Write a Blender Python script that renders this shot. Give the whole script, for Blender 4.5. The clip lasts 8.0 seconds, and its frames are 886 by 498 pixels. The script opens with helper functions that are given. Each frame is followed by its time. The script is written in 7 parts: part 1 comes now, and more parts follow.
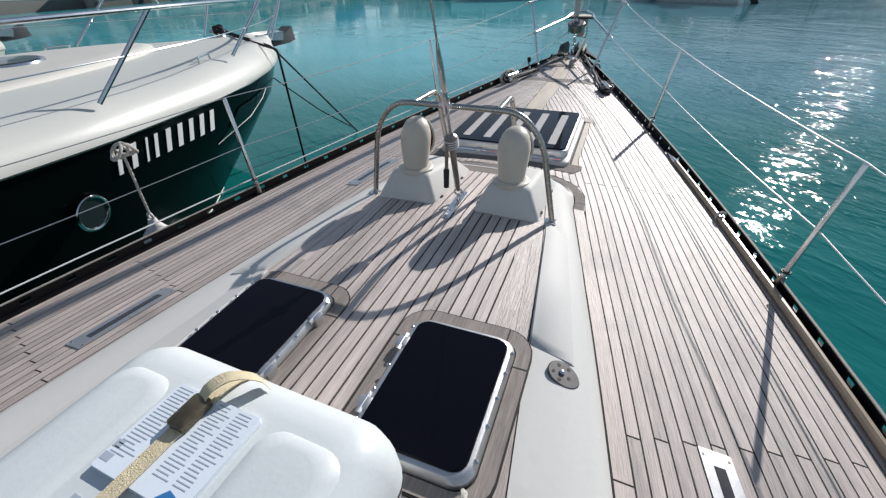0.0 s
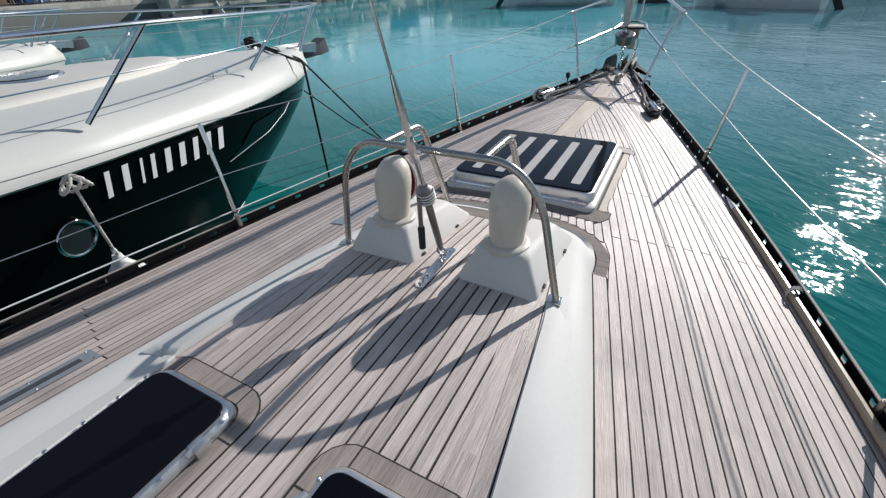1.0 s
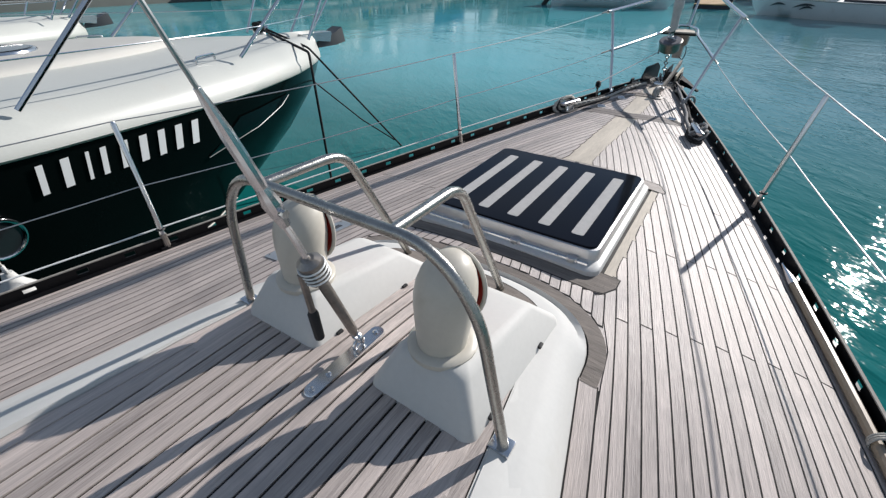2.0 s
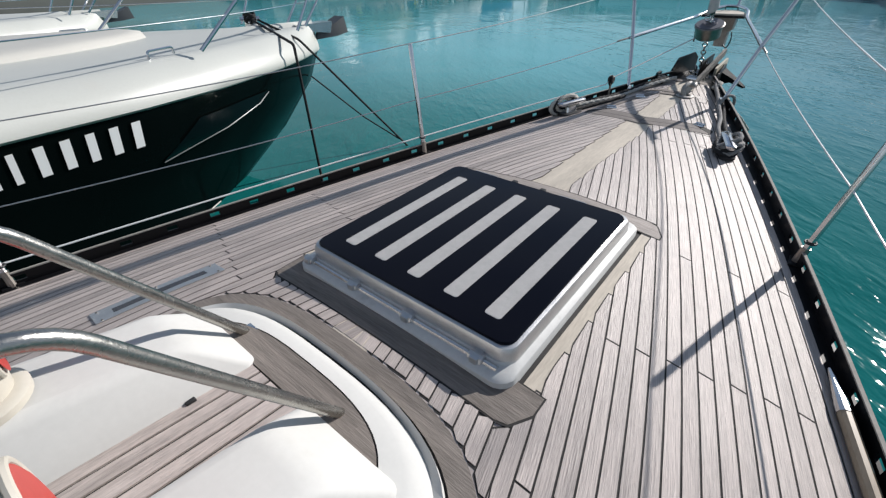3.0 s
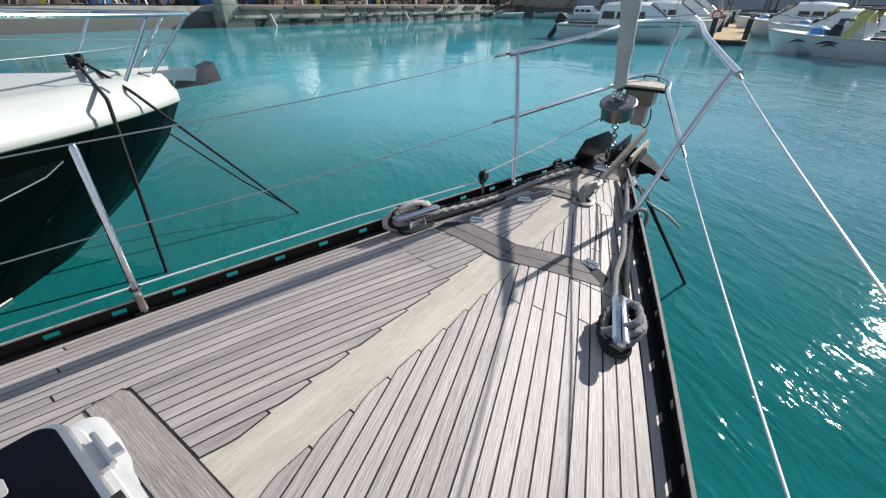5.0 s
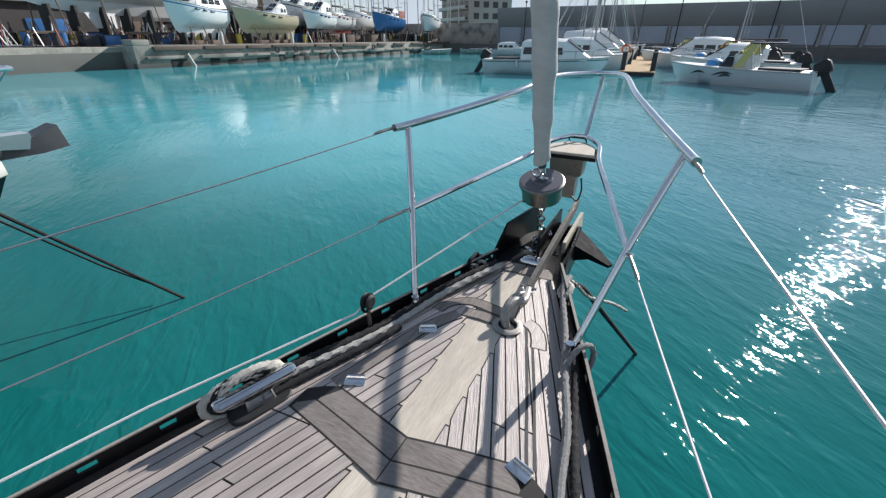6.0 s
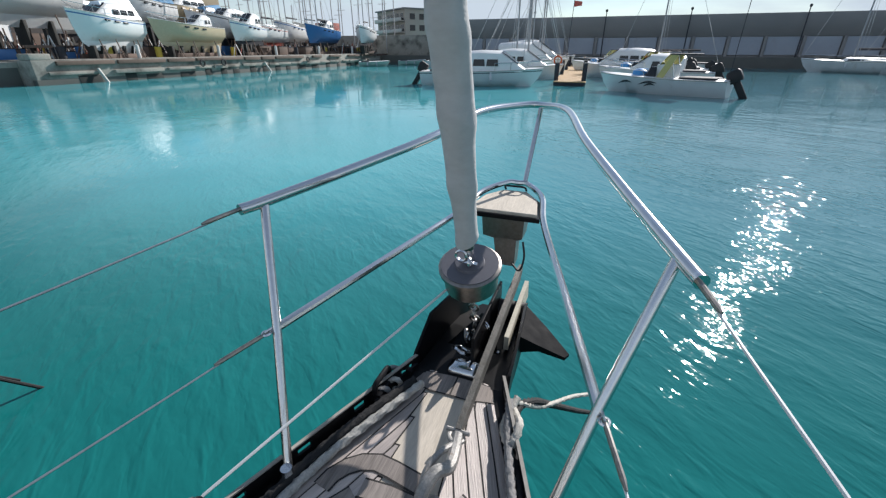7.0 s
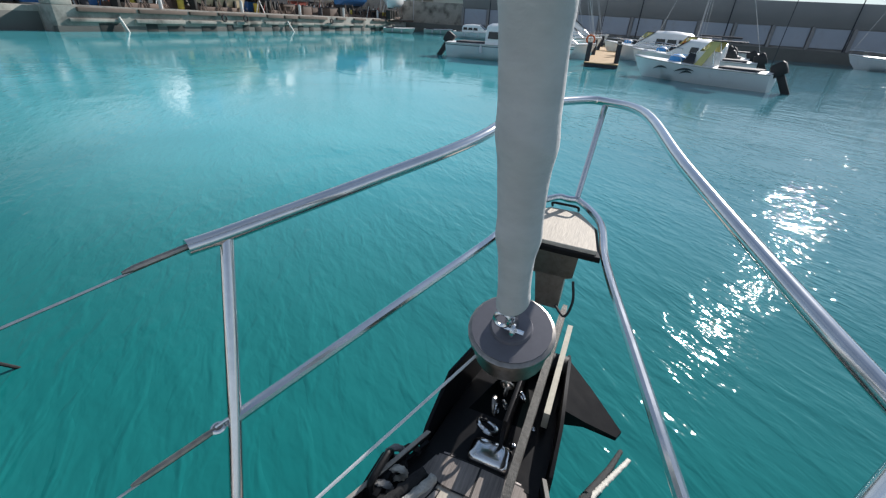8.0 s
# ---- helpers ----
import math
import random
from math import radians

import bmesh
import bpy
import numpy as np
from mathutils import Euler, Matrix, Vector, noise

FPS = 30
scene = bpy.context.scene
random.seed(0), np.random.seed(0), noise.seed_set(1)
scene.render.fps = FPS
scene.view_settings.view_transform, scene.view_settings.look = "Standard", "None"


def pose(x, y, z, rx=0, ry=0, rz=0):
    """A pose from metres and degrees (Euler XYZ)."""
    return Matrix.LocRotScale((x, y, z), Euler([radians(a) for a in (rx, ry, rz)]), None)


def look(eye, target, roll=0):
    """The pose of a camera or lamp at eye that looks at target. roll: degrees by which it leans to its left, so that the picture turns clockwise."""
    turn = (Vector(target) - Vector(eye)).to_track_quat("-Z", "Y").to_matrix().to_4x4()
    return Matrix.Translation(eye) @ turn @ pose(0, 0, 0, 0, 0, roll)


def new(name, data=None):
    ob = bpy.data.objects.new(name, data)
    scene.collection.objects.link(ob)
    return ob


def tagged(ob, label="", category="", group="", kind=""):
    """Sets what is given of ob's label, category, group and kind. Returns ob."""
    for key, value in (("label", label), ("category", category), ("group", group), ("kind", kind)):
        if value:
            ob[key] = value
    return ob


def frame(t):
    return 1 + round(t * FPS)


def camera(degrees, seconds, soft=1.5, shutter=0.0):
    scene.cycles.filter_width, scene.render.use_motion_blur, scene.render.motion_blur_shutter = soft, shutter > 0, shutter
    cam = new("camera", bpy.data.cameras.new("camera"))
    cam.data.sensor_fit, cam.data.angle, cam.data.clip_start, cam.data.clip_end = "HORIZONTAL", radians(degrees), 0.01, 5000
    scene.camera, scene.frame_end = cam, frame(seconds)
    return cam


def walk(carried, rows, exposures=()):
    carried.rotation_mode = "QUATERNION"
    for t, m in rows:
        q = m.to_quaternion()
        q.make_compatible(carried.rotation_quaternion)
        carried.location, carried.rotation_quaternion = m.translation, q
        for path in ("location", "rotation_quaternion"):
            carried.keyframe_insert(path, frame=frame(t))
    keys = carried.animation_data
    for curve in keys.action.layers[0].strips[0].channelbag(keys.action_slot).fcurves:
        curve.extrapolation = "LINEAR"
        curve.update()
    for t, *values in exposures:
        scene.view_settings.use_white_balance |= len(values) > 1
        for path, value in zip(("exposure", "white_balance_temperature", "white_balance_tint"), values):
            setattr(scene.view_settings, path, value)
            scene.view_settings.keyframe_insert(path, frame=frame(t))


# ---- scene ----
cam = camera(92.7, 8.0, soft=1.3)
PATH = [
    (0, (0.656, 1.348, 1.242), (0.031, 2.876, 0.113), -1.5),
    (0.5, (0.709, 1.658, 1.197), (-0.027, 3.144, 0.079), -2.6),
    (1, (0.709, 1.929, 1.217), (-0.11, 3.386, 0.12), -2.6),
    (1.5, (0.674, 2.256, 1.201), (-0.182, 3.691, 0.102), -1.3),
    (1.7, (0.667, 2.378, 1.186), (-0.205, 3.797, 0.079), -0.4),
    (2.8, (0.767, 3.28, 1.028), (-0.299, 4.553, -0.087), -1.9),
    (3, (0.775, 3.437, 1.028), (-0.295, 4.688, -0.107), -1.9),
    (3.5, (0.803, 3.813, 0.992), (-0.32, 4.997, -0.164), -1.3),
    (4, (0.806, 4.167, 1.027), (-0.359, 5.326, -0.114), 0.4),
    (4.5, (0.747, 4.603, 1.024), (-0.359, 5.864, -0.065), 1.0),
    (5, (0.691, 4.968, 1.046), (-0.314, 6.366, 0.029), 0.8),
    (5.2, (0.655, 5.135, 1.058), (-0.32, 6.58, 0.079), 0.7),
    (6.3, (0.428, 6.016, 1.153), (-0.342, 7.64, 0.274), -0.0),
    (6.5, (0.406, 6.156, 1.163), (-0.324, 7.805, 0.297), -0.2),
    (7, (0.352, 6.483, 1.189), (-0.273, 8.179, 0.331), -0.0),
    (7.5, (0.241, 6.714, 1.171), (-0.312, 8.417, 0.279), 1.5),
    (8, (0.136, 6.873, 1.19), (-0.514, 8.502, 0.229), 3.7),
]
walk(cam, [(t, look(eye, target, roll)) for t, eye, target, roll in PATH],
     exposures=[(0, 0.12), (1.5, 0.15), (3.0, 0.14), (3.6, 0.28), (4.5, 0.47), (5.2, 0.40), (6.3, 0.40), (8.0, 0.45)])
# ---------------------------------------------------------------- light
SUN_AZ, SUN_EL = radians(18), radians(27.5)
world = bpy.data.worlds.new("sky")
scene.world = world
world.use_nodes = True
wn, wl = world.node_tree.nodes, world.node_tree.links
sky = wn.new("ShaderNodeTexSky")
sky.sky_type = "NISHITA"
sky.sun_disc = False
sky.sun_elevation, sky.sun_rotation = SUN_EL, SUN_AZ
sky.air_density, sky.dust_density, sky.ozone_density = 1.0, 0.05, 2.0
# broken high cloud over the blue
wco = wn.new("ShaderNodeTexCoord")
wmap = wn.new("ShaderNodeMapping")
wmap.inputs["Scale"].default_value = (1.0, 1.0, 3.5)
wno = wn.new("ShaderNodeTexNoise")
wno.inputs["Scale"].default_value, wno.inputs["Detail"].default_value = 2.6, 7
wra = wn.new("ShaderNodeValToRGB")
wra.color_ramp.elements[0].position, wra.color_ramp.elements[1].position = 0.26, 0.56
wmx = wn.new("ShaderNodeMix")
wmx.data_type = "RGBA"
wmx.inputs["B"].default_value = (5.2, 6.0, 6.9, 1)
wl.new(wco.outputs["Generated"], wmap.inputs["Vector"])
wl.new(wmap.outputs["Vector"], wno.inputs["Vector"])
wl.new(wno.outputs["Fac"], wra.inputs["Fac"])
wse = wn.new("ShaderNodeSeparateXYZ")
wel = wn.new("ShaderNodeMapRange")
wel.interpolation_type = "SMOOTHSTEP"
wel.inputs["From Min"].default_value, wel.inputs["From Max"].default_value = 0.12, 0.60
wel.inputs["To Min"].default_value, wel.inputs["To Max"].default_value = 1.0, 0.28
wfa = wn.new("ShaderNodeMath")
wfa.operation = "MULTIPLY"
wl.new(wco.outputs["Generated"], wse.inputs["Vector"])
wl.new(wse.outputs["Z"], wel.inputs["Value"])
wl.new(wra.outputs["Color"], wfa.inputs[0])
wl.new(wel.outputs["Result"], wfa.inputs[1])
wl.new(wfa.outputs[0], wmx.inputs["Factor"])
wl.new(sky.outputs["Color"], wmx.inputs["A"])
wl.new(wmx.outputs["Result"], wn["Background"].inputs["Color"])
wn["Background"].inputs["Strength"].default_value = 0.086

sun = new("sun", bpy.data.lights.new("sun", "SUN"))
sun.data.energy, sun.data.angle, sun.data.color = 5.0, radians(0.53), (1.0, 0.955, 0.92)
SUN_DIR = Vector((math.sin(SUN_AZ) * math.cos(SUN_EL), math.cos(SUN_AZ) * math.cos(SUN_EL), math.sin(SUN_EL)))
sun.matrix_world = look(SUN_DIR * 40, (0, 0, 0))

# ---------------------------------------------------------------- materials
MATS = {}


def mat(name, col, rough=0.5, metal=0.0, var=0.12, scale=6.0, bump=0.0, bscale=60.0, spec=0.5, per_ob=0.0,
        stretch=(1, 1, 1), stain=None, coat=0.0, sprung=False):
    """Principled surface with two scales of variation and fine relief; coordinates in metres."""
    if name in MATS:
        return MATS[name]
    m = bpy.data.materials.new(name)
    m.use_nodes = True
    n, l = m.node_tree.nodes, m.node_tree.links
    b = n["Principled BSDF"]
    b.inputs["Metallic"].default_value = metal
    b.inputs["Specular IOR Level"].default_value = spec
    b.inputs["Coat Weight"].default_value = coat
    co = n.new("ShaderNodeTexCoord")
    mp = n.new("ShaderNodeMapping")
    mp.inputs["Scale"].default_value = stretch
    l.new(co.outputs["Object"], mp.inputs["Vector"])
    vec = mp.outputs["Vector"]
    if sprung:
        # grain runs along the sprung planks: |x| less the deck's half breadth, from the origin at y = 4
        def calc(op, x, y, z=None):
            q = n.new("ShaderNodeMath")
            q.operation = op
            for k, v in enumerate((x, y, z)):
                if v is None:
                    continue
                if isinstance(v, (int, float)):
                    q.inputs[k].default_value = v
                else:
                    l.new(v, q.inputs[k])
            return q.outputs[0]

        sx = n.new("ShaderNodeSeparateXYZ")
        l.new(co.outputs["Object"], sx.inputs["Vector"])
        u = calc("SUBTRACT", 3.95, sx.outputs["Y"])
        breadth = calc("MULTIPLY", u, calc("MULTIPLY_ADD", u, -0.0205, 0.42))
        cv = n.new("ShaderNodeCombineXYZ")
        l.new(calc("SUBTRACT", calc("ABSOLUTE", sx.outputs["X"], None), breadth), cv.inputs["X"])
        l.new(sx.outputs["Y"], cv.inputs["Y"])
        l.new(cv.outputs["Vector"], mp.inputs["Vector"])
    oi = n.new("ShaderNodeObjectInfo")
    if per_ob:
        ad = n.new("ShaderNodeVectorMath")
        ad.operation = "MULTIPLY_ADD"
        cx = n.new("ShaderNodeCombineXYZ")
        l.new(oi.outputs["Random"], cx.inputs["X"])
        l.new(oi.outputs["Random"], cx.inputs["Y"])
        l.new(cx.outputs["Vector"], ad.inputs[0])
        ad.inputs[1].default_value = (37, 91, 0)
        l.new(vec, ad.inputs[2])
        vec = ad.outputs["Vector"]
    big = n.new("ShaderNodeTexNoise")
    big.inputs["Scale"].default_value, big.inputs["Detail"].default_value = scale, 5
    fine = n.new("ShaderNodeTexNoise")
    fine.inputs["Scale"].default_value, fine.inputs["Detail"].default_value, fine.inputs["Roughness"].default_value = bscale, 5, 0.65
    l.new(vec, big.inputs["Vector"])
    l.new(vec, fine.inputs["Vector"])
    val = n.new("ShaderNodeMath")
    val.operation = "MULTIPLY_ADD"
    val.inputs[1].default_value = var * 2
    val.inputs[2].default_value = 1 - var * 2.2
    l.new(big.outputs["Fac"], val.inputs[0])
    v2 = n.new("ShaderNodeMath")
    v2.operation = "MULTIPLY_ADD"
    v2.inputs[1].default_value = var * 2.4
    l.new(fine.outputs["Fac"], v2.inputs[0])
    l.new(val.outputs[0], v2.inputs[2])
    out = v2.outputs[0]
    if per_ob:
        v3 = n.new("ShaderNodeMath")
        v3.operation = "MULTIPLY_ADD"
        v3.inputs[1].default_value = per_ob
        l.new(oi.outputs["Random"], v3.inputs[0])
        l.new(out, v3.inputs[2])
        v4 = n.new("ShaderNodeMath")
        v4.operation = "SUBTRACT"
        v4.inputs[1].default_value = per_ob * 0.5
        l.new(v3.outputs[0], v4.inputs[0])
        out = v4.outputs[0]
    mul = n.new("ShaderNodeMix")
    mul.data_type, mul.blend_type = "RGBA", "MULTIPLY"
    mul.inputs["Factor"].default_value = 1
    mul.inputs["A"].default_value = (*col, 1)
    l.new(out, mul.inputs["B"])
    res = mul.outputs["Result"]
    if stain:
        sn = n.new("ShaderNodeTexNoise")
        sn.inputs["Scale"].default_value, sn.inputs["Detail"].default_value = stain[1], 8
        l.new(co.outputs["Object"], sn.inputs["Vector"])
        sr = n.new("ShaderNodeValToRGB")
        sr.color_ramp.elements[0].position, sr.color_ramp.elements[1].position = stain[2], stain[2] + 0.22
        l.new(sn.outputs["Fac"], sr.inputs["Fac"])
        sm = n.new("ShaderNodeMix")
        sm.data_type = "RGBA"
        sm.inputs["B"].default_value = (*stain[0], 1)
        l.new(sr.outputs["Color"], sm.inputs["Factor"])
        l.new(res, sm.inputs["A"])
        res = sm.outputs["Result"]
    l.new(res, b.inputs["Base Color"])
    rr = n.new("ShaderNodeMath")
    rr.operation = "MULTIPLY_ADD"
    rr.inputs[1].default_value, rr.inputs[2].default_value = rough * 0.4, rough * 0.8
    l.new(big.outputs["Fac"], rr.inputs[0])
    l.new(rr.outputs[0], b.inputs["Roughness"])
    if bump:
        bp = n.new("ShaderNodeBump")
        bp.inputs["Strength"].default_value, bp.inputs["Distance"].default_value = bump, 0.004
        l.new(fine.outputs["Fac"], bp.inputs["Height"])
        l.new(bp.outputs["Normal"], b.inputs["Normal"])
    MATS[name] = m
    return m


TEAK = mat("silvered_teak", (0.430, 0.368, 0.335), 0.52, var=0.52, scale=5, bump=0.8, bscale=38, per_ob=0.34,
           stretch=(7, 0.28, 5), spec=1.0, stain=((0.26, 0.225, 0.21), 3.0, 0.58))
TEAK_S = mat("silvered_sprung_teak", (0.430, 0.368, 0.335), 0.52, var=0.52, scale=5, bump=0.8, bscale=38, per_ob=0.34,
             stretch=(7, 0.28, 5), spec=1.0, stain=((0.26, 0.225, 0.21), 3.0, 0.58), sprung=True)
TEAK_D = mat("dark_teak", (0.235, 0.205, 0.185), 0.75, var=0.55, scale=5, bump=0.5, bscale=34, per_ob=0.2, stretch=(7, 0.4, 5), spec=0.25)
TEAK_V = mat("oiled_dark_teak", (0.195, 0.172, 0.158), 0.7, var=0.4, scale=5, bump=0.5, bscale=26, per_ob=0.2, stretch=(1, 4, 5), spec=0.25)
# dark margin boards, and the hatch's aft board with shade in its colour
TEAK_DARK_SHADE = mat("dark_and_shaded_cross_teak", (0.195, 0.17, 0.15), 0.75, var=0.55, scale=5, bump=0.5, bscale=34, per_ob=0.2, stretch=(0.35, 7, 5), spec=0.25)
TEAK_LIT = mat("lit_cross_teak", (0.35, 0.305, 0.275), 0.65, var=0.55, scale=5, bump=0.5, bscale=34, per_ob=0.2, stretch=(0.35, 7, 5), spec=0.4)
KING = mat("bleached_teak", (0.54, 0.48, 0.40), 0.65, var=0.26, scale=4, bump=0.4, bscale=30, stretch=(5, 0.6, 5), spec=0.25)
CAULK = mat("black_caulking", (0.020, 0.018, 0.017), 0.8, var=0.2)
GEL = mat("white_gelcoat", (0.56, 0.555, 0.53), 0.55, spec=0.12, var=0.05, scale=3, stain=((0.50, 0.49, 0.45), 7, 0.64))
CREAM = mat("cream_plastic", (0.53, 0.495, 0.425), 0.42, var=0.06, scale=9, stain=((0.46, 0.42, 0.34), 12, 0.62))
STEEL = mat("stainless_steel", (0.66, 0.66, 0.665), 0.17, 1.0, var=0.1, scale=12)
DULL = mat("weathered_steel", (0.31, 0.285, 0.26), 0.38, 1.0, var=0.25, scale=30, stain=((0.2, 0.15, 0.11), 60, 0.62))
ALU = mat("anodised_aluminium", (0.56, 0.56, 0.56), 0.36, 0.9, var=0.12, scale=20, bump=0.15, bscale=200)
GALV = mat("galvanised_steel", (0.30, 0.29, 0.275), 0.55, 0.55, var=0.45, scale=24, bump=0.4, bscale=160, stain=((0.17, 0.13, 0.10), 30, 0.6))
BLACKRAIL = mat("black_anodised", (0.007, 0.007, 0.008), 0.36, var=0.3, scale=15, spec=0.16)
GUARD = mat("dull_stainless_tube", (0.37, 0.36, 0.335), 0.27, 1.0, var=0.2, scale=25, bump=0.2, bscale=180)
RAILEDGE = mat("worn_rail_edge", (0.30, 0.28, 0.25), 0.75, var=0.3, scale=20, spec=0.2)
BLACK = mat("black_rubber", (0.015, 0.015, 0.016), 0.6, var=0.3, scale=20)
ACRYL = mat("smoked_acrylic", (0.003, 0.003, 0.006), 0.07, var=0.1, scale=3, spec=0.14)
STRIP = mat("grey_nonslip", (0.42, 0.41, 0.40), 0.8, var=0.18, scale=40, bump=0.6, bscale=500)
RED = mat("red_enamel", (0.45, 0.03, 0.02), 0.4, var=0.1)
ROPE_W = mat("white_rope", (0.44, 0.42, 0.375), 0.85, var=0.3, scale=30, bump=0.8, bscale=120)
ROPE_G = mat("grey_rope", (0.22, 0.215, 0.21), 0.85, var=0.35, scale=40, bump=0.8, bscale=120)
ROPE_K = mat("black_rope", (0.011, 0.011, 0.012), 0.85, var=0.3, scale=40, bump=0.8, bscale=120)
WIRE = mat("white_coated_wire", (0.68, 0.69, 0.68), 0.4, var=0.08)
WIRE_S = mat("steel_wire", (0.45, 0.45, 0.45), 0.3, 0.9, var=0.2, scale=80)
SAILCLOTH = mat("grey_sunstrip_cloth", (0.50, 0.50, 0.50), 0.8, var=0.16, scale=6, bump=1.0, bscale=14, stretch=(1, 1, 2.2), spec=0.2, stain=((0.42, 0.42, 0.42), 9, 0.58))
BRASS = mat("varnished_pole", (0.30, 0.235, 0.165), 0.35, var=0.25, scale=8, stretch=(6, 0.6, 6))
RAFT = mat("white_grp_canister", (0.56, 0.60, 0.605), 0.42, spec=0.2, var=0.05, scale=4, bump=0.1, bscale=90)
WEB = mat("cream_webbing", (0.66, 0.57, 0.38), 0.9, var=0.2, scale=30, bump=1.0, bscale=300)
PAPER = mat("printed_label", (0.66, 0.72, 0.78), 0.5, var=0.04)
INK = mat("label_ink", (0.36, 0.41, 0.47), 0.6, var=0.1)
INKB = mat("blue_ink", (0.03, 0.16, 0.38), 0.5, var=0.1)
HULL = mat("dark_green_hull", (0.002, 0.0035, 0.0035), 0.14, var=0.2, scale=2, spec=0.04)
BOATW = mat("boat_white", (0.49, 0.50, 0.465), 0.42, var=0.05, scale=1.5, stain=((0.48, 0.47, 0.43), 3, 0.64))
DECKW = mat("offwhite_nonskid", (0.49, 0.48, 0.44), 0.6, var=0.08, scale=2.5, bump=0.3, bscale=300)
LETTER = mat("white_vinyl", (0.8, 0.8, 0.8), 0.4, var=0.03)
GLASS = mat("dark_boat_glass", (0.015, 0.018, 0.02), 0.06, var=0.1)
CONC = mat("quay_concrete", (0.30, 0.285, 0.25), 0.9, var=0.3, scale=0.6, bump=0.5, bscale=6, stain=((0.08, 0.075, 0.065), 0.7, 0.50))
CONCD = mat("wet_concrete", (0.10, 0.10, 0.09), 0.7, var=0.3, scale=0.6)
WALLG = mat("breakwater_grey", (0.24, 0.235, 0.235), 0.9, var=0.16, scale=0.25, stain=((0.30, 0.295, 0.29), 0.3, 0.6))
PANEL = mat("breakwater_panel", (0.33, 0.36, 0.415), 0.85, var=0.16, scale=0.4, stain=((0.3, 0.31, 0.33), 0.8, 0.58))
PONT = mat("pontoon_boards", (0.42, 0.27, 0.12), 0.8, var=0.25, scale=2)
BLUEB = mat("blue_hull", (0.045, 0.15, 0.36), 0.3, var=0.1)
FARW = mat("weathered_white_topsides", (0.76, 0.77, 0.76), 0.4, var=0.08, scale=1.2, stain=((0.6, 0.58, 0.53), 1.5, 0.6))
WRAP = mat("pale_blue_shrink_wrap", (0.62, 0.71, 0.80), 0.35, var=0.14, scale=2, bump=0.6, bscale=5)
GRAPHIC = mat("dark_hull_graphic", (0.03, 0.035, 0.04), 0.4, var=0.1)
BLUEC = mat("blue_cover", (0.10, 0.24, 0.40), 0.8, var=0.2, scale=3)
BEIGE = mat("beige_hull", (0.55, 0.44, 0.29), 0.4, var=0.12)
ANTIF = mat("dark_antifouling", (0.030, 0.032, 0.040), 0.8, var=0.3)
REDB = mat("red_brown_paint", (0.30, 0.06, 0.04), 0.7, var=0.3)
RUST = mat("rusty_steel", (0.13, 0.09, 0.07), 0.8, var=0.4, scale=3)
YEL = mat("yellow_paint", (0.55, 0.42, 0.06), 0.6, var=0.2)
BUILD = mat("building_render", (0.42, 0.39, 0.34), 0.9, var=0.12, scale=0.2)
ORANGE = mat("orange_ring", (0.6, 0.12, 0.03), 0.5, var=0.1)


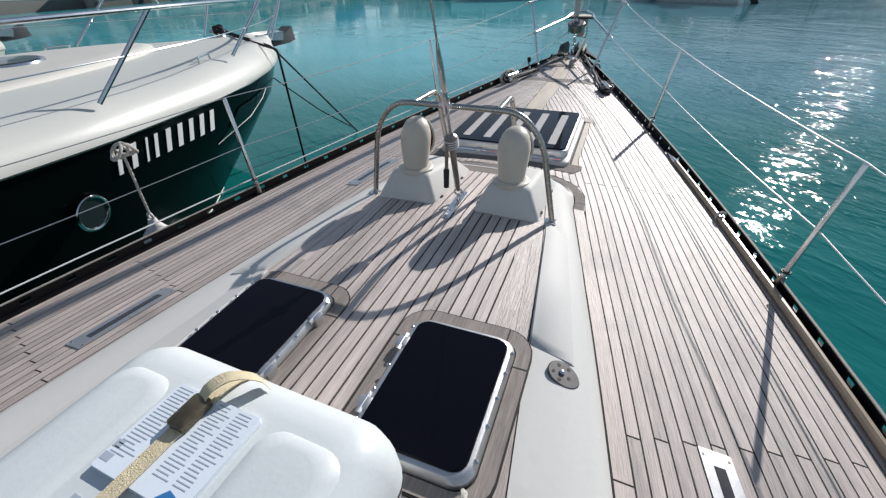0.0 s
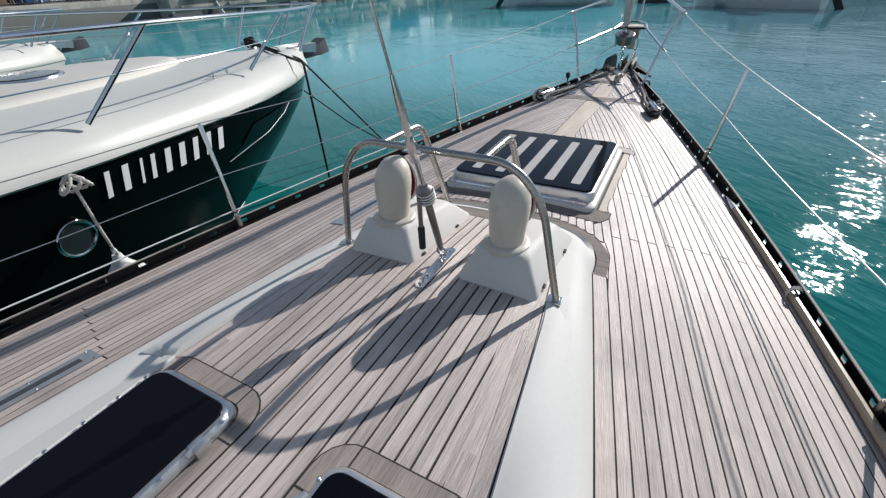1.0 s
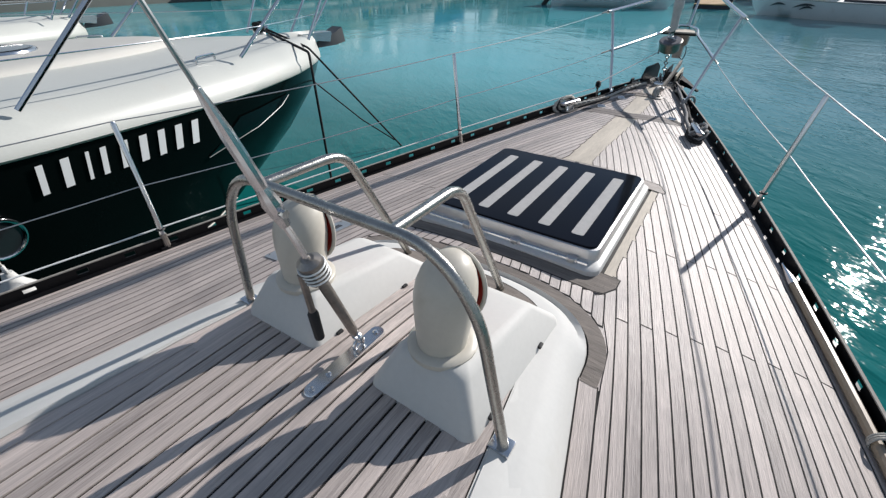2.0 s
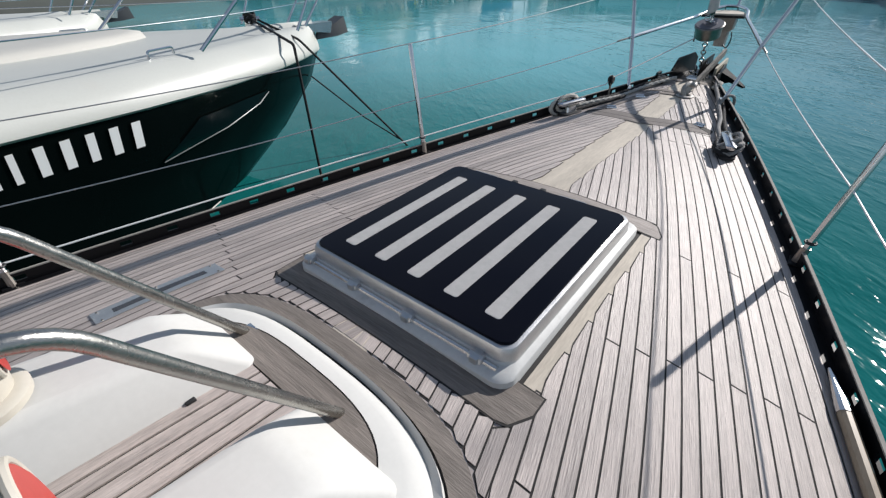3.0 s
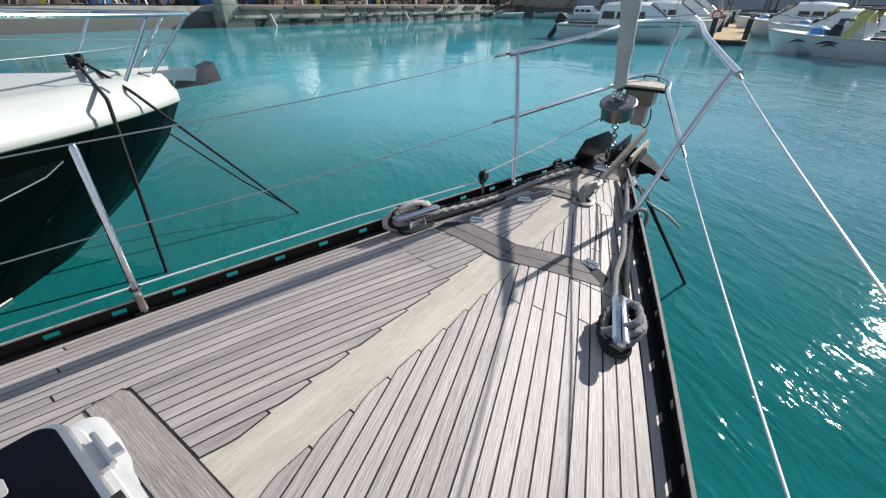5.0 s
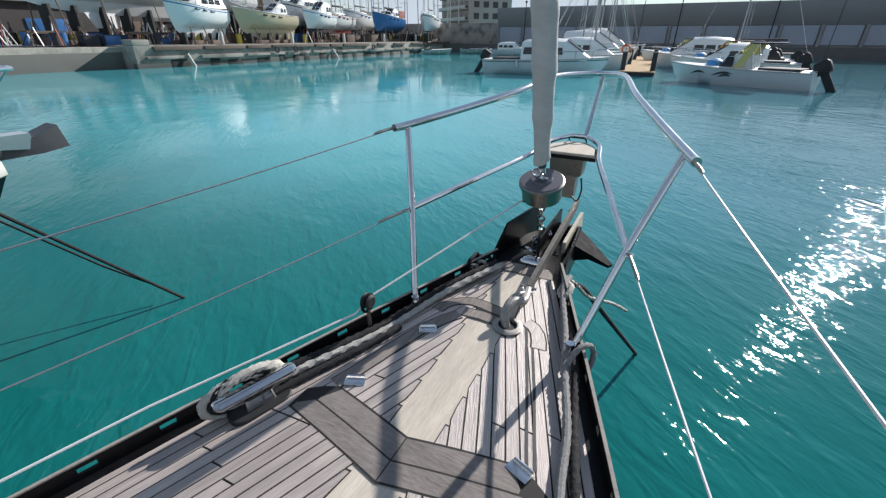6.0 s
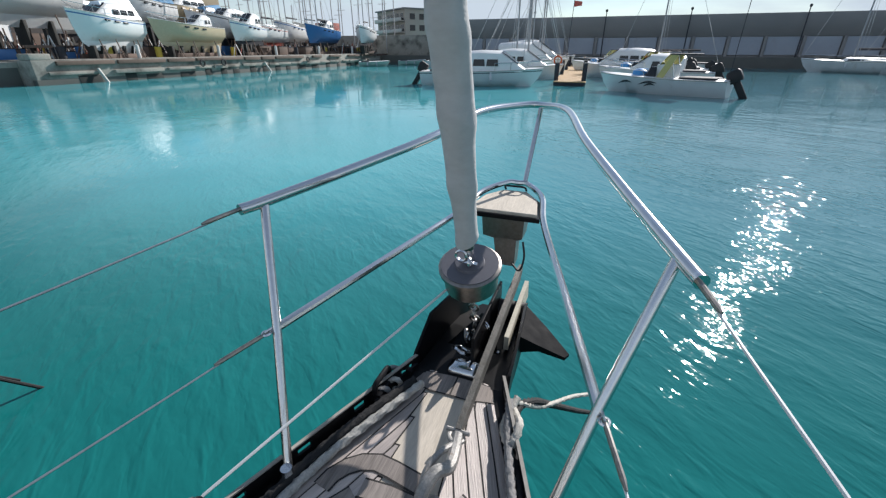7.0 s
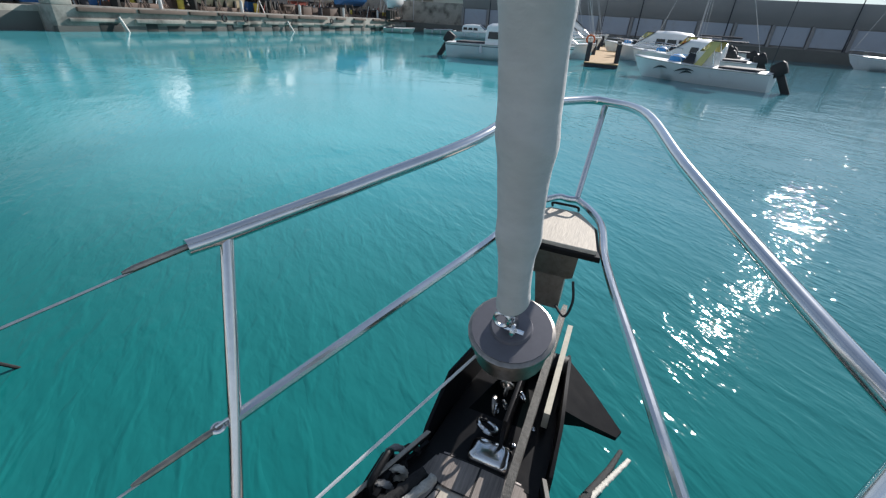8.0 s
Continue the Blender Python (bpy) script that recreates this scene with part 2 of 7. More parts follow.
def water_material():
    m = bpy.data.materials.new("harbour_water")
    m.use_nodes = True
    n, l = m.node_tree.nodes, m.node_tree.links
    b = n["Principled BSDF"]
    b.inputs["Roughness"].default_value = 0.035
    b.inputs["IOR"].default_value = 1.34
    b.inputs["Specular IOR Level"].default_value = 0.21
    co = n.new("ShaderNodeTexCoord")

    def tex(scale, detail, sx, sy, rot, dist=0.6):
        mp = n.new("ShaderNodeMapping")
        mp.vector_type = "TEXTURE"
        mp.inputs["Scale"].default_value = (1 / sx, 1 / sy, 1)
        mp.inputs["Rotation"].default_value = (0, 0, radians(rot))
        t = n.new("ShaderNodeTexNoise")
        t.inputs["Scale"].default_value, t.inputs["Detail"].default_value = scale, detail
        t.inputs["Distortion"].default_value = dist
        l.new(co.outputs["Object"], mp.inputs["Vector"])
        l.new(mp.outputs["Vector"], t.inputs["Vector"])
        return t.outputs["Fac"]

    # slow random patches of paler and deeper teal
    patch = tex(0.16, 4, 1, 1, 20)
    ramp = n.new("ShaderNodeValToRGB")
    ramp.color_ramp.elements[0].position, ramp.color_ramp.elements[1].position = 0.3, 0.72
    ramp.color_ramp.elements[0].color = (0.004, 0.112, 0.108, 1)
    ramp.color_ramp.elements[1].color = (0.010, 0.158, 0.154, 1)
    l.new(patch, ramp.inputs["Fac"])
    # base colour brightens away from the berth, standing in for reflected sky
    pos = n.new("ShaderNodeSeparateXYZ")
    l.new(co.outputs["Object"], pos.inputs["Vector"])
    far_tint = n.new("ShaderNodeMapRange")
    far_tint.interpolation_type = "SMOOTHSTEP"
    far_tint.inputs["From Min"].default_value, far_tint.inputs["From Max"].default_value = 7.5, 15
    l.new(pos.outputs["Y"], far_tint.inputs["Value"])
    sky_tint = n.new("ShaderNodeValToRGB")
    sky_tint.color_ramp.elements[0].position, sky_tint.color_ramp.elements[1].position = 0.3, 0.72
    sky_tint.color_ramp.elements[0].color = (0.060, 0.330, 0.365, 1)
    sky_tint.color_ramp.elements[1].color = (0.085, 0.400, 0.445, 1)
    l.new(patch, sky_tint.inputs["Fac"])
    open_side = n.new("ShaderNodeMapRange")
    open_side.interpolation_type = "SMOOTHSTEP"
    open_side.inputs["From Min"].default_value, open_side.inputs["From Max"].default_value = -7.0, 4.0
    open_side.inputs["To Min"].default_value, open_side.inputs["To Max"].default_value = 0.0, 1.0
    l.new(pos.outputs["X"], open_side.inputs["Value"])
    # greyer blue on the open side: sky reflection put into the colour
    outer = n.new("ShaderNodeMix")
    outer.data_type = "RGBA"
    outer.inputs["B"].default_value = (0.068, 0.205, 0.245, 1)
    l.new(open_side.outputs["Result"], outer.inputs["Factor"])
    l.new(sky_tint.outputs["Color"], outer.inputs["A"])
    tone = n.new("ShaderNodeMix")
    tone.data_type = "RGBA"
    l.new(far_tint.outputs["Result"], tone.inputs["Factor"])
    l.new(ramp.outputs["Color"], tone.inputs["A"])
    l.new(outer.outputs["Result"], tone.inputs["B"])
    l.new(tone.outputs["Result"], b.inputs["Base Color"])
    # wind ripples: long crests running one way, crossed by broader swell and fine chop
    def add(x, y, k):
        q = n.new("ShaderNodeMath")
        q.operation = "MULTIPLY_ADD"
        q.inputs[1].default_value = k
        l.new(x, q.inputs[0])
        l.new(y, q.inputs[2])
        return q.outputs[0]

    def times(x, y):
        q = n.new("ShaderNodeMath")
        q.operation = "MULTIPLY"
        l.new(x, q.inputs[0])
        l.new(y, q.inputs[1])
        return q.outputs[0]

    def span(x, a, b2, c, d):
        q = n.new("ShaderNodeMapRange")
        q.inputs["From Min"].default_value, q.inputs["From Max"].default_value = a, b2
        q.inputs["To Min"].default_value, q.inputs["To Max"].default_value = c, d
        l.new(x, q.inputs["Value"])
        return q.outputs["Result"]

    swell = tex(0.9, 2, 0.5, 1.2, -30, 0.6)
    crest = tex(4.6, 2, 0.38, 1.15, -46, 0.5)
    cross = tex(2.4, 2, 0.6, 1.2, -20, 0.6)
    chop = tex(8.0, 2.2, 0.6, 1.2, -40, 0.3)
    fine = tex(24.0, 1, 0.8, 1.1, -35, 0.3)
    gust = span(tex(0.35, 2, 1, 1, 0, 0.3), 0.35, 0.65, 0.55, 1.25)
    # separate long crests on smooth water near the hulls, closer chop further out
    ridge = span(crest, 0.46, 0.74, 0.0, 1.0)
    fetch = span(pos.outputs["Y"], 7.5, 14, 0.45, 1.0)
    small = times(add(fine, chop, 0.05), fetch)
    height = add(small, add(cross, add(ridge, swell, 0.17), 0.20), 0.40)
    # calmer in the lee of the yard and of the breakwater, more ripple on the open side
    lee = times(span(pos.outputs["X"], -6, 4, 0.45, 1.3), span(pos.outputs["Y"], 12, 27, 1.0, 0.26))
    height = times(times(height, gust), lee)
    bp = n.new("ShaderNodeBump")
    bp.inputs["Strength"].default_value, bp.inputs["Distance"].default_value = 1.0, 0.042
    l.new(height, bp.inputs["Height"])
    l.new(bp.outputs["Normal"], b.inputs["Normal"])
    return m


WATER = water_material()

# ---------------------------------------------------------------- geometry helpers


def join(*geos):
    V, F = [], []
    for v, f in geos:
        k = len(V)
        V += [tuple(p) for p in v]
        F += [tuple(i + k for i in q) for q in f]
    return V, F


def moved(geo, m):
    return [tuple(m @ Vector(p)) for p in geo[0]], geo[1]


def mirrored(geo):
    return [(-x, y, z) for x, y, z in geo[0]], [tuple(reversed(f)) for f in geo[1]]


def rounded_path(pts, rad, n=5):
    """The polyline pts with its inner corners rounded."""
    P = [Vector(p) for p in pts]
    out = [P[0]]
    for a, b, c in zip(P, P[1:], P[2:]):
        d1, d2 = (a - b), (c - b)
        k = min(rad, d1.length * 0.48, d2.length * 0.48)
        p, q = b + d1.normalized() * k, b + d2.normalized() * k
        for i in range(n + 1):
            t = i / n
            out.append((1 - t) ** 2 * p + 2 * t * (1 - t) * b + t * t * q)
    out.append(P[-1])
    return out


def tube(pts, r, n=8, closed=False):
    """A swept round bar; r is one radius or one for each point."""
    P = [Vector(p) for p in pts]
    N = len(P)
    R = r if isinstance(r, (list, tuple)) else [r] * N
    V, F = [], []
    up = None
    for i, p in enumerate(P):
        if closed:
            d = P[(i + 1) % N] - P[i - 1]
        else:
            d = P[min(i + 1, N - 1)] - P[max(i - 1, 0)]
        d.normalize()
        if up is None:
            up = Vector((0, 0, 1)) if abs(d.z) < 0.9 else Vector((1, 0, 0))
        a = d.cross(up).normalized()
        up = a.cross(d).normalized()
        for k in range(n):
            w = 2 * math.pi * k / n
            V.append(tuple(p + R[i] * (math.cos(w) * a + math.sin(w) * up)))
    for i in range(N if closed else N - 1):
        j = (i + 1) % N
        for k in range(n):
            F.append((i * n + k, i * n + (k + 1) % n, j * n + (k + 1) % n, j * n + k))
    if not closed:
        F.append(tuple(reversed(range(n))))
        F.append(tuple((N - 1) * n + k for k in range(n)))
    return V, F


def lathe(profile, at=(0, 0, 0), n=20, caps=True):
    V, F = [], []
    for r, z in profile:
        for k in range(n):
            w = 2 * math.pi * k / n
            V.append((at[0] + r * math.cos(w), at[1] + r * math.sin(w), at[2] + z))
    for i in range(len(profile) - 1):
        for k in range(n):
            F.append((i * n + k, i * n + (k + 1) % n, (i + 1) * n + (k + 1) % n, (i + 1) * n + k))
    if caps:
        F.append(tuple(reversed(range(n))))
        F.append(tuple((len(profile) - 1) * n + k for k in range(n)))
    return V, F


def loft(rings, cap0=True, cap1=True, closed=True):
    n = len(rings[0])
    V = [tuple(p) for r in rings for p in r]
    F = []
    for i in range(len(rings) - 1):
        for k in range(n if closed else n - 1):
            F.append((i * n + k, i * n + (k + 1) % n, (i + 1) * n + (k + 1) % n, (i + 1) * n + k))
    if cap0:
        F.append(tuple(reversed(range(n))))
    if cap1:
        F.append(tuple((len(rings) - 1) * n + k for k in range(n)))
    return V, F


def block(x0, y0, z0, x1, y1, z1, bevel=0.004, seg=2):
    bm = bmesh.new()
    bmesh.ops.create_cube(bm, size=1)
    for v in bm.verts:
        v.co = ((x0 + x1) / 2 + v.co.x * (x1 - x0), (y0 + y1) / 2 + v.co.y * (y1 - y0), (z0 + z1) / 2 + v.co.z * (z1 - z0))
    if bevel:
        bmesh.ops.bevel(bm, geom=bm.edges[:], offset=bevel, segments=seg, affect="EDGES", profile=0.6)
    bm.verts.index_update()
    g = [tuple(v.co) for v in bm.verts], [tuple(v.index for v in f.verts) for f in bm.faces]
    bm.free()
    return g


def rrect(x0, y0, x1, y1, r, n=5):
    """A rectangle with round corners, anticlockwise."""
    out = []
    for cx, cy, a in ((x1 - r, y0 + r, -90), (x1 - r, y1 - r, 0), (x0 + r, y1 - r, 90), (x0 + r, y0 + r, 180)):
        for i in range(n + 1):
            w = radians(a + 90 * i / n)
            out.append((cx + r * math.cos(w), cy + r * math.sin(w)))
    return out


def slab(outline, z0, z1, edge=0.003):
    """An upright prism over an outline with a small chamfer at the top."""
    c = Vector((sum(p[0] for p in outline) / len(outline), sum(p[1] for p in outline) / len(outline)))

    def inset(k):
        return [(c.x + (p[0] - c.x) * (1 - k / max((Vector(p) - c).length, 0.01)), c.y + (p[1] - c.y) * (1 - k / max((Vector(p) - c).length, 0.01))) for p in outline]

    o = outline
    return loft([[(x, y, z0) for x, y in o], [(x, y, z1 - edge) for x, y in o], [(x, y, z1) for x, y in inset(edge)]])


def ring_slab(outer, inner, z0, z1):
    n = len(outer)
    V = [(x, y, z0) for x, y in outer] + [(x, y, z1) for x, y in outer] + [(x, y, z1) for x, y in inner] + [(x, y, z0) for x, y in inner]
    F = []
    for a in range(4):
        b = (a + 1) % 4
        for k in range(n):
            j = (k + 1) % n
            F.append((a * n + k, a * n + j, b * n + j, b * n + k))
    return V, F


def make_mesh(name, geo, material, smooth=35):
    me = bpy.data.meshes.new(name)
    me.from_pydata(geo[0], [], geo[1])
    me.materials.append(material)
    if smooth:
        me.shade_smooth()
        me.set_sharp_from_angle(angle=radians(smooth))
    me.update()
    return me


def origin(ob):
    p = Vector((0, 0, 0))
    while ob:
        p += ob.location
        ob = ob.parent
    return p


def part(name, geo, material, parent, label="", smooth=35):
    """One mesh under a thing or a part; geo is in world metres."""
    o = origin(parent)
    ob = new(name, make_mesh(name, ([(x - o.x, y - o.y, z - o.z) for x, y, z in geo[0]], geo[1]), material, smooth))
    ob.parent = parent
    if label:
        tagged(ob, label)
    return ob


def thing(name, at, label, category, group="", kind=""):
    ob = new(name)
    ob.location = at
    return tagged(ob, label, category, group, kind)


def whole(name, geo, material, at, label, category, group="", kind="", smooth=35):
    ob = new(name, make_mesh(name, ([(x - at[0], y - at[1], z - at[2]) for x, y, z in geo[0]], geo[1]), material, smooth))
    ob.location = at
    return tagged(ob, label, category, group, kind)


def pts_circle(c, r, axis, n=20):
    q = Vector(axis).to_track_quat("Z", "Y")
    return [Vector(c) + q @ Vector((r * math.cos(2 * math.pi * i / n), r * math.sin(2 * math.pi * i / n), 0)) for i in range(n)]


def laid_rope(pts, r, lay=0.035, n=8):
    """A three-strand rope: a tube whose section is lobed and turns along its length."""
    P = [Vector(p) for p in pts]
    fine = [P[0]]
    for a, b in zip(P, P[1:]):
        k = max(1, int((b - a).length / 0.012))
        fine += [a.lerp(b, (i + 1) / k) for i in range(k)]
    V, F = tube(fine, r, 9)
    out, s = [], 0.0
    for i, p in enumerate(fine):
        if i:
            s += (p - fine[i - 1]).length
        for k in range(9):
            v = Vector(V[i * 9 + k]) - p
            out.append(tuple(p + v * (1 + 0.24 * math.cos(3 * (2 * math.pi * k / 9 + s / lay * 2.1)))))
    return out, F


def smooth_path(pts, n=6):
    """Catmull-Rom through pts."""
    P = [Vector(p) for p in pts]
    P = [2 * P[0] - P[1]] + P + [2 * P[-1] - P[-2]]
    out = []
    for a, b, c, d in zip(P, P[1:], P[2:], P[3:]):
        for i in range(n):
            t = i / n
            out.append(0.5 * (2 * b + (c - a) * t + (2 * a - 5 * b + 4 * c - d) * t * t + (3 * b - a - 3 * c + d) * t ** 3))
    out.append(P[-2])
    return out


# ---------------------------------------------------------------- the yacht's lines
WATER_Z = -1.3
BOW, TEAK_END = 7.95, 7.60


def hb(y):
    """Half breadth of the deck inside the toe rail."""
    u = max(BOW - y, 0)
    return 0.42 * u - 0.0205 * u * u


def sheer(y):
    return -0.085 + 0.0274 * (y - 2.2) + 0.0046 * (y - 2.2) * (y - 5.3)


def smoothstep(a, b, v):
    t = min(max((v - a) / (b - a), 0), 1)
    return t * t * (3 - 2 * t)


def deck_z(x, y):
    """The cambered deck, with more crown round the forehatch."""
    h = max(hb(y), 0.05)
    crown = min(0.1 * h / 1.15, 0.11) + 0.055 * smoothstep(2.9, 3.8, y) * (1 - smoothstep(5.1, 6.6, y))
    return sheer(y) + crown * (1 - min(abs(x) / h, 1.0) ** 2)


def roof_z(y):
    """Height of the coachroof's teak top."""
    return 0.20 - 0.07 * smoothstep(3.0, 3.9, y)


def roof_teak(y):
    """Half breadth of the teak on the coachroof."""
    return 0.475 + (3.0 - y) * 0.105 if y < 3.0 else 0.475 - (y - 3.0) * 0.15


def roof_base(y):
    return hb(y) - 0.90


Y0 = -1.6


def build_hull():
    # hull sides under the rail
    ys = [Y0 + (BOW + 0.05 - Y0) * i / 40 for i in range(41)]
    rings = []
    for y in ys:
        h, z = hb(y) + 0.026, sheer(y) - 0.006
        low = max(h * (0.86 - 0.3 * smoothstep(4, 8, y)), 0.0)
        rings.append([(-h, y, z), (-h * 0.98, y - 0.02, z - 0.25), (-low, y - 0.1 - 0.25 * smoothstep(5, 8, y), WATER_Z - 0.3),
                      (low, y - 0.1 - 0.25 * smoothstep(5, 8, y), WATER_Z - 0.3), (h * 0.98, y - 0.02, z - 0.25), (h, y, z)])
    return whole("yacht_hull", loft(rings, True, True, closed=True), HULL, (0, 3, WATER_Z), "dark hull of the sailing yacht under the teak deck", "hull", kind="structure")


build_hull()
deck = thing("deck", (0, 4, 0), "weathered silver teak laid deck with black caulked seams", "deck", kind="structure")


def deck_sheet(drop):
    ys = [Y0 + (TEAK_END - Y0) * i / 90 for i in range(91)]
    V, F = [], []
    K = 26
    for y in ys:
        for k in range(K + 1):
            x = (2 * k / K - 1) * (hb(y) + 0.03)
            V.append((x, y, deck_z(x, y) - drop))
    for i in range(90):
        for k in range(K):
            a = i * (K + 1) + k
            F.append((a, a + 1, a + K + 2, a + K + 1))
    return V, F


part("seam_bed", deck_sheet(0.005), CAULK, deck, "black caulked seam bed")

# hatches and coachroof that interrupt the planking
HX0, HX1, HY0, HY1 = -0.50, 0.53, 3.972, 5.115


def roof_front(x, b, y0, y1, n=2.6):
    """Where the rounded coachroof front lies at x, for half breadth b at y0 and foremost point y1."""
    f = min(abs(x) / b, 1.0)
    return y0 + (y1 - y0) * (1 - f ** n) ** (1 / n)


def inner_bound(y):
    if y < 3.55:
        return roof_base(y) + 0.062
    if y < 3.918:
        f = (y - 3.55) / 0.368
        return (roof_base(3.55) + 0.062) * (1 - f ** 3) ** (1 / 3)
    if HY0 < y < HY1:
        return 0.50
    if y > HY1:
        return 0.076
    return 0.0


def strip_geo(xc, half, y0, y1, zf, lift, depth=0.006, step=0.13, across=1):
    """A plank from y0 to y1 round the line xc(y), lying on zf(x, y)."""
    n = max(1, int(math.ceil((y1 - y0) / step)))
    sec = [(-half, -depth)] + [(-half + 2 * half * k / across, 0) for k in range(across + 1)] + [(half, -depth)]
    m = len(sec)
    V, F = [], []
    for i in range(n + 1):
        y = y0 + (y1 - y0) * i / n
        c = xc(y)
        V += [(c + dx, y, zf(c + dx, y) + lift + dz) for dx, dz in sec]
    for i in range(n):
        for k in range(m - 1):
            a = i * m + k
            F.append((a, a + m, a + m + 1, a + 1))
    F.append(tuple(range(m)))
    F.append(tuple(n * m + k for k in reversed(range(m))))
    return V, F


PITCH, MARGIN, ROOF_MARGIN = 0.0435, 0.055, 0.062
seams = []


def nibbed(side, off, y0, y1, half, gap, lift, depth=0.006):
    """A deck plank along the rail's curve, its inner edge trimmed where it runs into the king plank."""
    m = max(6, int((y1 - y0) / 0.13))
    cuts = sorted({y0, y1, *[y0 + (y1 - y0) * k / m for k in range(1, m)]} | {y for y in (y0 + 0.12, y0 + 0.24, y1 - 0.12, y1 - 0.24) if y0 < y < y1})
    V, F = [], []
    for y in cuts:
        c = hb(y) - off
        xo = c + half
        xi = min(max(c - half, inner_bound(y) + gap), xo - 0.004)
        row = [(side * xi, -depth), (side * xi, 0), (side * xo, 0), (side * xo, -depth)]
        if side < 0:
            row.reverse()
        V += [(x, y, deck_z(x, y) + lift + dz) for x, dz in row]
    n = len(cuts) - 1
    for i in range(n):
        for k in range(3):
            a = i * 4 + k
            F.append((a, a + 4, a + 5, a + 1))
    F.append((0, 1, 2, 3))
    F.append((n * 4 + 3, n * 4 + 2, n * 4 + 1, n * 4))
    return V, F


def lay_strake(side, i):
    off = MARGIN + (i + 0.5) * PITCH

    def xc(y):
        return side * (hb(y) - off)

    runs, start, y = [], None, Y0
    while y < TEAK_END:
        x = side * xc(y)
        on = x + PITCH * 0.5 - inner_bound(y) > PITCH * 0.4
        if on and start is None:
            start = y
        if not on and start is not None:
            runs.append((start, y))
            start = None
        y += 0.01
    if start is not None:
        runs.append((start, min(y, TEAK_END)))
    for a, b in runs:
        cuts = [a]
        for c in ([3.86, 1.7, 6.02] if i % 2 == 0 else [4.34, 2.25, 6.5]) + ([4.86] if i % 4 == 0 else []):
            c += 0.012 * (18 - i)
            if a + 0.25 < c < b - 0.25:
                cuts.append(c)
        for lid in (6.40 + 0.18 * max(0.0, 0.3 - abs(xc(6.4))),):
            if a + 0.1 < lid < b - 0.1:
                cuts.append(lid)
        cuts = sorted(cuts) + [b]
        for p, q in zip(cuts, cuts[1:]):
            if q - p < 0.02:
                continue
            part("plank", nibbed(side, off, p + 0.003, q - 0.003, PITCH / 2 - 0.0028, 0.0028, 0.0), TEAK_S, deck, smooth=0)
            seams.append(nibbed(side, off, p - 0.004, q + 0.004, PITCH / 2 + 0.001, -0.001, -0.0018, 0.003))


def lay_deck():
    for side in (-1, 1):
        for i in range(0, 34):
            lay_strake(side, i)
        part("margin_plank", strip_geo(lambda y: side * (hb(y) - MARGIN / 2), MARGIN / 2 - 0.003, Y0, TEAK_END, deck_z, 0.0), TEAK_S, deck, "narrow margin plank along the rail", 0)
        part("margin_plank", strip_geo(lambda y: side * (roof_base(y) + ROOF_MARGIN / 2), ROOF_MARGIN / 2 - 0.003, Y0, 2.1, deck_z, 0.0), TEAK_S, deck, "wider plank along the coachroof", 0)
        part("margin_plank", strip_geo(lambda y: side * (roof_base(y) + ROOF_MARGIN / 2), ROOF_MARGIN / 2 - 0.003, 2.106, 3.56, deck_z, 0.0), TEAK_S, deck, "wider plank along the coachroof", 0)
        seams.append(strip_geo(lambda y: side * (roof_base(y) + ROOF_MARGIN / 2), ROOF_MARGIN / 2 + 0.002, Y0, 3.56, deck_z, -0.0018, 0.003))
    part("seam", join(*seams), CAULK, deck, "black rubber caulking between the planks", 0)
    # king plank along the middle and the bleached boards that the planks are nibbed into
    part("king_plank", strip_geo(lambda y: 0, 0.135, HY1 - 0.03, TEAK_END - 0.05, deck_z, -0.0030, 0.003, 0.2, 6), KING, deck, "bleached nibbed king plank on the centreline", 0)
    for side in (-1, 1):
        part("nib_board", strip_geo(lambda y: side * 0.53, 0.065, HY0 + 0.06, HY1 - 0.06, deck_z, -0.0022, 0.003, 0.3, 2), KING, deck, "bleached nibbed board beside the hatch", 0)


# ---------------------------------------------------------------- coachroof
roof = thing("coachroof", (0, 2.5, 0.05), "low white moulded coachroof with teak planked top", "coachroof", kind="structure")


def roof_outline(side_x, front, n=14, e=3.0):
    """Plan curve of the coachroof: sides up to y 3.55, then the rounded front."""
    left = [(side_x(Y0 + (3.55 - Y0) * i / 16), Y0 + (3.55 - Y0) * i / 16) for i in range(17)]
    b = side_x(3.55)
    arc = []
    for k in range(1, n + 1):
        w = k / n * math.pi / 2
        arc.append((b * math.cos(w) ** (2 / e), 3.55 + (front - 3.55) * math.sin(w) ** (2 / e)))
    half = left + arc
    return half + [(-x, y) for x, y in reversed(half[:-1])]


def roof_surface(x, y):
    return roof_z(y) + 0.012 * (1 - (x / 0.5) ** 2)


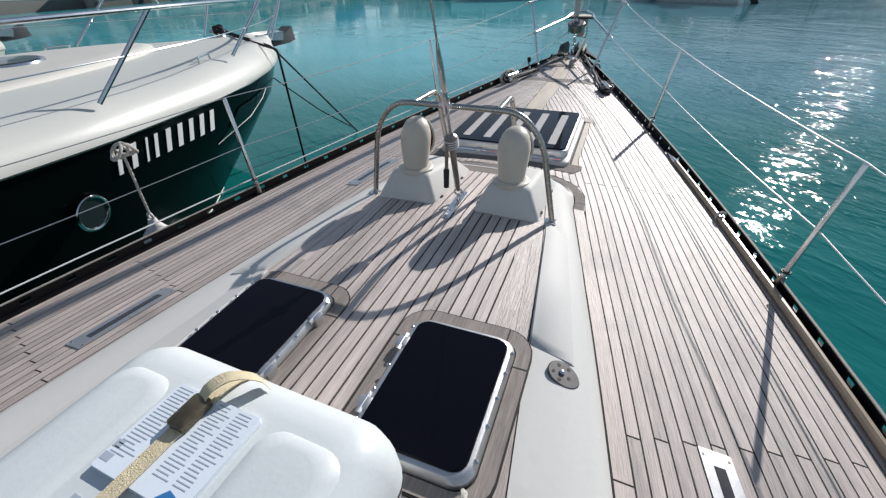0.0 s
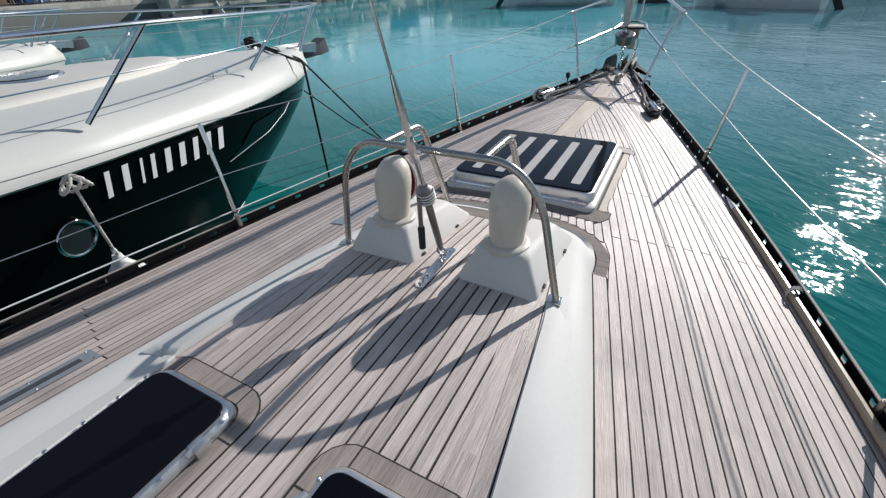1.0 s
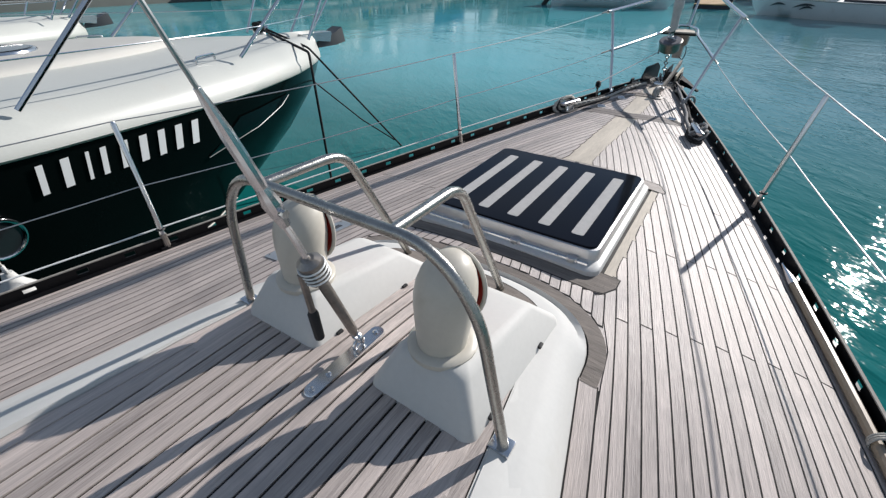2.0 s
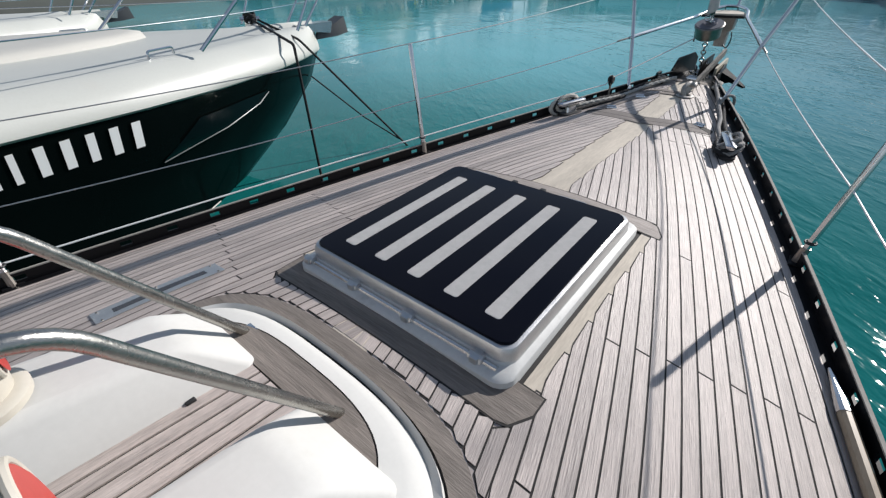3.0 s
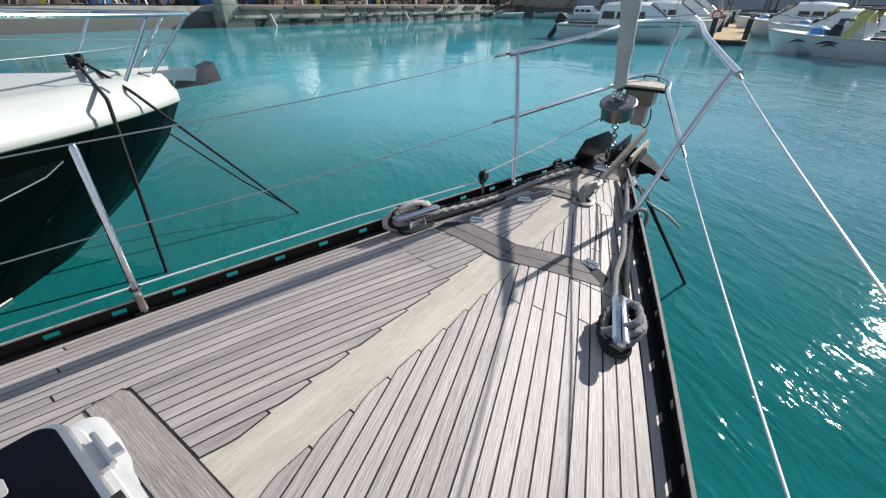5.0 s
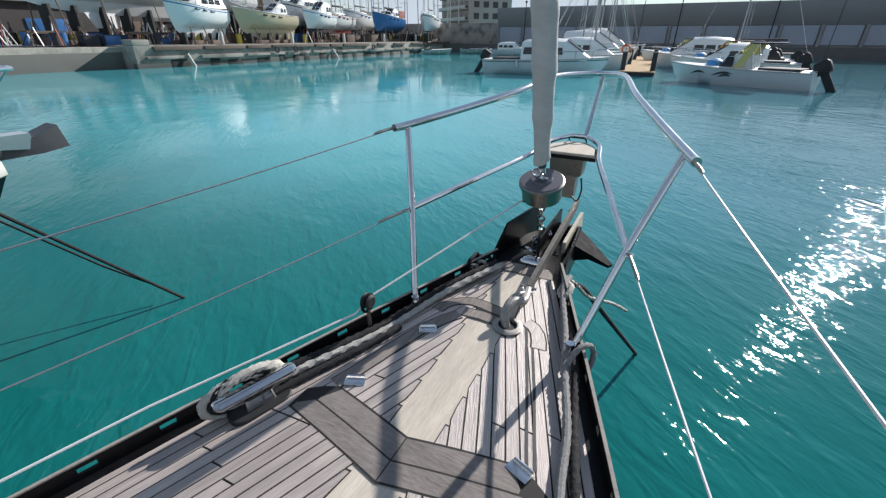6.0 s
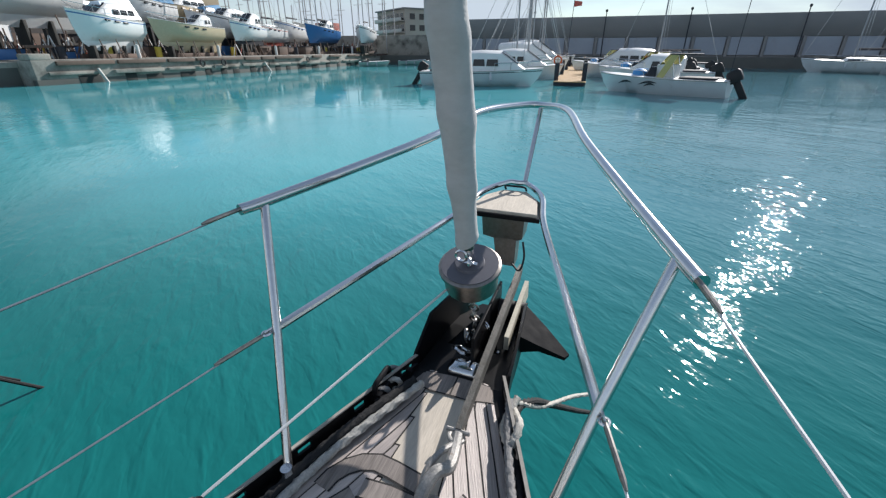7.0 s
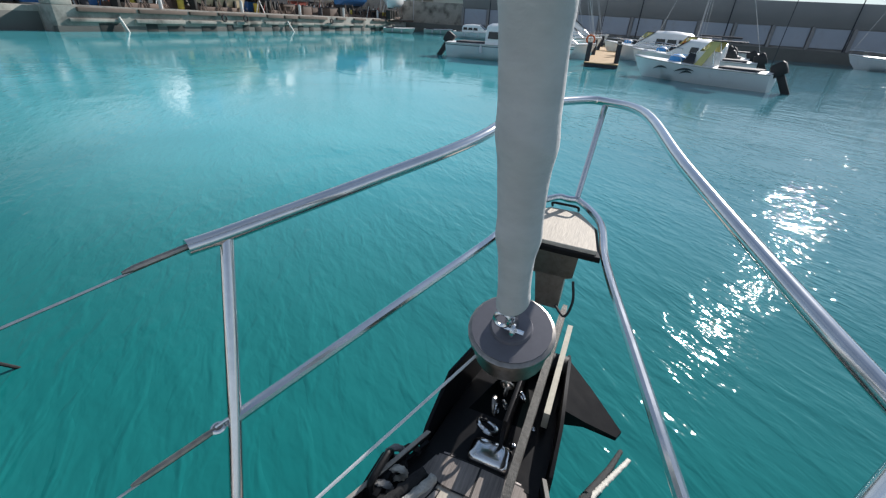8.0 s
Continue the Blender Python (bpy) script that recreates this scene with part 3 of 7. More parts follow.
def build_roof():
    base = roof_outline(roof_base, 3.858)
    teak = roof_outline(roof_teak, 3.778)
    rings = []
    for t, mode in ((0.0, 0), (0.05, 1), (0.20, 2), (0.32, 3), (0.62, 4), (1.0, 5)):
        ring = []
        for (x0, y0), (x1, y1) in zip(base, teak):
            x, y = x0 + (x1 - x0) * t, y0 + (y1 - y0) * t
            zd, zt = deck_z(x0, y0), roof_surface(x1, y1) + 0.004
            ring.append((x, y, (zd - 0.01, zd + 0.018, zt - 0.048, zt - 0.026, zt - 0.010, zt)[mode]))
        rings.append(ring)
    part("moulding", loft(rings, False, False, closed=False), GEL, roof, "white gelcoat moulding with rounded shoulders", 50)
    # bed under the planks, as wide as the teak
    n = len(teak) // 2
    V, F = [], []
    for (x, y) in teak[:n + 1]:
        V += [(x * k, y, roof_surface(x * k, y) + 0.001) for k in (-1, -0.5, 0, 0.5, 1)]
    for i in range(n):
        for k in range(4):
            F.append((i * 5 + k, i * 5 + k + 1, i * 5 + 6 + k, i * 5 + 5 + k))
    part("seam_bed", (V, F), CAULK, roof, "black caulked seam bed", 0)
    p = 0.0455
    sky_boxes = [(0.165, 0.52, 1.80, 2.305), (-0.505, -0.15, 1.80, 2.305)]
    for k in range(-13, 14):
        x = k * p
        ends, y, start = [], Y0, None
        while y < 3.80:
            inner = roof_teak(y) - 0.052 if y < 3.55 else 9
            on = abs(x) + p * 0.5 < inner and (y < 3.55 or (abs(x) + p * 0.5 < roof_teak(3.55) - 0.052 and y < roof_front(x, roof_teak(3.55) - 0.052, 3.55, 3.675)))
            on = on and not any(a < x < b and c < y < d for a, b, c, d in sky_boxes)
            if on and start is None:
                start = y
            if not on and start is not None:
                ends.append((start, y))
                start = None
            y += 0.01
        if start is not None:
            ends.append((start, y))
        for a, b in ends:
            if b - a > 0.05:
                part("plank", strip_geo(lambda yy, x=x: x, p / 2 - 0.0037, a + 0.003, b - 0.003, roof_surface, 0.005), TEAK, roof, smooth=0)
    # boards that the short planks are nibbed into
    for sd in (-1, 1):
        part("nib_board", strip_geo(lambda y: sd * (roof_teak(y) - 0.075), 0.035, Y0, 3.60, roof_surface, 0.0028, 0.002), TEAK, roof, "nibbed edge board", 0)
    # margin boards following the edge of the teak
    inner = roof_outline(lambda y: roof_teak(y) - 0.049, 3.682)
    outer = roof_outline(lambda y: roof_teak(y) - 0.004, 3.774)
    N = len(outer)
    for i0, i1, m in ((0, 16, TEAK), (16, 25, TEAK_DARK_SHADE), (25, N - 26, TEAK_DARK_SHADE), (N - 26, N - 17, TEAK_DARK_SHADE), (N - 17, N - 1, TEAK)):
        V = [(x, y, roof_surface(x, y) + 0.005) for x, y in outer[i0:i1 + 1]] + [(x, y, roof_surface(x, y) + 0.005) for x, y in inner[i0:i1 + 1]]
        V += [(x, y, z - 0.005) for x, y, z in V]
        k = i1 - i0 + 1
        F = []
        for j in range(k - 1):
            F += [(j, j + 1, k + j + 1, k + j), (2 * k + j, 2 * k + j + 1, j + 1, j), (k + j, k + j + 1, 3 * k + j + 1, 3 * k + j)]
        part("margin_board", (V, F), m, roof, "dark curved margin board", 0)
    # raised ridge of the coaming that ends in a small sloping facet
    for sd in (-1, 1):
        rings = []
        for y, up in ((2.335, 0.003), (2.37, 0.022), (2.7, 0.014), (3.0, 0.009), (3.3, 0.006), (3.54, 0.003)):
            z, bx, tx = roof_z(y), roof_base(y), roof_teak(y)
            rings.append([(sd * (tx + (bx - tx) * f), y - dy, z + dz) for f, dy, dz in ((0.004, 0, 0.0), (0.02, -0.008, up), (0.10, 0, up - 0.002), (0.52, 0.02, -0.010), (0.62, 0.03, -0.026))])
        part("shoulder", loft(rings), GEL, roof, "moulded step in the coaming", 35)


build_roof()
part("coaming_lip", loft([[(-(roof_teak(y) + 0.012), y, roof_surface(-0.5, y) + 0.0), (-0.5035, y, roof_surface(-0.5, y) + 0.0), (-0.5035, y, roof_surface(-0.5, y) + 0.034), (-0.51, y, roof_surface(-0.5, y) + 0.038), (-(roof_teak(y) + 0.03), y, roof_surface(-0.5, y) + 0.008)] for y in (Y0, 1.0, 1.8, 2.27, 2.335)]), GEL, roof, "white lip beside the skylight", 30)


# dark margin boards round the coachroof front
def front_margin():
    outer = roof_outline(lambda y: roof_base(y) + 0.058, 3.916)[16:-16]
    inner = roof_outline(lambda y: roof_base(y) + 0.004, 3.863)[16:-16]
    n = len(outer)
    V = [(x, y, deck_z(x, y) + 0.0006) for x, y in outer] + [(x, y, deck_z(x, y) + 0.0006) for x, y in inner]
    return V, [(k, k + 1, n + k + 1, n + k) for k in range(n - 1)]


def front_nib():
    outer = roof_outline(lambda y: roof_base(y) + 0.11, 3.968)[16:-16]
    inner = roof_outline(lambda y: roof_base(y) + 0.004, 3.863)[16:-16]
    n = len(outer)
    V = [(x, y, deck_z(x, y) - 0.0024) for x, y in outer] + [(x, y, deck_z(x, y) - 0.0024) for x, y in inner]
    return V, [(k, k + 1, n + k + 1, n + k) for k in range(n - 1)]


part("nib_board", front_nib(), TEAK, deck, "dark nibbed board at the coachroof corner", 0)
part("filler_board", strip_geo(lambda y: -0.01, 0.075, 3.916, HY0 - 0.004, deck_z, -0.0012, 0.003, 0.3, 3), KING, deck, "pale filler board on the centreline", 0)
part("filler_board", strip_geo(lambda y: 0, 0.66, 3.85, HY0 + 0.03, deck_z, -0.0034, 0.002, 0.3, 12), TEAK, deck, "silvered boards before the hatch", 0)
part("margin_board", front_margin(), TEAK_DARK_SHADE, deck, "dark curved margin board round the coachroof", 0)


# ---------------------------------------------------------------- toe rail with slots
def toe_rail(side):
    rail = thing("toe_rail", (side * 1.2, 4, 0), "black anodised slotted toe rail along the deck edge", "toe rail", "toe rails", "structure")

    def band(z0, z1, y0, y1, t=0.010, off=0.012):
        n = max(1, int((y1 - y0) / 0.3))
        rings = []
        for i in range(n + 1):
            y = y0 + (y1 - y0) * i / n
            x, z = hb(y) + off, sheer(y)
            rings.append([(side * x, y, z + z0), (side * (x + t), y, z + z0), (side * (x + t), y, z + z1), (side * x, y, z + z1)])
        return loft(rings)

    part("foot", band(-0.004, 0.005, Y0, TEAK_END, 0.044, -0.024), BLACKRAIL, rail)
    part("lower_web", band(0.004, 0.022, Y0, TEAK_END), BLACKRAIL, rail)
    part("upper_web", band(0.044, 0.058, Y0, TEAK_END), BLACKRAIL, rail)
    part("cap", band(0.058, 0.063, Y0, TEAK_END, 0.011, 0.0115), RAILEDGE, rail, "worn bare aluminium cap edge")
    y, bits = Y0, []
    while y < TEAK_END - 0.2:
        bits.append(band(0.022, 0.044, y + 0.045, y + 0.19))
        y += 0.19
    part("web", join(*bits), BLACKRAIL, rail)


for s in (-1, 1):
    toe_rail(s)


# ---------------------------------------------------------------- foredeck hatch
def foredeck_hatch():
    zc = 0.062
    h = thing("deck_hatch", (0, 4.53, zc), "large smoked acrylic deck hatch with grey non-slip strips", "hatch")
    # aft board coloured dark for the hatch's cast shadow, forward one its lit copy
    for y0, y1, sg in ((HY0, 4.10, 1), (5.02, HY1, -1)):
        for grow, lift, m, nm in ((0.0, 0.0012, TEAK_DARK_SHADE if sg > 0 else TEAK_LIT, "surround"), (0.005, 0.0003, CAULK, "seam")):
            def low(x, y0=y0, y1=y1, sg=sg, grow=grow):
                r = 0.07
                e = max(0.0, abs(x) - (HX1 + grow - r)) / r
                k = r * (1 - math.sqrt(max(0.0, 1 - e * e)))
                return (y0 - grow + (k if sg > 0 else 0), y1 + grow - (k if sg < 0 else 0))
            V, F = [], []
            for i in range(31):
                x = (HX0 - grow) + (HX1 - HX0 + 2 * grow) * i / 30
                a, b = low(x)
                V += [(x, a, deck_z(x, a) + lift), (x, b, deck_z(x, b) + lift)]
            F = [(2 * i, 2 * i + 2, 2 * i + 3, 2 * i + 1) for i in range(30)]
            part(nm, (V, F), m, h, "teak board at the hatch" if nm == "surround" else "", 0)
    o = [rrect(-0.452 + k * 0.5, 4.038 + k, 0.452 - k * 0.5, 5.04 - k, 0.055) for k in (0, 0.003, 0.010, 0.030, 0.046, 0.05)]
    part("coaming", loft([[(x, y, z) for x, y in r] for r, z in zip(o, (0.05, 0.124, 0.130, 0.134, 0.138, 0.146))]), mat("grey_white_upstand", (0.50, 0.50, 0.485), 0.5, var=0.1, scale=14, stain=((0.36, 0.36, 0.34), 18, 0.62)), h, "white moulded upstand")
    o = [rrect(-0.428 + k, 4.095 + k, 0.428 - k, 4.975 - k, 0.045) for k in (0, 0.0, 0.006, 0.02)]
    part("frame", loft([[(x, y, z) for x, y in r] for r, z in zip(o, (0.10, 0.172, 0.186, 0.190))]), ALU, h, "bare aluminium frame")
    lid = part("lid", slab(rrect(-0.412, 4.11, 0.412, 4.955, 0.04), 0.186, 0.196, 0.004), ACRYL, h, "smoked black acrylic lid")
    for k in range(-2, 3):
        x = 0.152 * k + 0.006
        part("strip", slab(rrect(x - 0.027, 4.18, x + 0.027, 4.852, 0.01), 0.195, 0.1974, 0.001), STRIP, lid, "grey non-slip strip")
    part("rod", tube([(-0.40, 4.078, 0.135), (0.40, 4.078, 0.135)], 0.009), STEEL, h)
    for x in (-0.405, -0.165, 0.08, 0.335):
        part("hinge", join(block(x - 0.014, 4.055, 0.10, x + 0.014, 4.10, 0.152, 0.006), tube([(x - 0.022, 4.076, 0.138), (x + 0.022, 4.076, 0.138)], 0.015)), ALU, h)
    for x in (-0.27, 0.17):
        part("latch", join(block(x - 0.05, 4.972, 0.13, x + 0.05, 5.00, 0.158, 0.005), block(x - 0.018, 4.985, 0.10, x + 0.018, 5.03, 0.145, 0.006), tube([(x - 0.06, 5.0, 0.165), (x + 0.06, 5.0, 0.165)], 0.007)), ALU, h)
    for x in (-0.10, 0.04):
        part("stop", block(x - 0.012, 4.965, 0.15, x + 0.012, 4.985, 0.19, 0.003), BLACK, h)


foredeck_hatch()


# ---------------------------------------------------------------- coachroof skylights
def skylight(x0, x1, zb, tilt):
    k = thing("skylight", ((x0 + x1) / 2, 1.95, zb), "dark smoked skylight hatch in an aluminium frame", "skylight", "skylights on the coachroof")
    y0, y1 = 1.825, 2.285
    zs = zb - 0.002
    part("seam", ring_slab(rrect(x0 - 0.068, y0 - 0.063, x1 + 0.068, y1 + 0.083, 0.10), rrect(x0 - 0.004, y0 - 0.004, x1 + 0.004, y1 + 0.004, 0.05), zs - 0.02, zs + 0.0085), CAULK, k)
    part("surround", ring_slab(rrect(x0 - 0.063, y0 - 0.058, x1 + 0.063, y1 + 0.078, 0.095), rrect(x0 - 0.020, y0 - 0.020, x1 + 0.020, y1 + 0.022, 0.055), zs - 0.02, zs + 0.0105), TEAK_D, k, "dark teak surround boards")
    for xj in (x0 - 0.063, x1 + 0.018):
        part("joint", block(xj, y1 - 0.075, zs, xj + 0.045, y1 - 0.070, zs + 0.0112, 0), CAULK, k)
    for xj in (x0 + 0.02, x1 - 0.025):
        part("joint", block(xj, y1 + 0.02, zs, xj + 0.005, y1 + 0.078, zs + 0.0112, 0), CAULK, k)
    o = [rrect(x0 - 0.018 + d, y0 - 0.018 + d, x1 + 0.018 - d, y1 + 0.018 - d, 0.055) for d in (0, 0.003, 0.012, 0.02)]
    part("frame", loft([[(x, y, zb + z) for x, y in r] for r, z in zip(o, (-0.02, 0.022, 0.034, 0.036))]), ALU, k, "aluminium frame with bolt heads")
    part("pane", slab(rrect(x0 + 0.006, y0 + 0.008, x1 - 0.006, y1 - 0.006, 0.04), zb + 0.03, zb + 0.043, 0.004), ACRYL, k, "glossy dark smoked acrylic pane")
    for y in (1.88, 1.98, 2.07, 2.16, 2.24):
        for x in (x0 - 0.010, x1 + 0.010):
            part("bolt", lathe([(0.006, 0), (0.006, 0.003), (0.003, 0.005)], (x, y, zb + 0.033), 8), STEEL, k)
    xi = x1 + 0.012 if x1 < 0 else x0 - 0.012
    for y in (1.93, 2.17):
        part("hinge", join(block(xi - 0.02, y - 0.022, zb + 0.0, xi + 0.02, y + 0.022, zb + 0.04, 0.007), tube([(xi, y - 0.035, zb + 0.03), (xi, y + 0.035, zb + 0.03)], 0.011)), ALU, k)


skylight(0.185, 0.50, 0.212, 0)
skylight(-0.485, -0.17, 0.212, 0)


# ---------------------------------------------------------------- dorade boxes and cowls
def dorade(side):
    x0, x1, y0, y1 = 0.10, 0.425, 3.10, 3.70
    b = thing("dorade_vent", (side * 0.26, 3.4, roof_z(3.4)), "cream cowl ventilator on a white moulded dorade box", "ventilator", "dorade ventilators")

    def ring(k, z, f=0.0, front=0.0):
        return [(x, y, z + (roof_z(y) - 0.2) * f) for x, y in rrect(x0 + k, y0 + k * 0.9, x1 - k, y1 - k * 1.6 - front, 0.035)]

    def tilted(k, zl, zh):
        out = []
        for x, y in rrect(x0 + k, y0 + k, x1 - k, y1 - k * 1.8, 0.03):
            t = smoothstep(3.28, 3.66, y)
            out.append((x, y, zh + (zl - zh) * t))
        return out

    g = loft([[(x, y, roof_z(y) + 0.004) for x, y in rrect(x0, y0, x1, y1, 0.035)], tilted(0.006, 0.165, 0.225), tilted(0.055, 0.245, 0.325), tilted(0.066, 0.258, 0.338), tilted(0.085, 0.262, 0.343)])
    part("box", g if side > 0 else mirrored(g), GEL, b, "white moulded box with sloping sides")
    cx, cy, z0 = side * 0.255, 3.235, 0.335
    part("collar", lathe([(0.088, -0.004), (0.090, 0.012), (0.083, 0.018), (0.070, 0.02)], (cx, cy, z0), 28), CREAM, b)
    # hood: upright egg with a mouth facing the bow
    rings = []
    N = 28
    prof = [(0.069, 0.015, 0), (0.071, 0.035, 0.001), (0.074, 0.065, 0.003), (0.078, 0.10, 0.006), (0.082, 0.135, 0.010), (0.083, 0.165, 0.014), (0.079, 0.195, 0.019), (0.070, 0.221, 0.024), (0.054, 0.243, 0.030), (0.032, 0.257, 0.035), (0.010, 0.263, 0.038)]
    for r, z, dy in prof:
        rr = []
        for k in range(N):
            w = 2 * math.pi * k / N
            x, y = 0.93 * r * math.cos(w), 0.96 * r * math.sin(w) + dy
            y = min(y, 0.052 + 0.10 * max(0, 0.12 - z) + 0.02)
            rr.append((cx + x, cy + y, z0 + z))
        rings.append(rr)
    part("cowl", loft(rings), CREAM, b, "cream plastic hood")
    cw = Vector((cx, cy + 0.074, z0 + 0.15))
    el = [(cw.x + 0.077 * math.cos(a), cw.y + 0.006 * math.sin(a) - 0.004, cw.z + 0.10 * math.sin(a)) for a in [2 * math.pi * i / 28 for i in range(28)]]
    part("rim", tube(el, 0.006, 8, True), CREAM, b, "rolled cream rim of the mouth")
    part("throat", loft([[(cx + f * 0.076 * math.cos(a), cw.y + 0.0025, cw.z + f * 0.098 * math.sin(a)) for a in [2 * math.pi * i / 28 for i in range(28)]] for f in (1.0, 0.02)], False, True), RED, b, "red painted inside of the mouth")
    for y in (3.2, 3.52):
        for s in (x0, x1):
            part("drain_slot", block(side * s - 0.006, y - 0.012, roof_z(y) + 0.014, side * s + 0.006, y + 0.012, roof_z(y) + 0.024, 0.003), BLACK, b)


for s in (-1, 1):
    dorade(s)


# ---------------------------------------------------------------- guard rail over the vents
def vent_guard():
    g = thing("guard_rail", (0, 3.3, roof_z(3.2)), "stainless tube guard hoop over the ventilators", "guard rail")
    za = roof_z(3.15)
    part("hoop", tube(rounded_path([(-0.47, 3.15, za), (-0.405, 3.14, 0.58), (-0.30, 3.135, 0.705), (0.30, 3.135, 0.705), (0.405, 3.14, 0.58), (0.485, 3.15, za)], 0.10, 7), 0.0135, 12), GUARD, g, "bent stainless tube hoop")
    for s in (-1, 1):
        part("arm", tube(rounded_path([(s * 0.20, 3.135, 0.705), (s * 0.195, 3.40, 0.70), (s * 0.215 - 0.03, 3.735, roof_z(3.735) + 0.005)], 0.07, 6), 0.0135, 12), GUARD, g, "bent stainless tube arm")
        part("foot", block(s * 0.478 - 0.028, 3.128, za - 0.004, s * 0.478 + 0.028, 3.176, za + 0.008, 0.004), STEEL, g)
        part("foot", block(s * 0.215 - 0.054, 3.71, roof_z(3.735) + 0.002, s * 0.215 - 0.006, 3.762, roof_z(3.735) + 0.012, 0.004), STEEL, g)


vent_guard()


# ---------------------------------------------------------------- inner forestay
def inner_stay():
    z = roof_z(3.1) + 0.018
    pad = thing("deck_pad", (0, 3.12, z), "stainless pad eye plate bolted to the teak", "deck fitting")
    part("plate", slab(rrect(-0.022, 2.98, 0.022, 3.28, 0.02), z - 0.006, z + 0.006), STEEL, pad)
    for y in (3.0, 3.06, 3.25):
        part("bolt", lathe([(0.008, 0), (0.008, 0.004), (0.004, 0.006)], (0, y, z + 0.006), 10), STEEL, pad)
    part("eye", tube(pts_circle((0, 3.18, z + 0.02), 0.018, (1, 0, 0)), 0.006, 8, True), STEEL, pad)
    a, b = Vector((0, 3.185, z + 0.03)), Vector((0, 2.885, 1.18))
    d = (b - a).normalized()
    top = a + d * 9.0
    st = thing("inner_forestay", a, "steel inner forestay wire with a quick-release lever", "stay")
    part("shackle", tube(pts_circle(a + d * 0.02, 0.02, (0, 1, 0.2)), 0.006, 8, True), STEEL, st)
    part("turnbuckle", tube([a + d * 0.03, a + d * 0.05, a + d * 0.06, a + d * 0.27, a + d * 0.28, a + d * 0.30], [0.008, 0.012, 0.014, 0.015, 0.012, 0.010], 10), DULL, st, "weathered steel turnbuckle body")
    part("lever_clamp", tube([a + d * 0.29, a + d * 0.30, a + d * 0.36, a + d * 0.37], [0.016, 0.03, 0.03, 0.016], 12), DULL, st, "dull clamp wound with wire")
    for k in range(4):
        part("lashing", tube(pts_circle(a + d * (0.31 + 0.012 * k), 0.032, d), 0.0025, 5, True), WIRE, st)
    part("rod", tube([a + d * 0.36, a + d * 0.50], 0.0085, 8), STEEL, st)
    part("fork", join(tube([a + d * 0.48, a + d * 0.54, a + d * 0.58], [0.012, 0.020, 0.013], 10), tube([a + d * 0.52 + Vector((-0.03, 0, 0)), a + d * 0.52 + Vector((0.03, 0, 0))], 0.009)), STEEL, st)
    part("swage", tube([a + d * 0.57, a + d * 0.60, a + d * 0.70, a + d * 0.78], [0.012, 0.014, 0.013, 0.006], 10), STEEL, st)
    part("wire", tube([a + d * 0.76, top], 0.0045, 8), WIRE_S, st, "twisted steel wire")
    part("lever", tube([a + d * 0.33 + Vector((-0.01, -0.03, 0)), a + d * 0.20 + Vector((-0.02, -0.055, -0.01))], 0.009, 8), DULL, st)
    part("grip", tube([a + d * 0.21 + Vector((-0.02, -0.052, -0.01)), a + d * 0.20 + Vector((-0.02, -0.055, -0.01)), a + d * 0.11 + Vector((-0.025, -0.075, -0.015))], [0.010, 0.014, 0.013], 10), BLACK, st, "black rubber lever grip")


inner_stay()


# ---------------------------------------------------------------- stanchions and lifelines
PT, PM = Vector((0.55, 7.40, 0.788)), Vector((0.44, 7.25, 0.468))


def stanchion_at(side, y):
    x = side * (hb(y) + 0.012)
    z = sheer(y)
    s = thing("stanchion", (x, y, z), "stainless lifeline stanchion bolted inside the toe rail", "stanchion", "lifeline stanchions")
    top = Vector((x + side * 0.085, y + 0.02, z + 0.63))
    base = Vector((x, y, z))
    part("tube", tube([base, base + (top - base) * 0.98, top], [0.0125, 0.0125, 0.008], 10), STEEL, s)
    part("socket", tube([base + Vector((0, 0, -0.002)), base + (top - base) * 0.12], 0.0165, 10), DULL, s)
    part("base", block(x - 0.022, y - 0.038, z - 0.002, x + 0.014, y + 0.038, z + 0.012, 0.004), BLACKRAIL, s)
    part("lashing", tube(pts_circle(base + (top - base) * 0.16, 0.018, (0, 0, 1)), 0.004, 6, True), BLACK, s)
    return top, base.lerp(top, 0.52)


def lifelines(side):
    tops = [stanchion_at(side, y) for y in (5.33, 3.33, 1.25)]
    for pts, nm in (([Vector((side * PT.x, PT.y, PT.z))] + [t for t, m in tops], 0.60), ([Vector((side * PM.x, PM.y, PM.z))] + [m for t, m in tops], 0.3)):
        last = pts[-1] + Vector((side * 0.15, -2.0, -0.03))
        allp = []
        for a, b in zip(pts + [last], (pts + [last])[1:]):
            for i in range(8):
                t = i / 8
                allp.append(a.lerp(b, t) - Vector((0, 0, 0.018 * 4 * t * (1 - t))))
        l = thing("lifeline", pts[0], "thin wire lifeline between stanchions", "lifeline", "lifelines")
        part("wire", tube(allp, 0.0032 if side > 0 else 0.0026, 6), WIRE if side > 0 else WIRE_S, l)
        d = (pts[1] - pts[0]).normalized()
        part("rigging_screw", tube([pts[0] + d * 0.02, pts[0] + d * 0.05, pts[0] + d * 0.16, pts[0] + d * 0.18], [0.004, 0.0065, 0.0065, 0.003], 8), DULL, l, "stainless rigging screw")
        part("toggle", join(tube([pts[0] - d * 0.012 + Vector((0, 0, 0.008)), pts[0] + d * 0.035 + Vector((0, 0, 0.006))], 0.003, 6), tube([pts[0] - d * 0.012 - Vector((0, 0, 0.008)), pts[0] + d * 0.035 - Vector((0, 0, 0.006))], 0.003, 6), tube(pts_circle(pts[0] + d * 0.03, 0.011, (0, 0, 1), 14), 0.004, 6, True)), STEEL, l, "steel fork toggle")


for s in (-1, 1):
    lifelines(s)


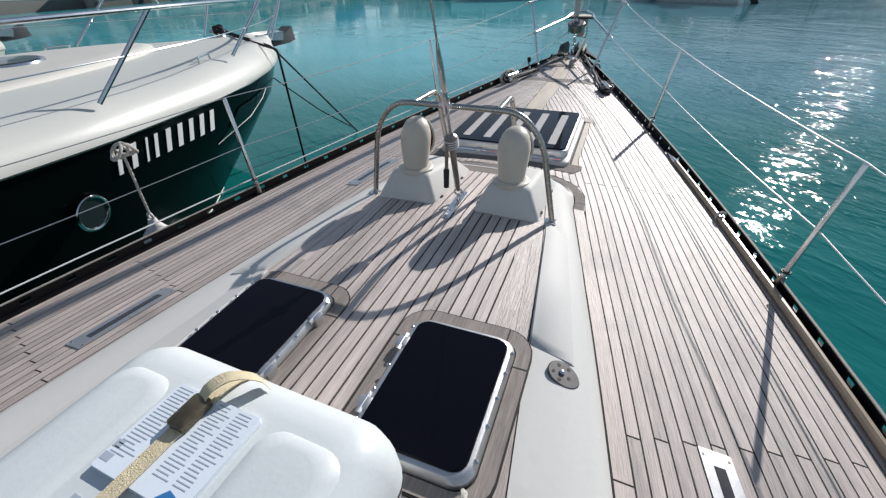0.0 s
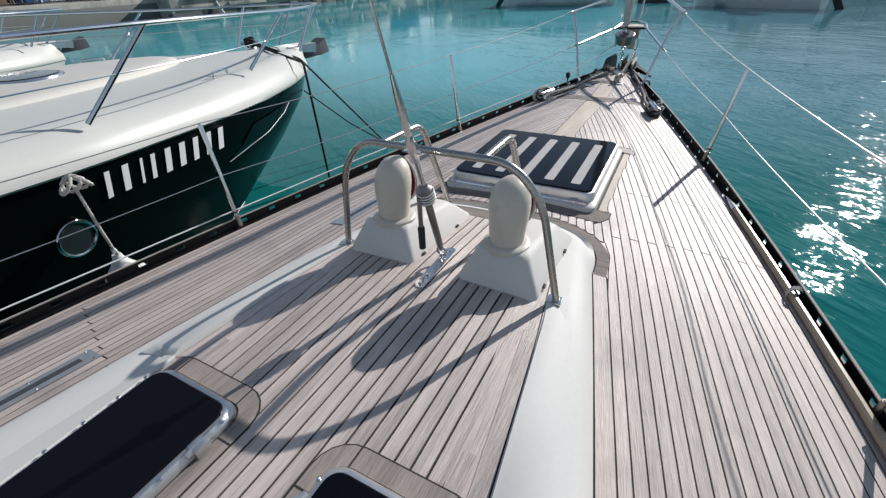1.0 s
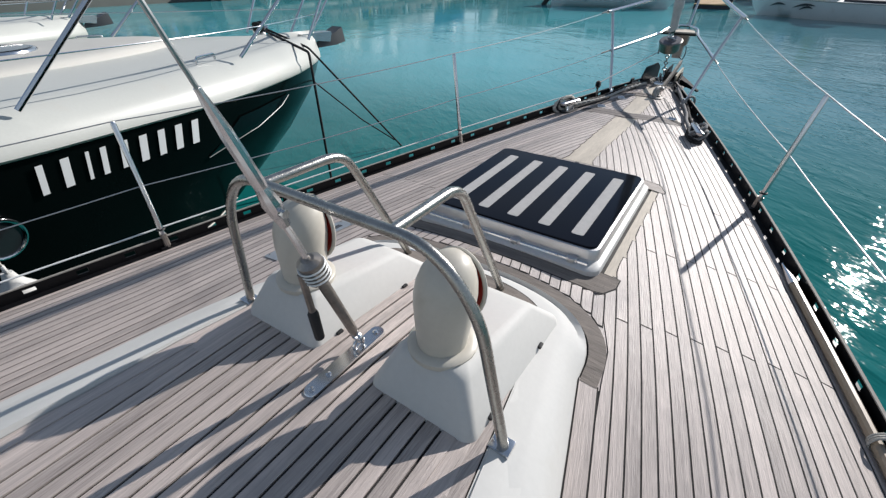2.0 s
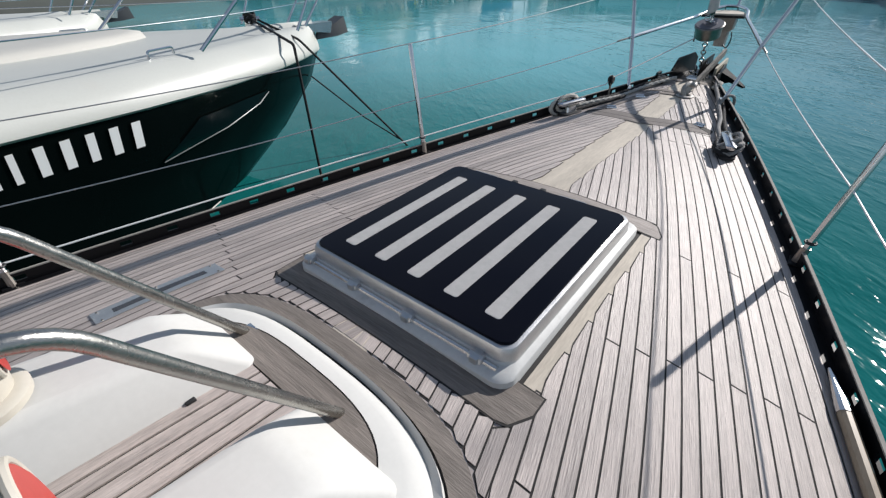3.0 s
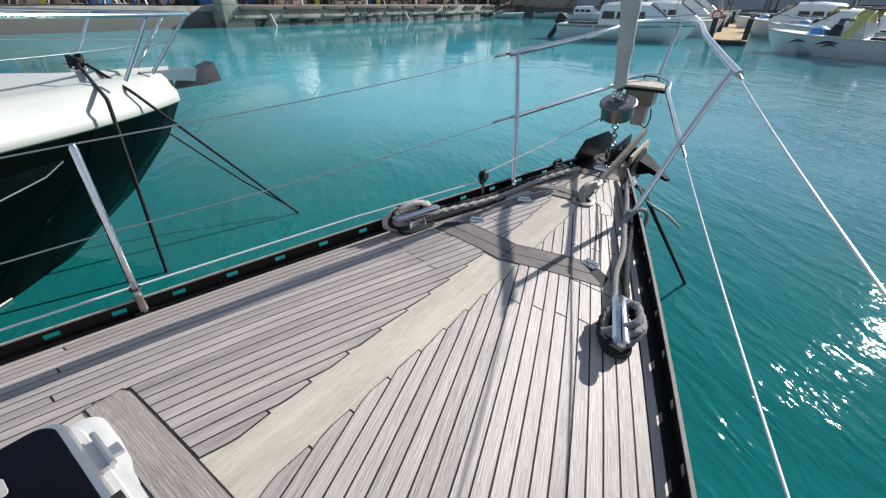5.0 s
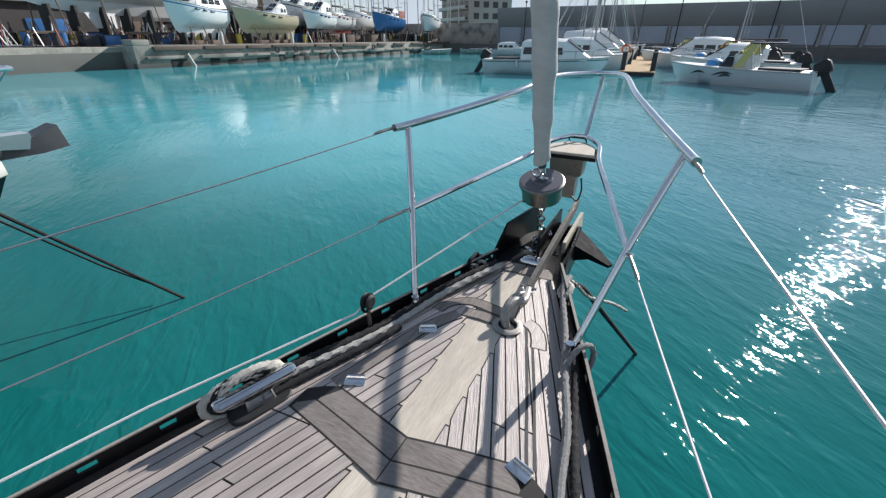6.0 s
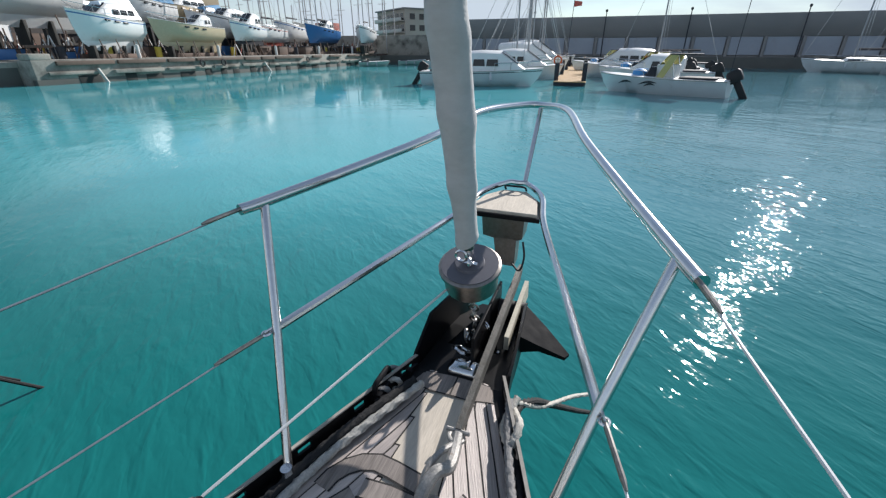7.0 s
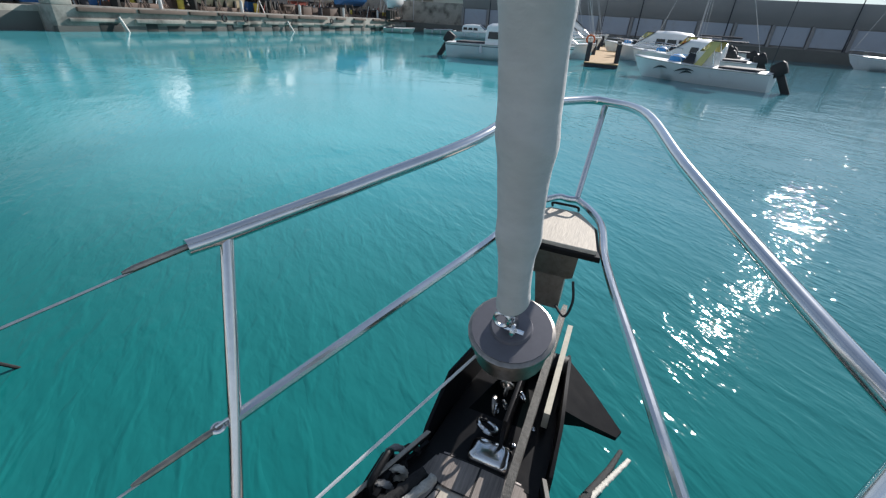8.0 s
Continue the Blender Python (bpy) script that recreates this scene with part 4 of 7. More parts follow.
# ---------------------------------------------------------------- bow pulpit
def pulpit():
    p = thing("bow_pulpit", (0, 7.6, 0.12), "polished stainless bow pulpit with twin rails", "pulpit")
    top = [(-0.565, 7.33, 0.782), (-0.535, 7.41, 0.788), (-0.40, 7.72, 0.83), (-0.25, 8.05, 0.885), (-0.19, 8.45, 0.925), (-0.05, 8.72, 0.93), (0.05, 8.75, 0.93), (0.19, 8.55, 0.935), (0.30, 8.1, 0.89), (0.44, 7.70, 0.83), (0.555, 7.38, 0.787), (0.575, 7.32, 0.782)]
    part("top_rail", tube(smooth_path(top, 6), 0.0165, 12), STEEL, p, "upper stainless tube rail")
    for s in (-1, 1):
        part("leg", tube([(s * 0.33, 7.08, 0.10), (s * 0.435, 7.25, 0.47), (s * 0.54, 7.40, 0.785)], 0.0135, 12), STEEL, p)
        part("foot", lathe([(0.03, 0), (0.03, 0.012), (0.018, 0.03), (0.016, 0.05)], (s * 0.325, 7.075, sheer(7.08) + 0.01), 14), STEEL, p)
        part("lower_rail", tube(smooth_path([(s * 0.435, 7.25, 0.47), (s * 0.30, 7.72, 0.51), (s * 0.185, 8.12, 0.545), (s * 0.14, 8.36, 0.575), (s * 0.05, 8.5, 0.59), (0, 8.51, 0.59)], 6), 0.0135, 10), STEEL, p, "lower stainless tube rail")
    part("strut", tube([(0.03, 8.53, 0.59), (0.045, 8.755, 0.925)], 0.0115, 10), STEEL, p)
    st = part("seat_frame", slab([(-0.165, 8.14), (0.165, 8.14), (0.135, 8.36), (0.06, 8.475), (-0.06, 8.475), (-0.135, 8.36)], 0.535, 0.553), BLACKRAIL, p, "dark frame of the bow step")
    part("seat_board", slab([(-0.150, 8.155), (0.150, 8.155), (0.122, 8.35), (0.055, 8.455), (-0.055, 8.455), (-0.122, 8.35)], 0.553, 0.566), KING, st, "pale teak step board")
    part("hand_loop", tube(rounded_path([(-0.05, 8.47, 0.566), (-0.05, 8.43, 0.595), (0.05, 8.43, 0.595), (0.05, 8.47, 0.566)], 0.02), 0.005, 8), BLACKRAIL, st)
    br = part("bracket", loft([[(-0.085, 8.16, 0.535), (0.10, 8.16, 0.535), (0.10, 8.30, 0.535), (-0.085, 8.30, 0.535)], [(-0.08, 8.17, 0.44), (0.095, 8.17, 0.44), (0.095, 8.28, 0.44), (-0.08, 8.28, 0.44)], [(-0.03, 8.17, 0.43), (0.07, 8.17, 0.43), (0.07, 8.27, 0.43), (-0.03, 8.27, 0.43)], [(-0.01, 8.16, 0.31), (0.07, 8.16, 0.31), (0.07, 8.24, 0.31), (-0.01, 8.24, 0.31)]]), DULL, p, "dull steel bow lamp bracket")
    part("cable", tube(smooth_path([(0.06, 8.15, 0.33), (0.10, 8.13, 0.31), (0.115, 8.14, 0.37), (0.10, 8.17, 0.43)]), 0.005, 6), BLACK, br)


pulpit()


# ---------------------------------------------------------------- furled headsail
def furler():
    f = thing("furled_headsail", (0, 7.70, 0.36), "furled headsail in grey cloth on a roller drum", "furled sail")
    base = Vector((0, 7.70, 0.53))
    d = Vector((0, -0.31, 0.95)).normalized()
    n = 24

    def q(prof):
        V, F = lathe([(r * 1.16, z) for r, z in prof], (0, 0, 0), n)
        rot = Vector((0, 0, 1)).rotation_difference(d)
        return [tuple(base + rot @ Vector(v)) for v in V], F

    drum = part("drum", q([(0.05, -0.100), (0.072, -0.096), (0.080, -0.088), (0.082, -0.018), (0.092, -0.012), (0.092, 0.0), (0.086, 0.005), (0.04, 0.007), (0.04, 0.016), (0.022, 0.018)]), DULL, f, "brushed steel roller drum with grey top plate")
    part("top_plate", q([(0.084, 0.0062), (0.084, 0.009), (0.045, 0.0095), (0.042, 0.018), (0.02, 0.019)]), mat("grey_drum_plate", (0.13, 0.13, 0.15), 0.6, 0.2, var=0.1), drum)
    part("guard", tube([base + d * 0.005 + Vector((-0.095, 0.0, 0)), base - d * 0.14 + Vector((-0.09, 0, 0))], 0.006, 6), BLACKRAIL, drum)
    part("tack_fitting", join(tube([base + d * 0.01, base + d * 0.10], [0.018, 0.014], 10), tube(pts_circle(base + d * 0.05 + Vector((-0.02, -0.02, 0)), 0.018, (0, 1, 0)), 0.005, 6, True), tube(pts_circle(base + d * 0.03 + Vector((0.01, -0.03, 0)), 0.014, (1, 0, 0)), 0.005, 6, True), tube([base + d * 0.025 + Vector((-0.03, -0.02, 0)), base + d * 0.025 + Vector((0.035, -0.025, 0))], 0.006, 6)), STEEL, f, "steel tack shackles")
    part("foil", tube([base + d * 0.08, base + d * 0.22], 0.020, 10), mat("green_foil", (0.03, 0.07, 0.06), 0.4, var=0.1), f, "dark foil section")
    # rolled cloth, with the wraps winding up the stay
    L = 11.5
    side = Vector((1, 0, 0))
    fwd = d.cross(side).normalized()
    rings = []
    M = 260
    for i in range(M + 1):
        s = 0.115 + L * (i / M) ** 1.8
        r = 0.035 + 0.011 * smoothstep(0.1, 0.6, s) + 0.006 * smoothstep(0.8, 3.0, s)
        if s > 9:
            r *= 1 - 0.7 * smoothstep(9, 11.6, s)
        ring = []
        for k in range(n):
            w = 2 * math.pi * k / n
            wob = 1 + 0.035 * math.sin(w - s * 9.0) + 0.02 * math.sin(3 * w + s * 23) + 0.045 * max(0, math.cos(w - s * 5.5)) ** 12 + 0.06 * noise.noise(Vector((math.cos(w) * 1.2, s * 7, math.sin(w) * 1.2))) + 0.11 * (abs(math.sin(s * 15 + 0.6 * math.sin(w + s))) ** 8)
            ring.append(base + d * (s + 0.02 * math.cos(w - 0.8)) + r * wob * (math.cos(w) * side + math.sin(w) * fwd))
        rings.append(ring)
    part("rolled_sail", loft(rings), SAILCLOTH, f, "tightly rolled grey sunstrip cloth", 60)
    # chain and toggle under the drum
    for k in range(6):
        c = base - d * (0.16 + 0.032 * k)
        part("link", tube(pts_circle(c, 0.017, (1, 0, 0) if k % 2 else (0, 1, 0.3), 12), 0.005, 6, True), DULL, f, "dull steel chain link")


furler()


# ---------------------------------------------------------------- stem fitting and anchor
def stem():
    s = thing("stem_fitting", (0, 7.8, 0.12), "black painted bow roller and stem fitting", "bow fitting")
    pr = [(-0.165, 7.58), (0.165, 7.58), (0.17, 7.8), (0.165, 8.10), (-0.05, 8.10), (-0.13, 7.95)]
    part("base", slab(pr, 0.02, 0.125), BLACKRAIL, s)
    for sd in (-1, 1):
        prof = [(7.58, 0.11), (7.62, 0.17), (7.76, 0.26 if sd < 0 else 0.20), (8.04, 0.27 if sd < 0 else 0.20), (8.12, 0.22 if sd < 0 else 0.16), (8.12, 0.06), (7.58, 0.06)]
        def X(y, t):
            return sd * ((0.172 - 0.20 * max(0, y - 7.72) * (1 if sd < 0 else 0.35)) + t)
        part("cheek", loft([[(X(y, 0.0), y, z) for y, z in prof], [(X(y, 0.010), y, z) for y, z in prof]]), BLACKRAIL, s, "black cheek plate")
    part("roller", tube([(0.03, 8.06, 0.15), (0.15, 8.06, 0.15)], [0.04, 0.04], 16), BLACK, s)
    part("partition", block(0.025, 7.66, 0.11, 0.037, 8.10, 0.26, 0.003), BLACKRAIL, s)
    part("cowl_plate", loft([[(x, y, z) for x, y in rrect(-0.05 + k, 7.60 + k * 0.6, 0.07 - k, 7.675 - k * 0.5, 0.02)] for k, z in ((0, 0.126), (0.0, 0.138), (0.006, 0.150), (0.022, 0.158))]), STEEL, s, "polished chain pipe cover", 50)
    for k, (x, y) in enumerate(((0.06, 7.70), (0.10, 7.78), (0.13, 7.88))):
        part("bolt", lathe([(0.008, 0), (0.008, 0.006), (0.004, 0.008)], (x, y, 0.125), 8), STEEL, s)
    part("shackle", tube(pts_circle((-0.02, 7.70, 0.165), 0.03, (0.3, 0.5, 1), 16), 0.007, 8, True), STEEL, s)
    part("shackle", tube(pts_circle((-0.02, 7.76, 0.19), 0.022, (1, 0.2, 0.2), 16), 0.008, 8, True), DULL, s)
    for k in range(4):
        part("link", tube(pts_circle((-0.01 + 0.02 * k, 7.74 + 0.015 * k, 0.20 + 0.012 * k), 0.014, (1, k % 2, 0.3), 12), 0.0045, 6, True), STEEL, s)


def anchor():
    a = thing("anchor", (0.1, 7.9, 0.17), "galvanised plough anchor stowed in the bow roller", "anchor")
    p, q = Vector((0.084, 7.34, 0.168)), Vector((0.092, 8.235, 0.275))
    d = (q - p).normalized()
    rings = []
    for t, w, h in ((0, 0.009, 0.018), (0.06, 0.010, 0.026), (0.5, 0.011, 0.030), (0.94, 0.011, 0.032), (1, 0.008, 0.02)):
        c = p.lerp(q, t)
        rings.append([c + Vector((-w, 0, -h)), c + Vector((w, 0, -h)), c + Vector((w, 0, h * 0.6)), c + Vector((-w, 0, h * 0.6))])
    part("shank", loft(rings), mat("worn_dark_galvanising", (0.11, 0.105, 0.095), 0.6, 0.35, var=0.5, scale=30, bump=0.5, bscale=140, stain=((0.07, 0.06, 0.05), 22, 0.55)), a, "long worn galvanised shank")
    part("stock_plate", loft([[(0.118, 7.79, 0.14), (0.136, 7.79, 0.14), (0.136, 8.24, 0.12), (0.118, 8.24, 0.12)], [(0.118, 7.79, 0.20), (0.136, 7.79, 0.20), (0.136, 8.22, 0.215), (0.118, 8.22, 0.215)]]), mat("scuffed_bow_board", (0.42, 0.39, 0.31), 0.6, var=0.25, scale=20), a, "scuffed pale guide plate")
    tip = Vector((0.365, 7.95, 0.04))
    part("fluke", loft([[(0.15, 7.86, 0.17), (0.15, 8.10, 0.16), (0.155, 8.12, 0.06), (0.15, 7.90, 0.05)], [(0.24, 7.88, 0.125), (0.25, 8.04, 0.11), (0.25, 8.05, 0.075), (0.24, 7.90, 0.08)], [(0.345, 7.93, 0.055), (0.36, 7.965, 0.05), (0.36, 7.965, 0.038), (0.345, 7.93, 0.04)]]), mat("black_fluke", (0.006, 0.0065, 0.008), 0.75, var=0.35, scale=25, spec=0.08), a, "dark pointed plough fluke")
    part("shackle", join(tube(pts_circle(p + Vector((0, -0.02, -0.005)), 0.022, (0.2, 0.3, 1), 16), 0.007, 8, True), tube([p + Vector((-0.035, 0.0, 0)), p + Vector((0.035, 0, 0))], 0.007, 8)), GALV, a)


stem()
anchor()

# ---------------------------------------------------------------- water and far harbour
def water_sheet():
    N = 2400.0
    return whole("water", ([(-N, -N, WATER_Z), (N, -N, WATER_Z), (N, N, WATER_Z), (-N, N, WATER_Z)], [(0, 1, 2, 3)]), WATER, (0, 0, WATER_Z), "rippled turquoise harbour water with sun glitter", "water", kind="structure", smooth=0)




# ---------------------------------------------------------------- small deck things
def locker_boards():
    lid = thing("anchor_locker_lid", (0, 6.8, deck_z(0, 6.8)), "anchor locker lid with dark V-shaped edge boards", "locker lid")

    def board(name, x0, x1, lo, hi, m=TEAK_V, lift=0.0012, label="dark edge board of the lid"):
        V = []
        for i in range(9):
            x = x0 + (x1 - x0) * i / 8
            for y in (lo(x), hi(x)):
                V.append((x, y, deck_z(x, y) + lift))
        F = [(2 * i, 2 * i + 2, 2 * i + 3, 2 * i + 1) if x1 > x0 else (2 * i + 1, 2 * i + 3, 2 * i + 2, 2 * i) for i in range(8)]
        part(name, (V, F), m, lid, label, 0)

    for s in (-1, 1):
        k = 0.24
        board("seam", 0, s * 0.41, lambda x: 6.332 + k * abs(x), lambda x: min(6.492 + k * abs(x), 6.60 - 0.6 * max(0, abs(x) - 0.27)), CAULK, 0.0004, "")
        board("edge_board", s * 0.002, s * 0.395, lambda x: 6.338 + k * abs(x), lambda x: 6.402 + k * abs(x) - 0.9 * max(0, abs(x) - 0.345))
        board("edge_board", s * 0.002, s * 0.335, lambda x: 6.408 + k * abs(x), lambda x: 6.484 + k * abs(x) - 1.6 * max(0, abs(x) - 0.295), TEAK_V)
        board("seam", 0, s * 0.155, lambda x: 7.50 + 0.3 * max(0, abs(x) - 0.07), lambda x: 7.595, CAULK, 0.0004, "")
        board("end_board", s * 0.003, s * 0.15, lambda x: 7.505 + 0.3 * max(0, abs(x) - 0.07), lambda x: 7.59, TEAK_D, 0.0012, "")


    def ribbon(name, pts, w, m, lift, label=""):
        P = [Vector((x, y, 0)) for x, y in pts]
        V = []
        for i, p in enumerate(P):
            d = (P[min(i + 1, len(P) - 1)] - P[max(i - 1, 0)]).normalized()
            nrm = Vector((-d.y, d.x, 0)) * w / 2
            for q in (p - nrm, p + nrm):
                V.append((q.x, q.y, deck_z(q.x, q.y) + lift))
        part(name, (V, [(2 * i, 2 * i + 2, 2 * i + 3, 2 * i + 1)[::-1] for i in range(len(P) - 1)]), m, lid, label, 0)

    port = [(-0.335, 6.57), (-0.31, 6.64), (-0.285, 6.72), (-0.25, 6.84), (-0.212, 6.955), (-0.165, 7.035), (-0.125, 7.09)]
    front = [(-0.225, 7.085), (-0.215, 7.125), (-0.19, 7.16), (-0.155, 7.185), (-0.11, 7.197), (-0.06, 7.19), (0.035, 7.172)]
    right = [(0.135, 7.165), (0.17, 7.15), (0.195, 7.12), (0.212, 7.08), (0.222, 7.04)]
    # dark teak boards; the shade lying on them is put into this colour too
    for pts, w, m in ((port, 0.055, TEAK_D), ([(-0.118, 7.115), (-0.04, 7.118), (0.045, 7.112)], 0.05, TEAK_D), (front, 0.05, TEAK_D), (right, 0.05, TEAK)):
        ribbon("seam", pts, w + 0.012, CAULK, 0.0010)
        ribbon("edge_board", pts, w, m, 0.0020, "dark curved edge board of the lid")
    for dx in (0.0, 0.024):
        ribbon("channel", [(0.142 + dx, 7.14), (0.165 + dx, 7.08), (0.19 + dx, 7.0), (0.238 + dx, 6.86), (0.30 + dx, 6.66), (0.33 + dx, 6.57)], 0.009, BLACK, 0.0016, "black rubber channel round the lid")


locker_boards()


def mooring_hook():
    z = deck_z(0.08, 7.1)
    h = thing("chain_stopper", (0.08, 7.1, z), "galvanised chain hook in a steel deck pipe", "deck fitting")
    part("flange", lathe([(0.058, 0.0), (0.060, 0.006), (0.050, 0.012), (0.038, 0.012), (0.036, 0.0)], (0.08, 7.1, z), 24, False), GALV, h, "dull steel flange")
    part("pipe", lathe([(0.037, 0.002), (0.001, 0.0021)], (0.08, 7.1, z), 24, False), BLACK, h)
    part("hook", tube(smooth_path([(0.075, 7.10, z - 0.01), (0.06, 7.115, z + 0.05), (0.075, 7.17, z + 0.075), (0.10, 7.21, z + 0.06), (0.095, 7.27, z + 0.045), (0.085, 7.33, z + 0.045)], 5), 0.018, 10), GALV, h, "thick galvanised hook")
    part("claw", tube(smooth_path([(0.085, 7.29, z + 0.05), (0.06, 7.24, z + 0.06), (0.045, 7.18, z + 0.05), (0.05, 7.13, z + 0.02)], 5), 0.010, 8), GALV, h)


mooring_hook()


def deck_plate(x, y, rot):
    z = deck_z(x, y)
    m = pose(x, y, z, 0, 0, rot)
    p = thing("deck_plate", (x, y, z), "small stainless hinge plate screwed to the teak", "deck fitting", "small deck plates")
    part("plate", moved(block(-0.035, -0.018, 0.0, 0.035, 0.018, 0.006, 0.002), m), STEEL, p)
    part("knuckle", moved(tube([(-0.03, 0.02, 0.008), (0.03, 0.02, 0.008)], 0.007, 8), m), STEEL, p)


deck_plate(-0.19, 6.945, 30)
deck_plate(-0.275, 6.60, 25)
deck_plate(0.315, 6.545, -20)


def pipe_vent(side, y0, y1, off):
    """Long aluminium plate with a slot, let into the side deck."""
    ym = (y0 + y1) / 2
    v = thing("deck_prism", (side * (hb(ym) - off), ym, sheer(ym)), "long aluminium deck light plate let into the teak", "deck light", "deck lights")

    def sheet(half, a, b, lift):
        return strip_geo(lambda y: side * (hb(y) - off), half, a, b, deck_z, lift, 0.006, 0.2)

    part("plate", sheet(0.046, y0, y1, 0.004), ALU, v)
    part("slot", sheet(0.016, y0 + 0.06, y1 - 0.05, 0.0046), mat("grey_deck_glass", (0.035, 0.035, 0.04), 0.25, var=0.25, scale=12), v, "grey glass slot")
    for y in (y0 + 0.02, y1 - 0.02, ym):
        for d in (-0.036, 0.036):
            x = side * (hb(y) - off) + d
            part("screw", lathe([(0.004, 0), (0.004, 0.002)], (x, y, deck_z(x, y) + 0.004), 6), DULL, v)


pipe_vent(-1, 1.90, 2.31, 0.575)
pipe_vent(1, 1.90, 2.31, 0.575)
pipe_vent(-1, 3.47, 3.88, 0.63)


def snatch_block():
    z = roof_z(2.26) - 0.045
    b = thing("snatch_block", (0.66, 2.265, z), "grey snatch block lying on the white coaming", "block")
    m = pose(0.655, 2.265, z + 0.012, 0, 14, -25)
    part("cheek", moved(slab([(0.045 * math.cos(a) * (1.35 if math.cos(a) > 0 else 1), 0.04 * math.sin(a)) for a in [2 * math.pi * i / 24 for i in range(24)]], 0.0, 0.010), m), mat("grey_composite", (0.12, 0.115, 0.11), 0.5, 0.3, var=0.25, scale=30), b)
    part("sheave", moved(lathe([(0.036, 0.010), (0.030, 0.016), (0.036, 0.024)], (0, 0, 0), 20), m), BLACK, b)
    part("cheek", moved(slab([(0.045 * math.cos(a) * (1.35 if math.cos(a) > 0 else 1), 0.04 * math.sin(a)) for a in [2 * math.pi * i / 24 for i in range(24)]], 0.024, 0.033), m), mat("grey_composite", (0.12, 0.115, 0.11), 0.5, 0.3, var=0.25, scale=30), b)
    for k in range(5):
        w = 2 * math.pi * k / 5
        part("hole", moved(lathe([(0.006, 0.0332), (0.0055, 0.0338)], (0.026 * math.cos(w), 0.026 * math.sin(w), 0), 8), m), BLACK, b)
    part("pin", moved(lathe([(0.009, 0.033), (0.009, 0.037), (0.005, 0.039)], (0, 0, 0), 10), m), STEEL, b)
    part("shackle", moved(join(tube(rounded_path([(0.05, -0.02, 0.016), (0.085, -0.02, 0.016), (0.085, 0.02, 0.016), (0.05, 0.02, 0.016)], 0.015), 0.006, 8), tube([(0.06, -0.03, 0.016), (0.06, 0.03, 0.016)], 0.007, 8)), m), STEEL, b)


snatch_block()


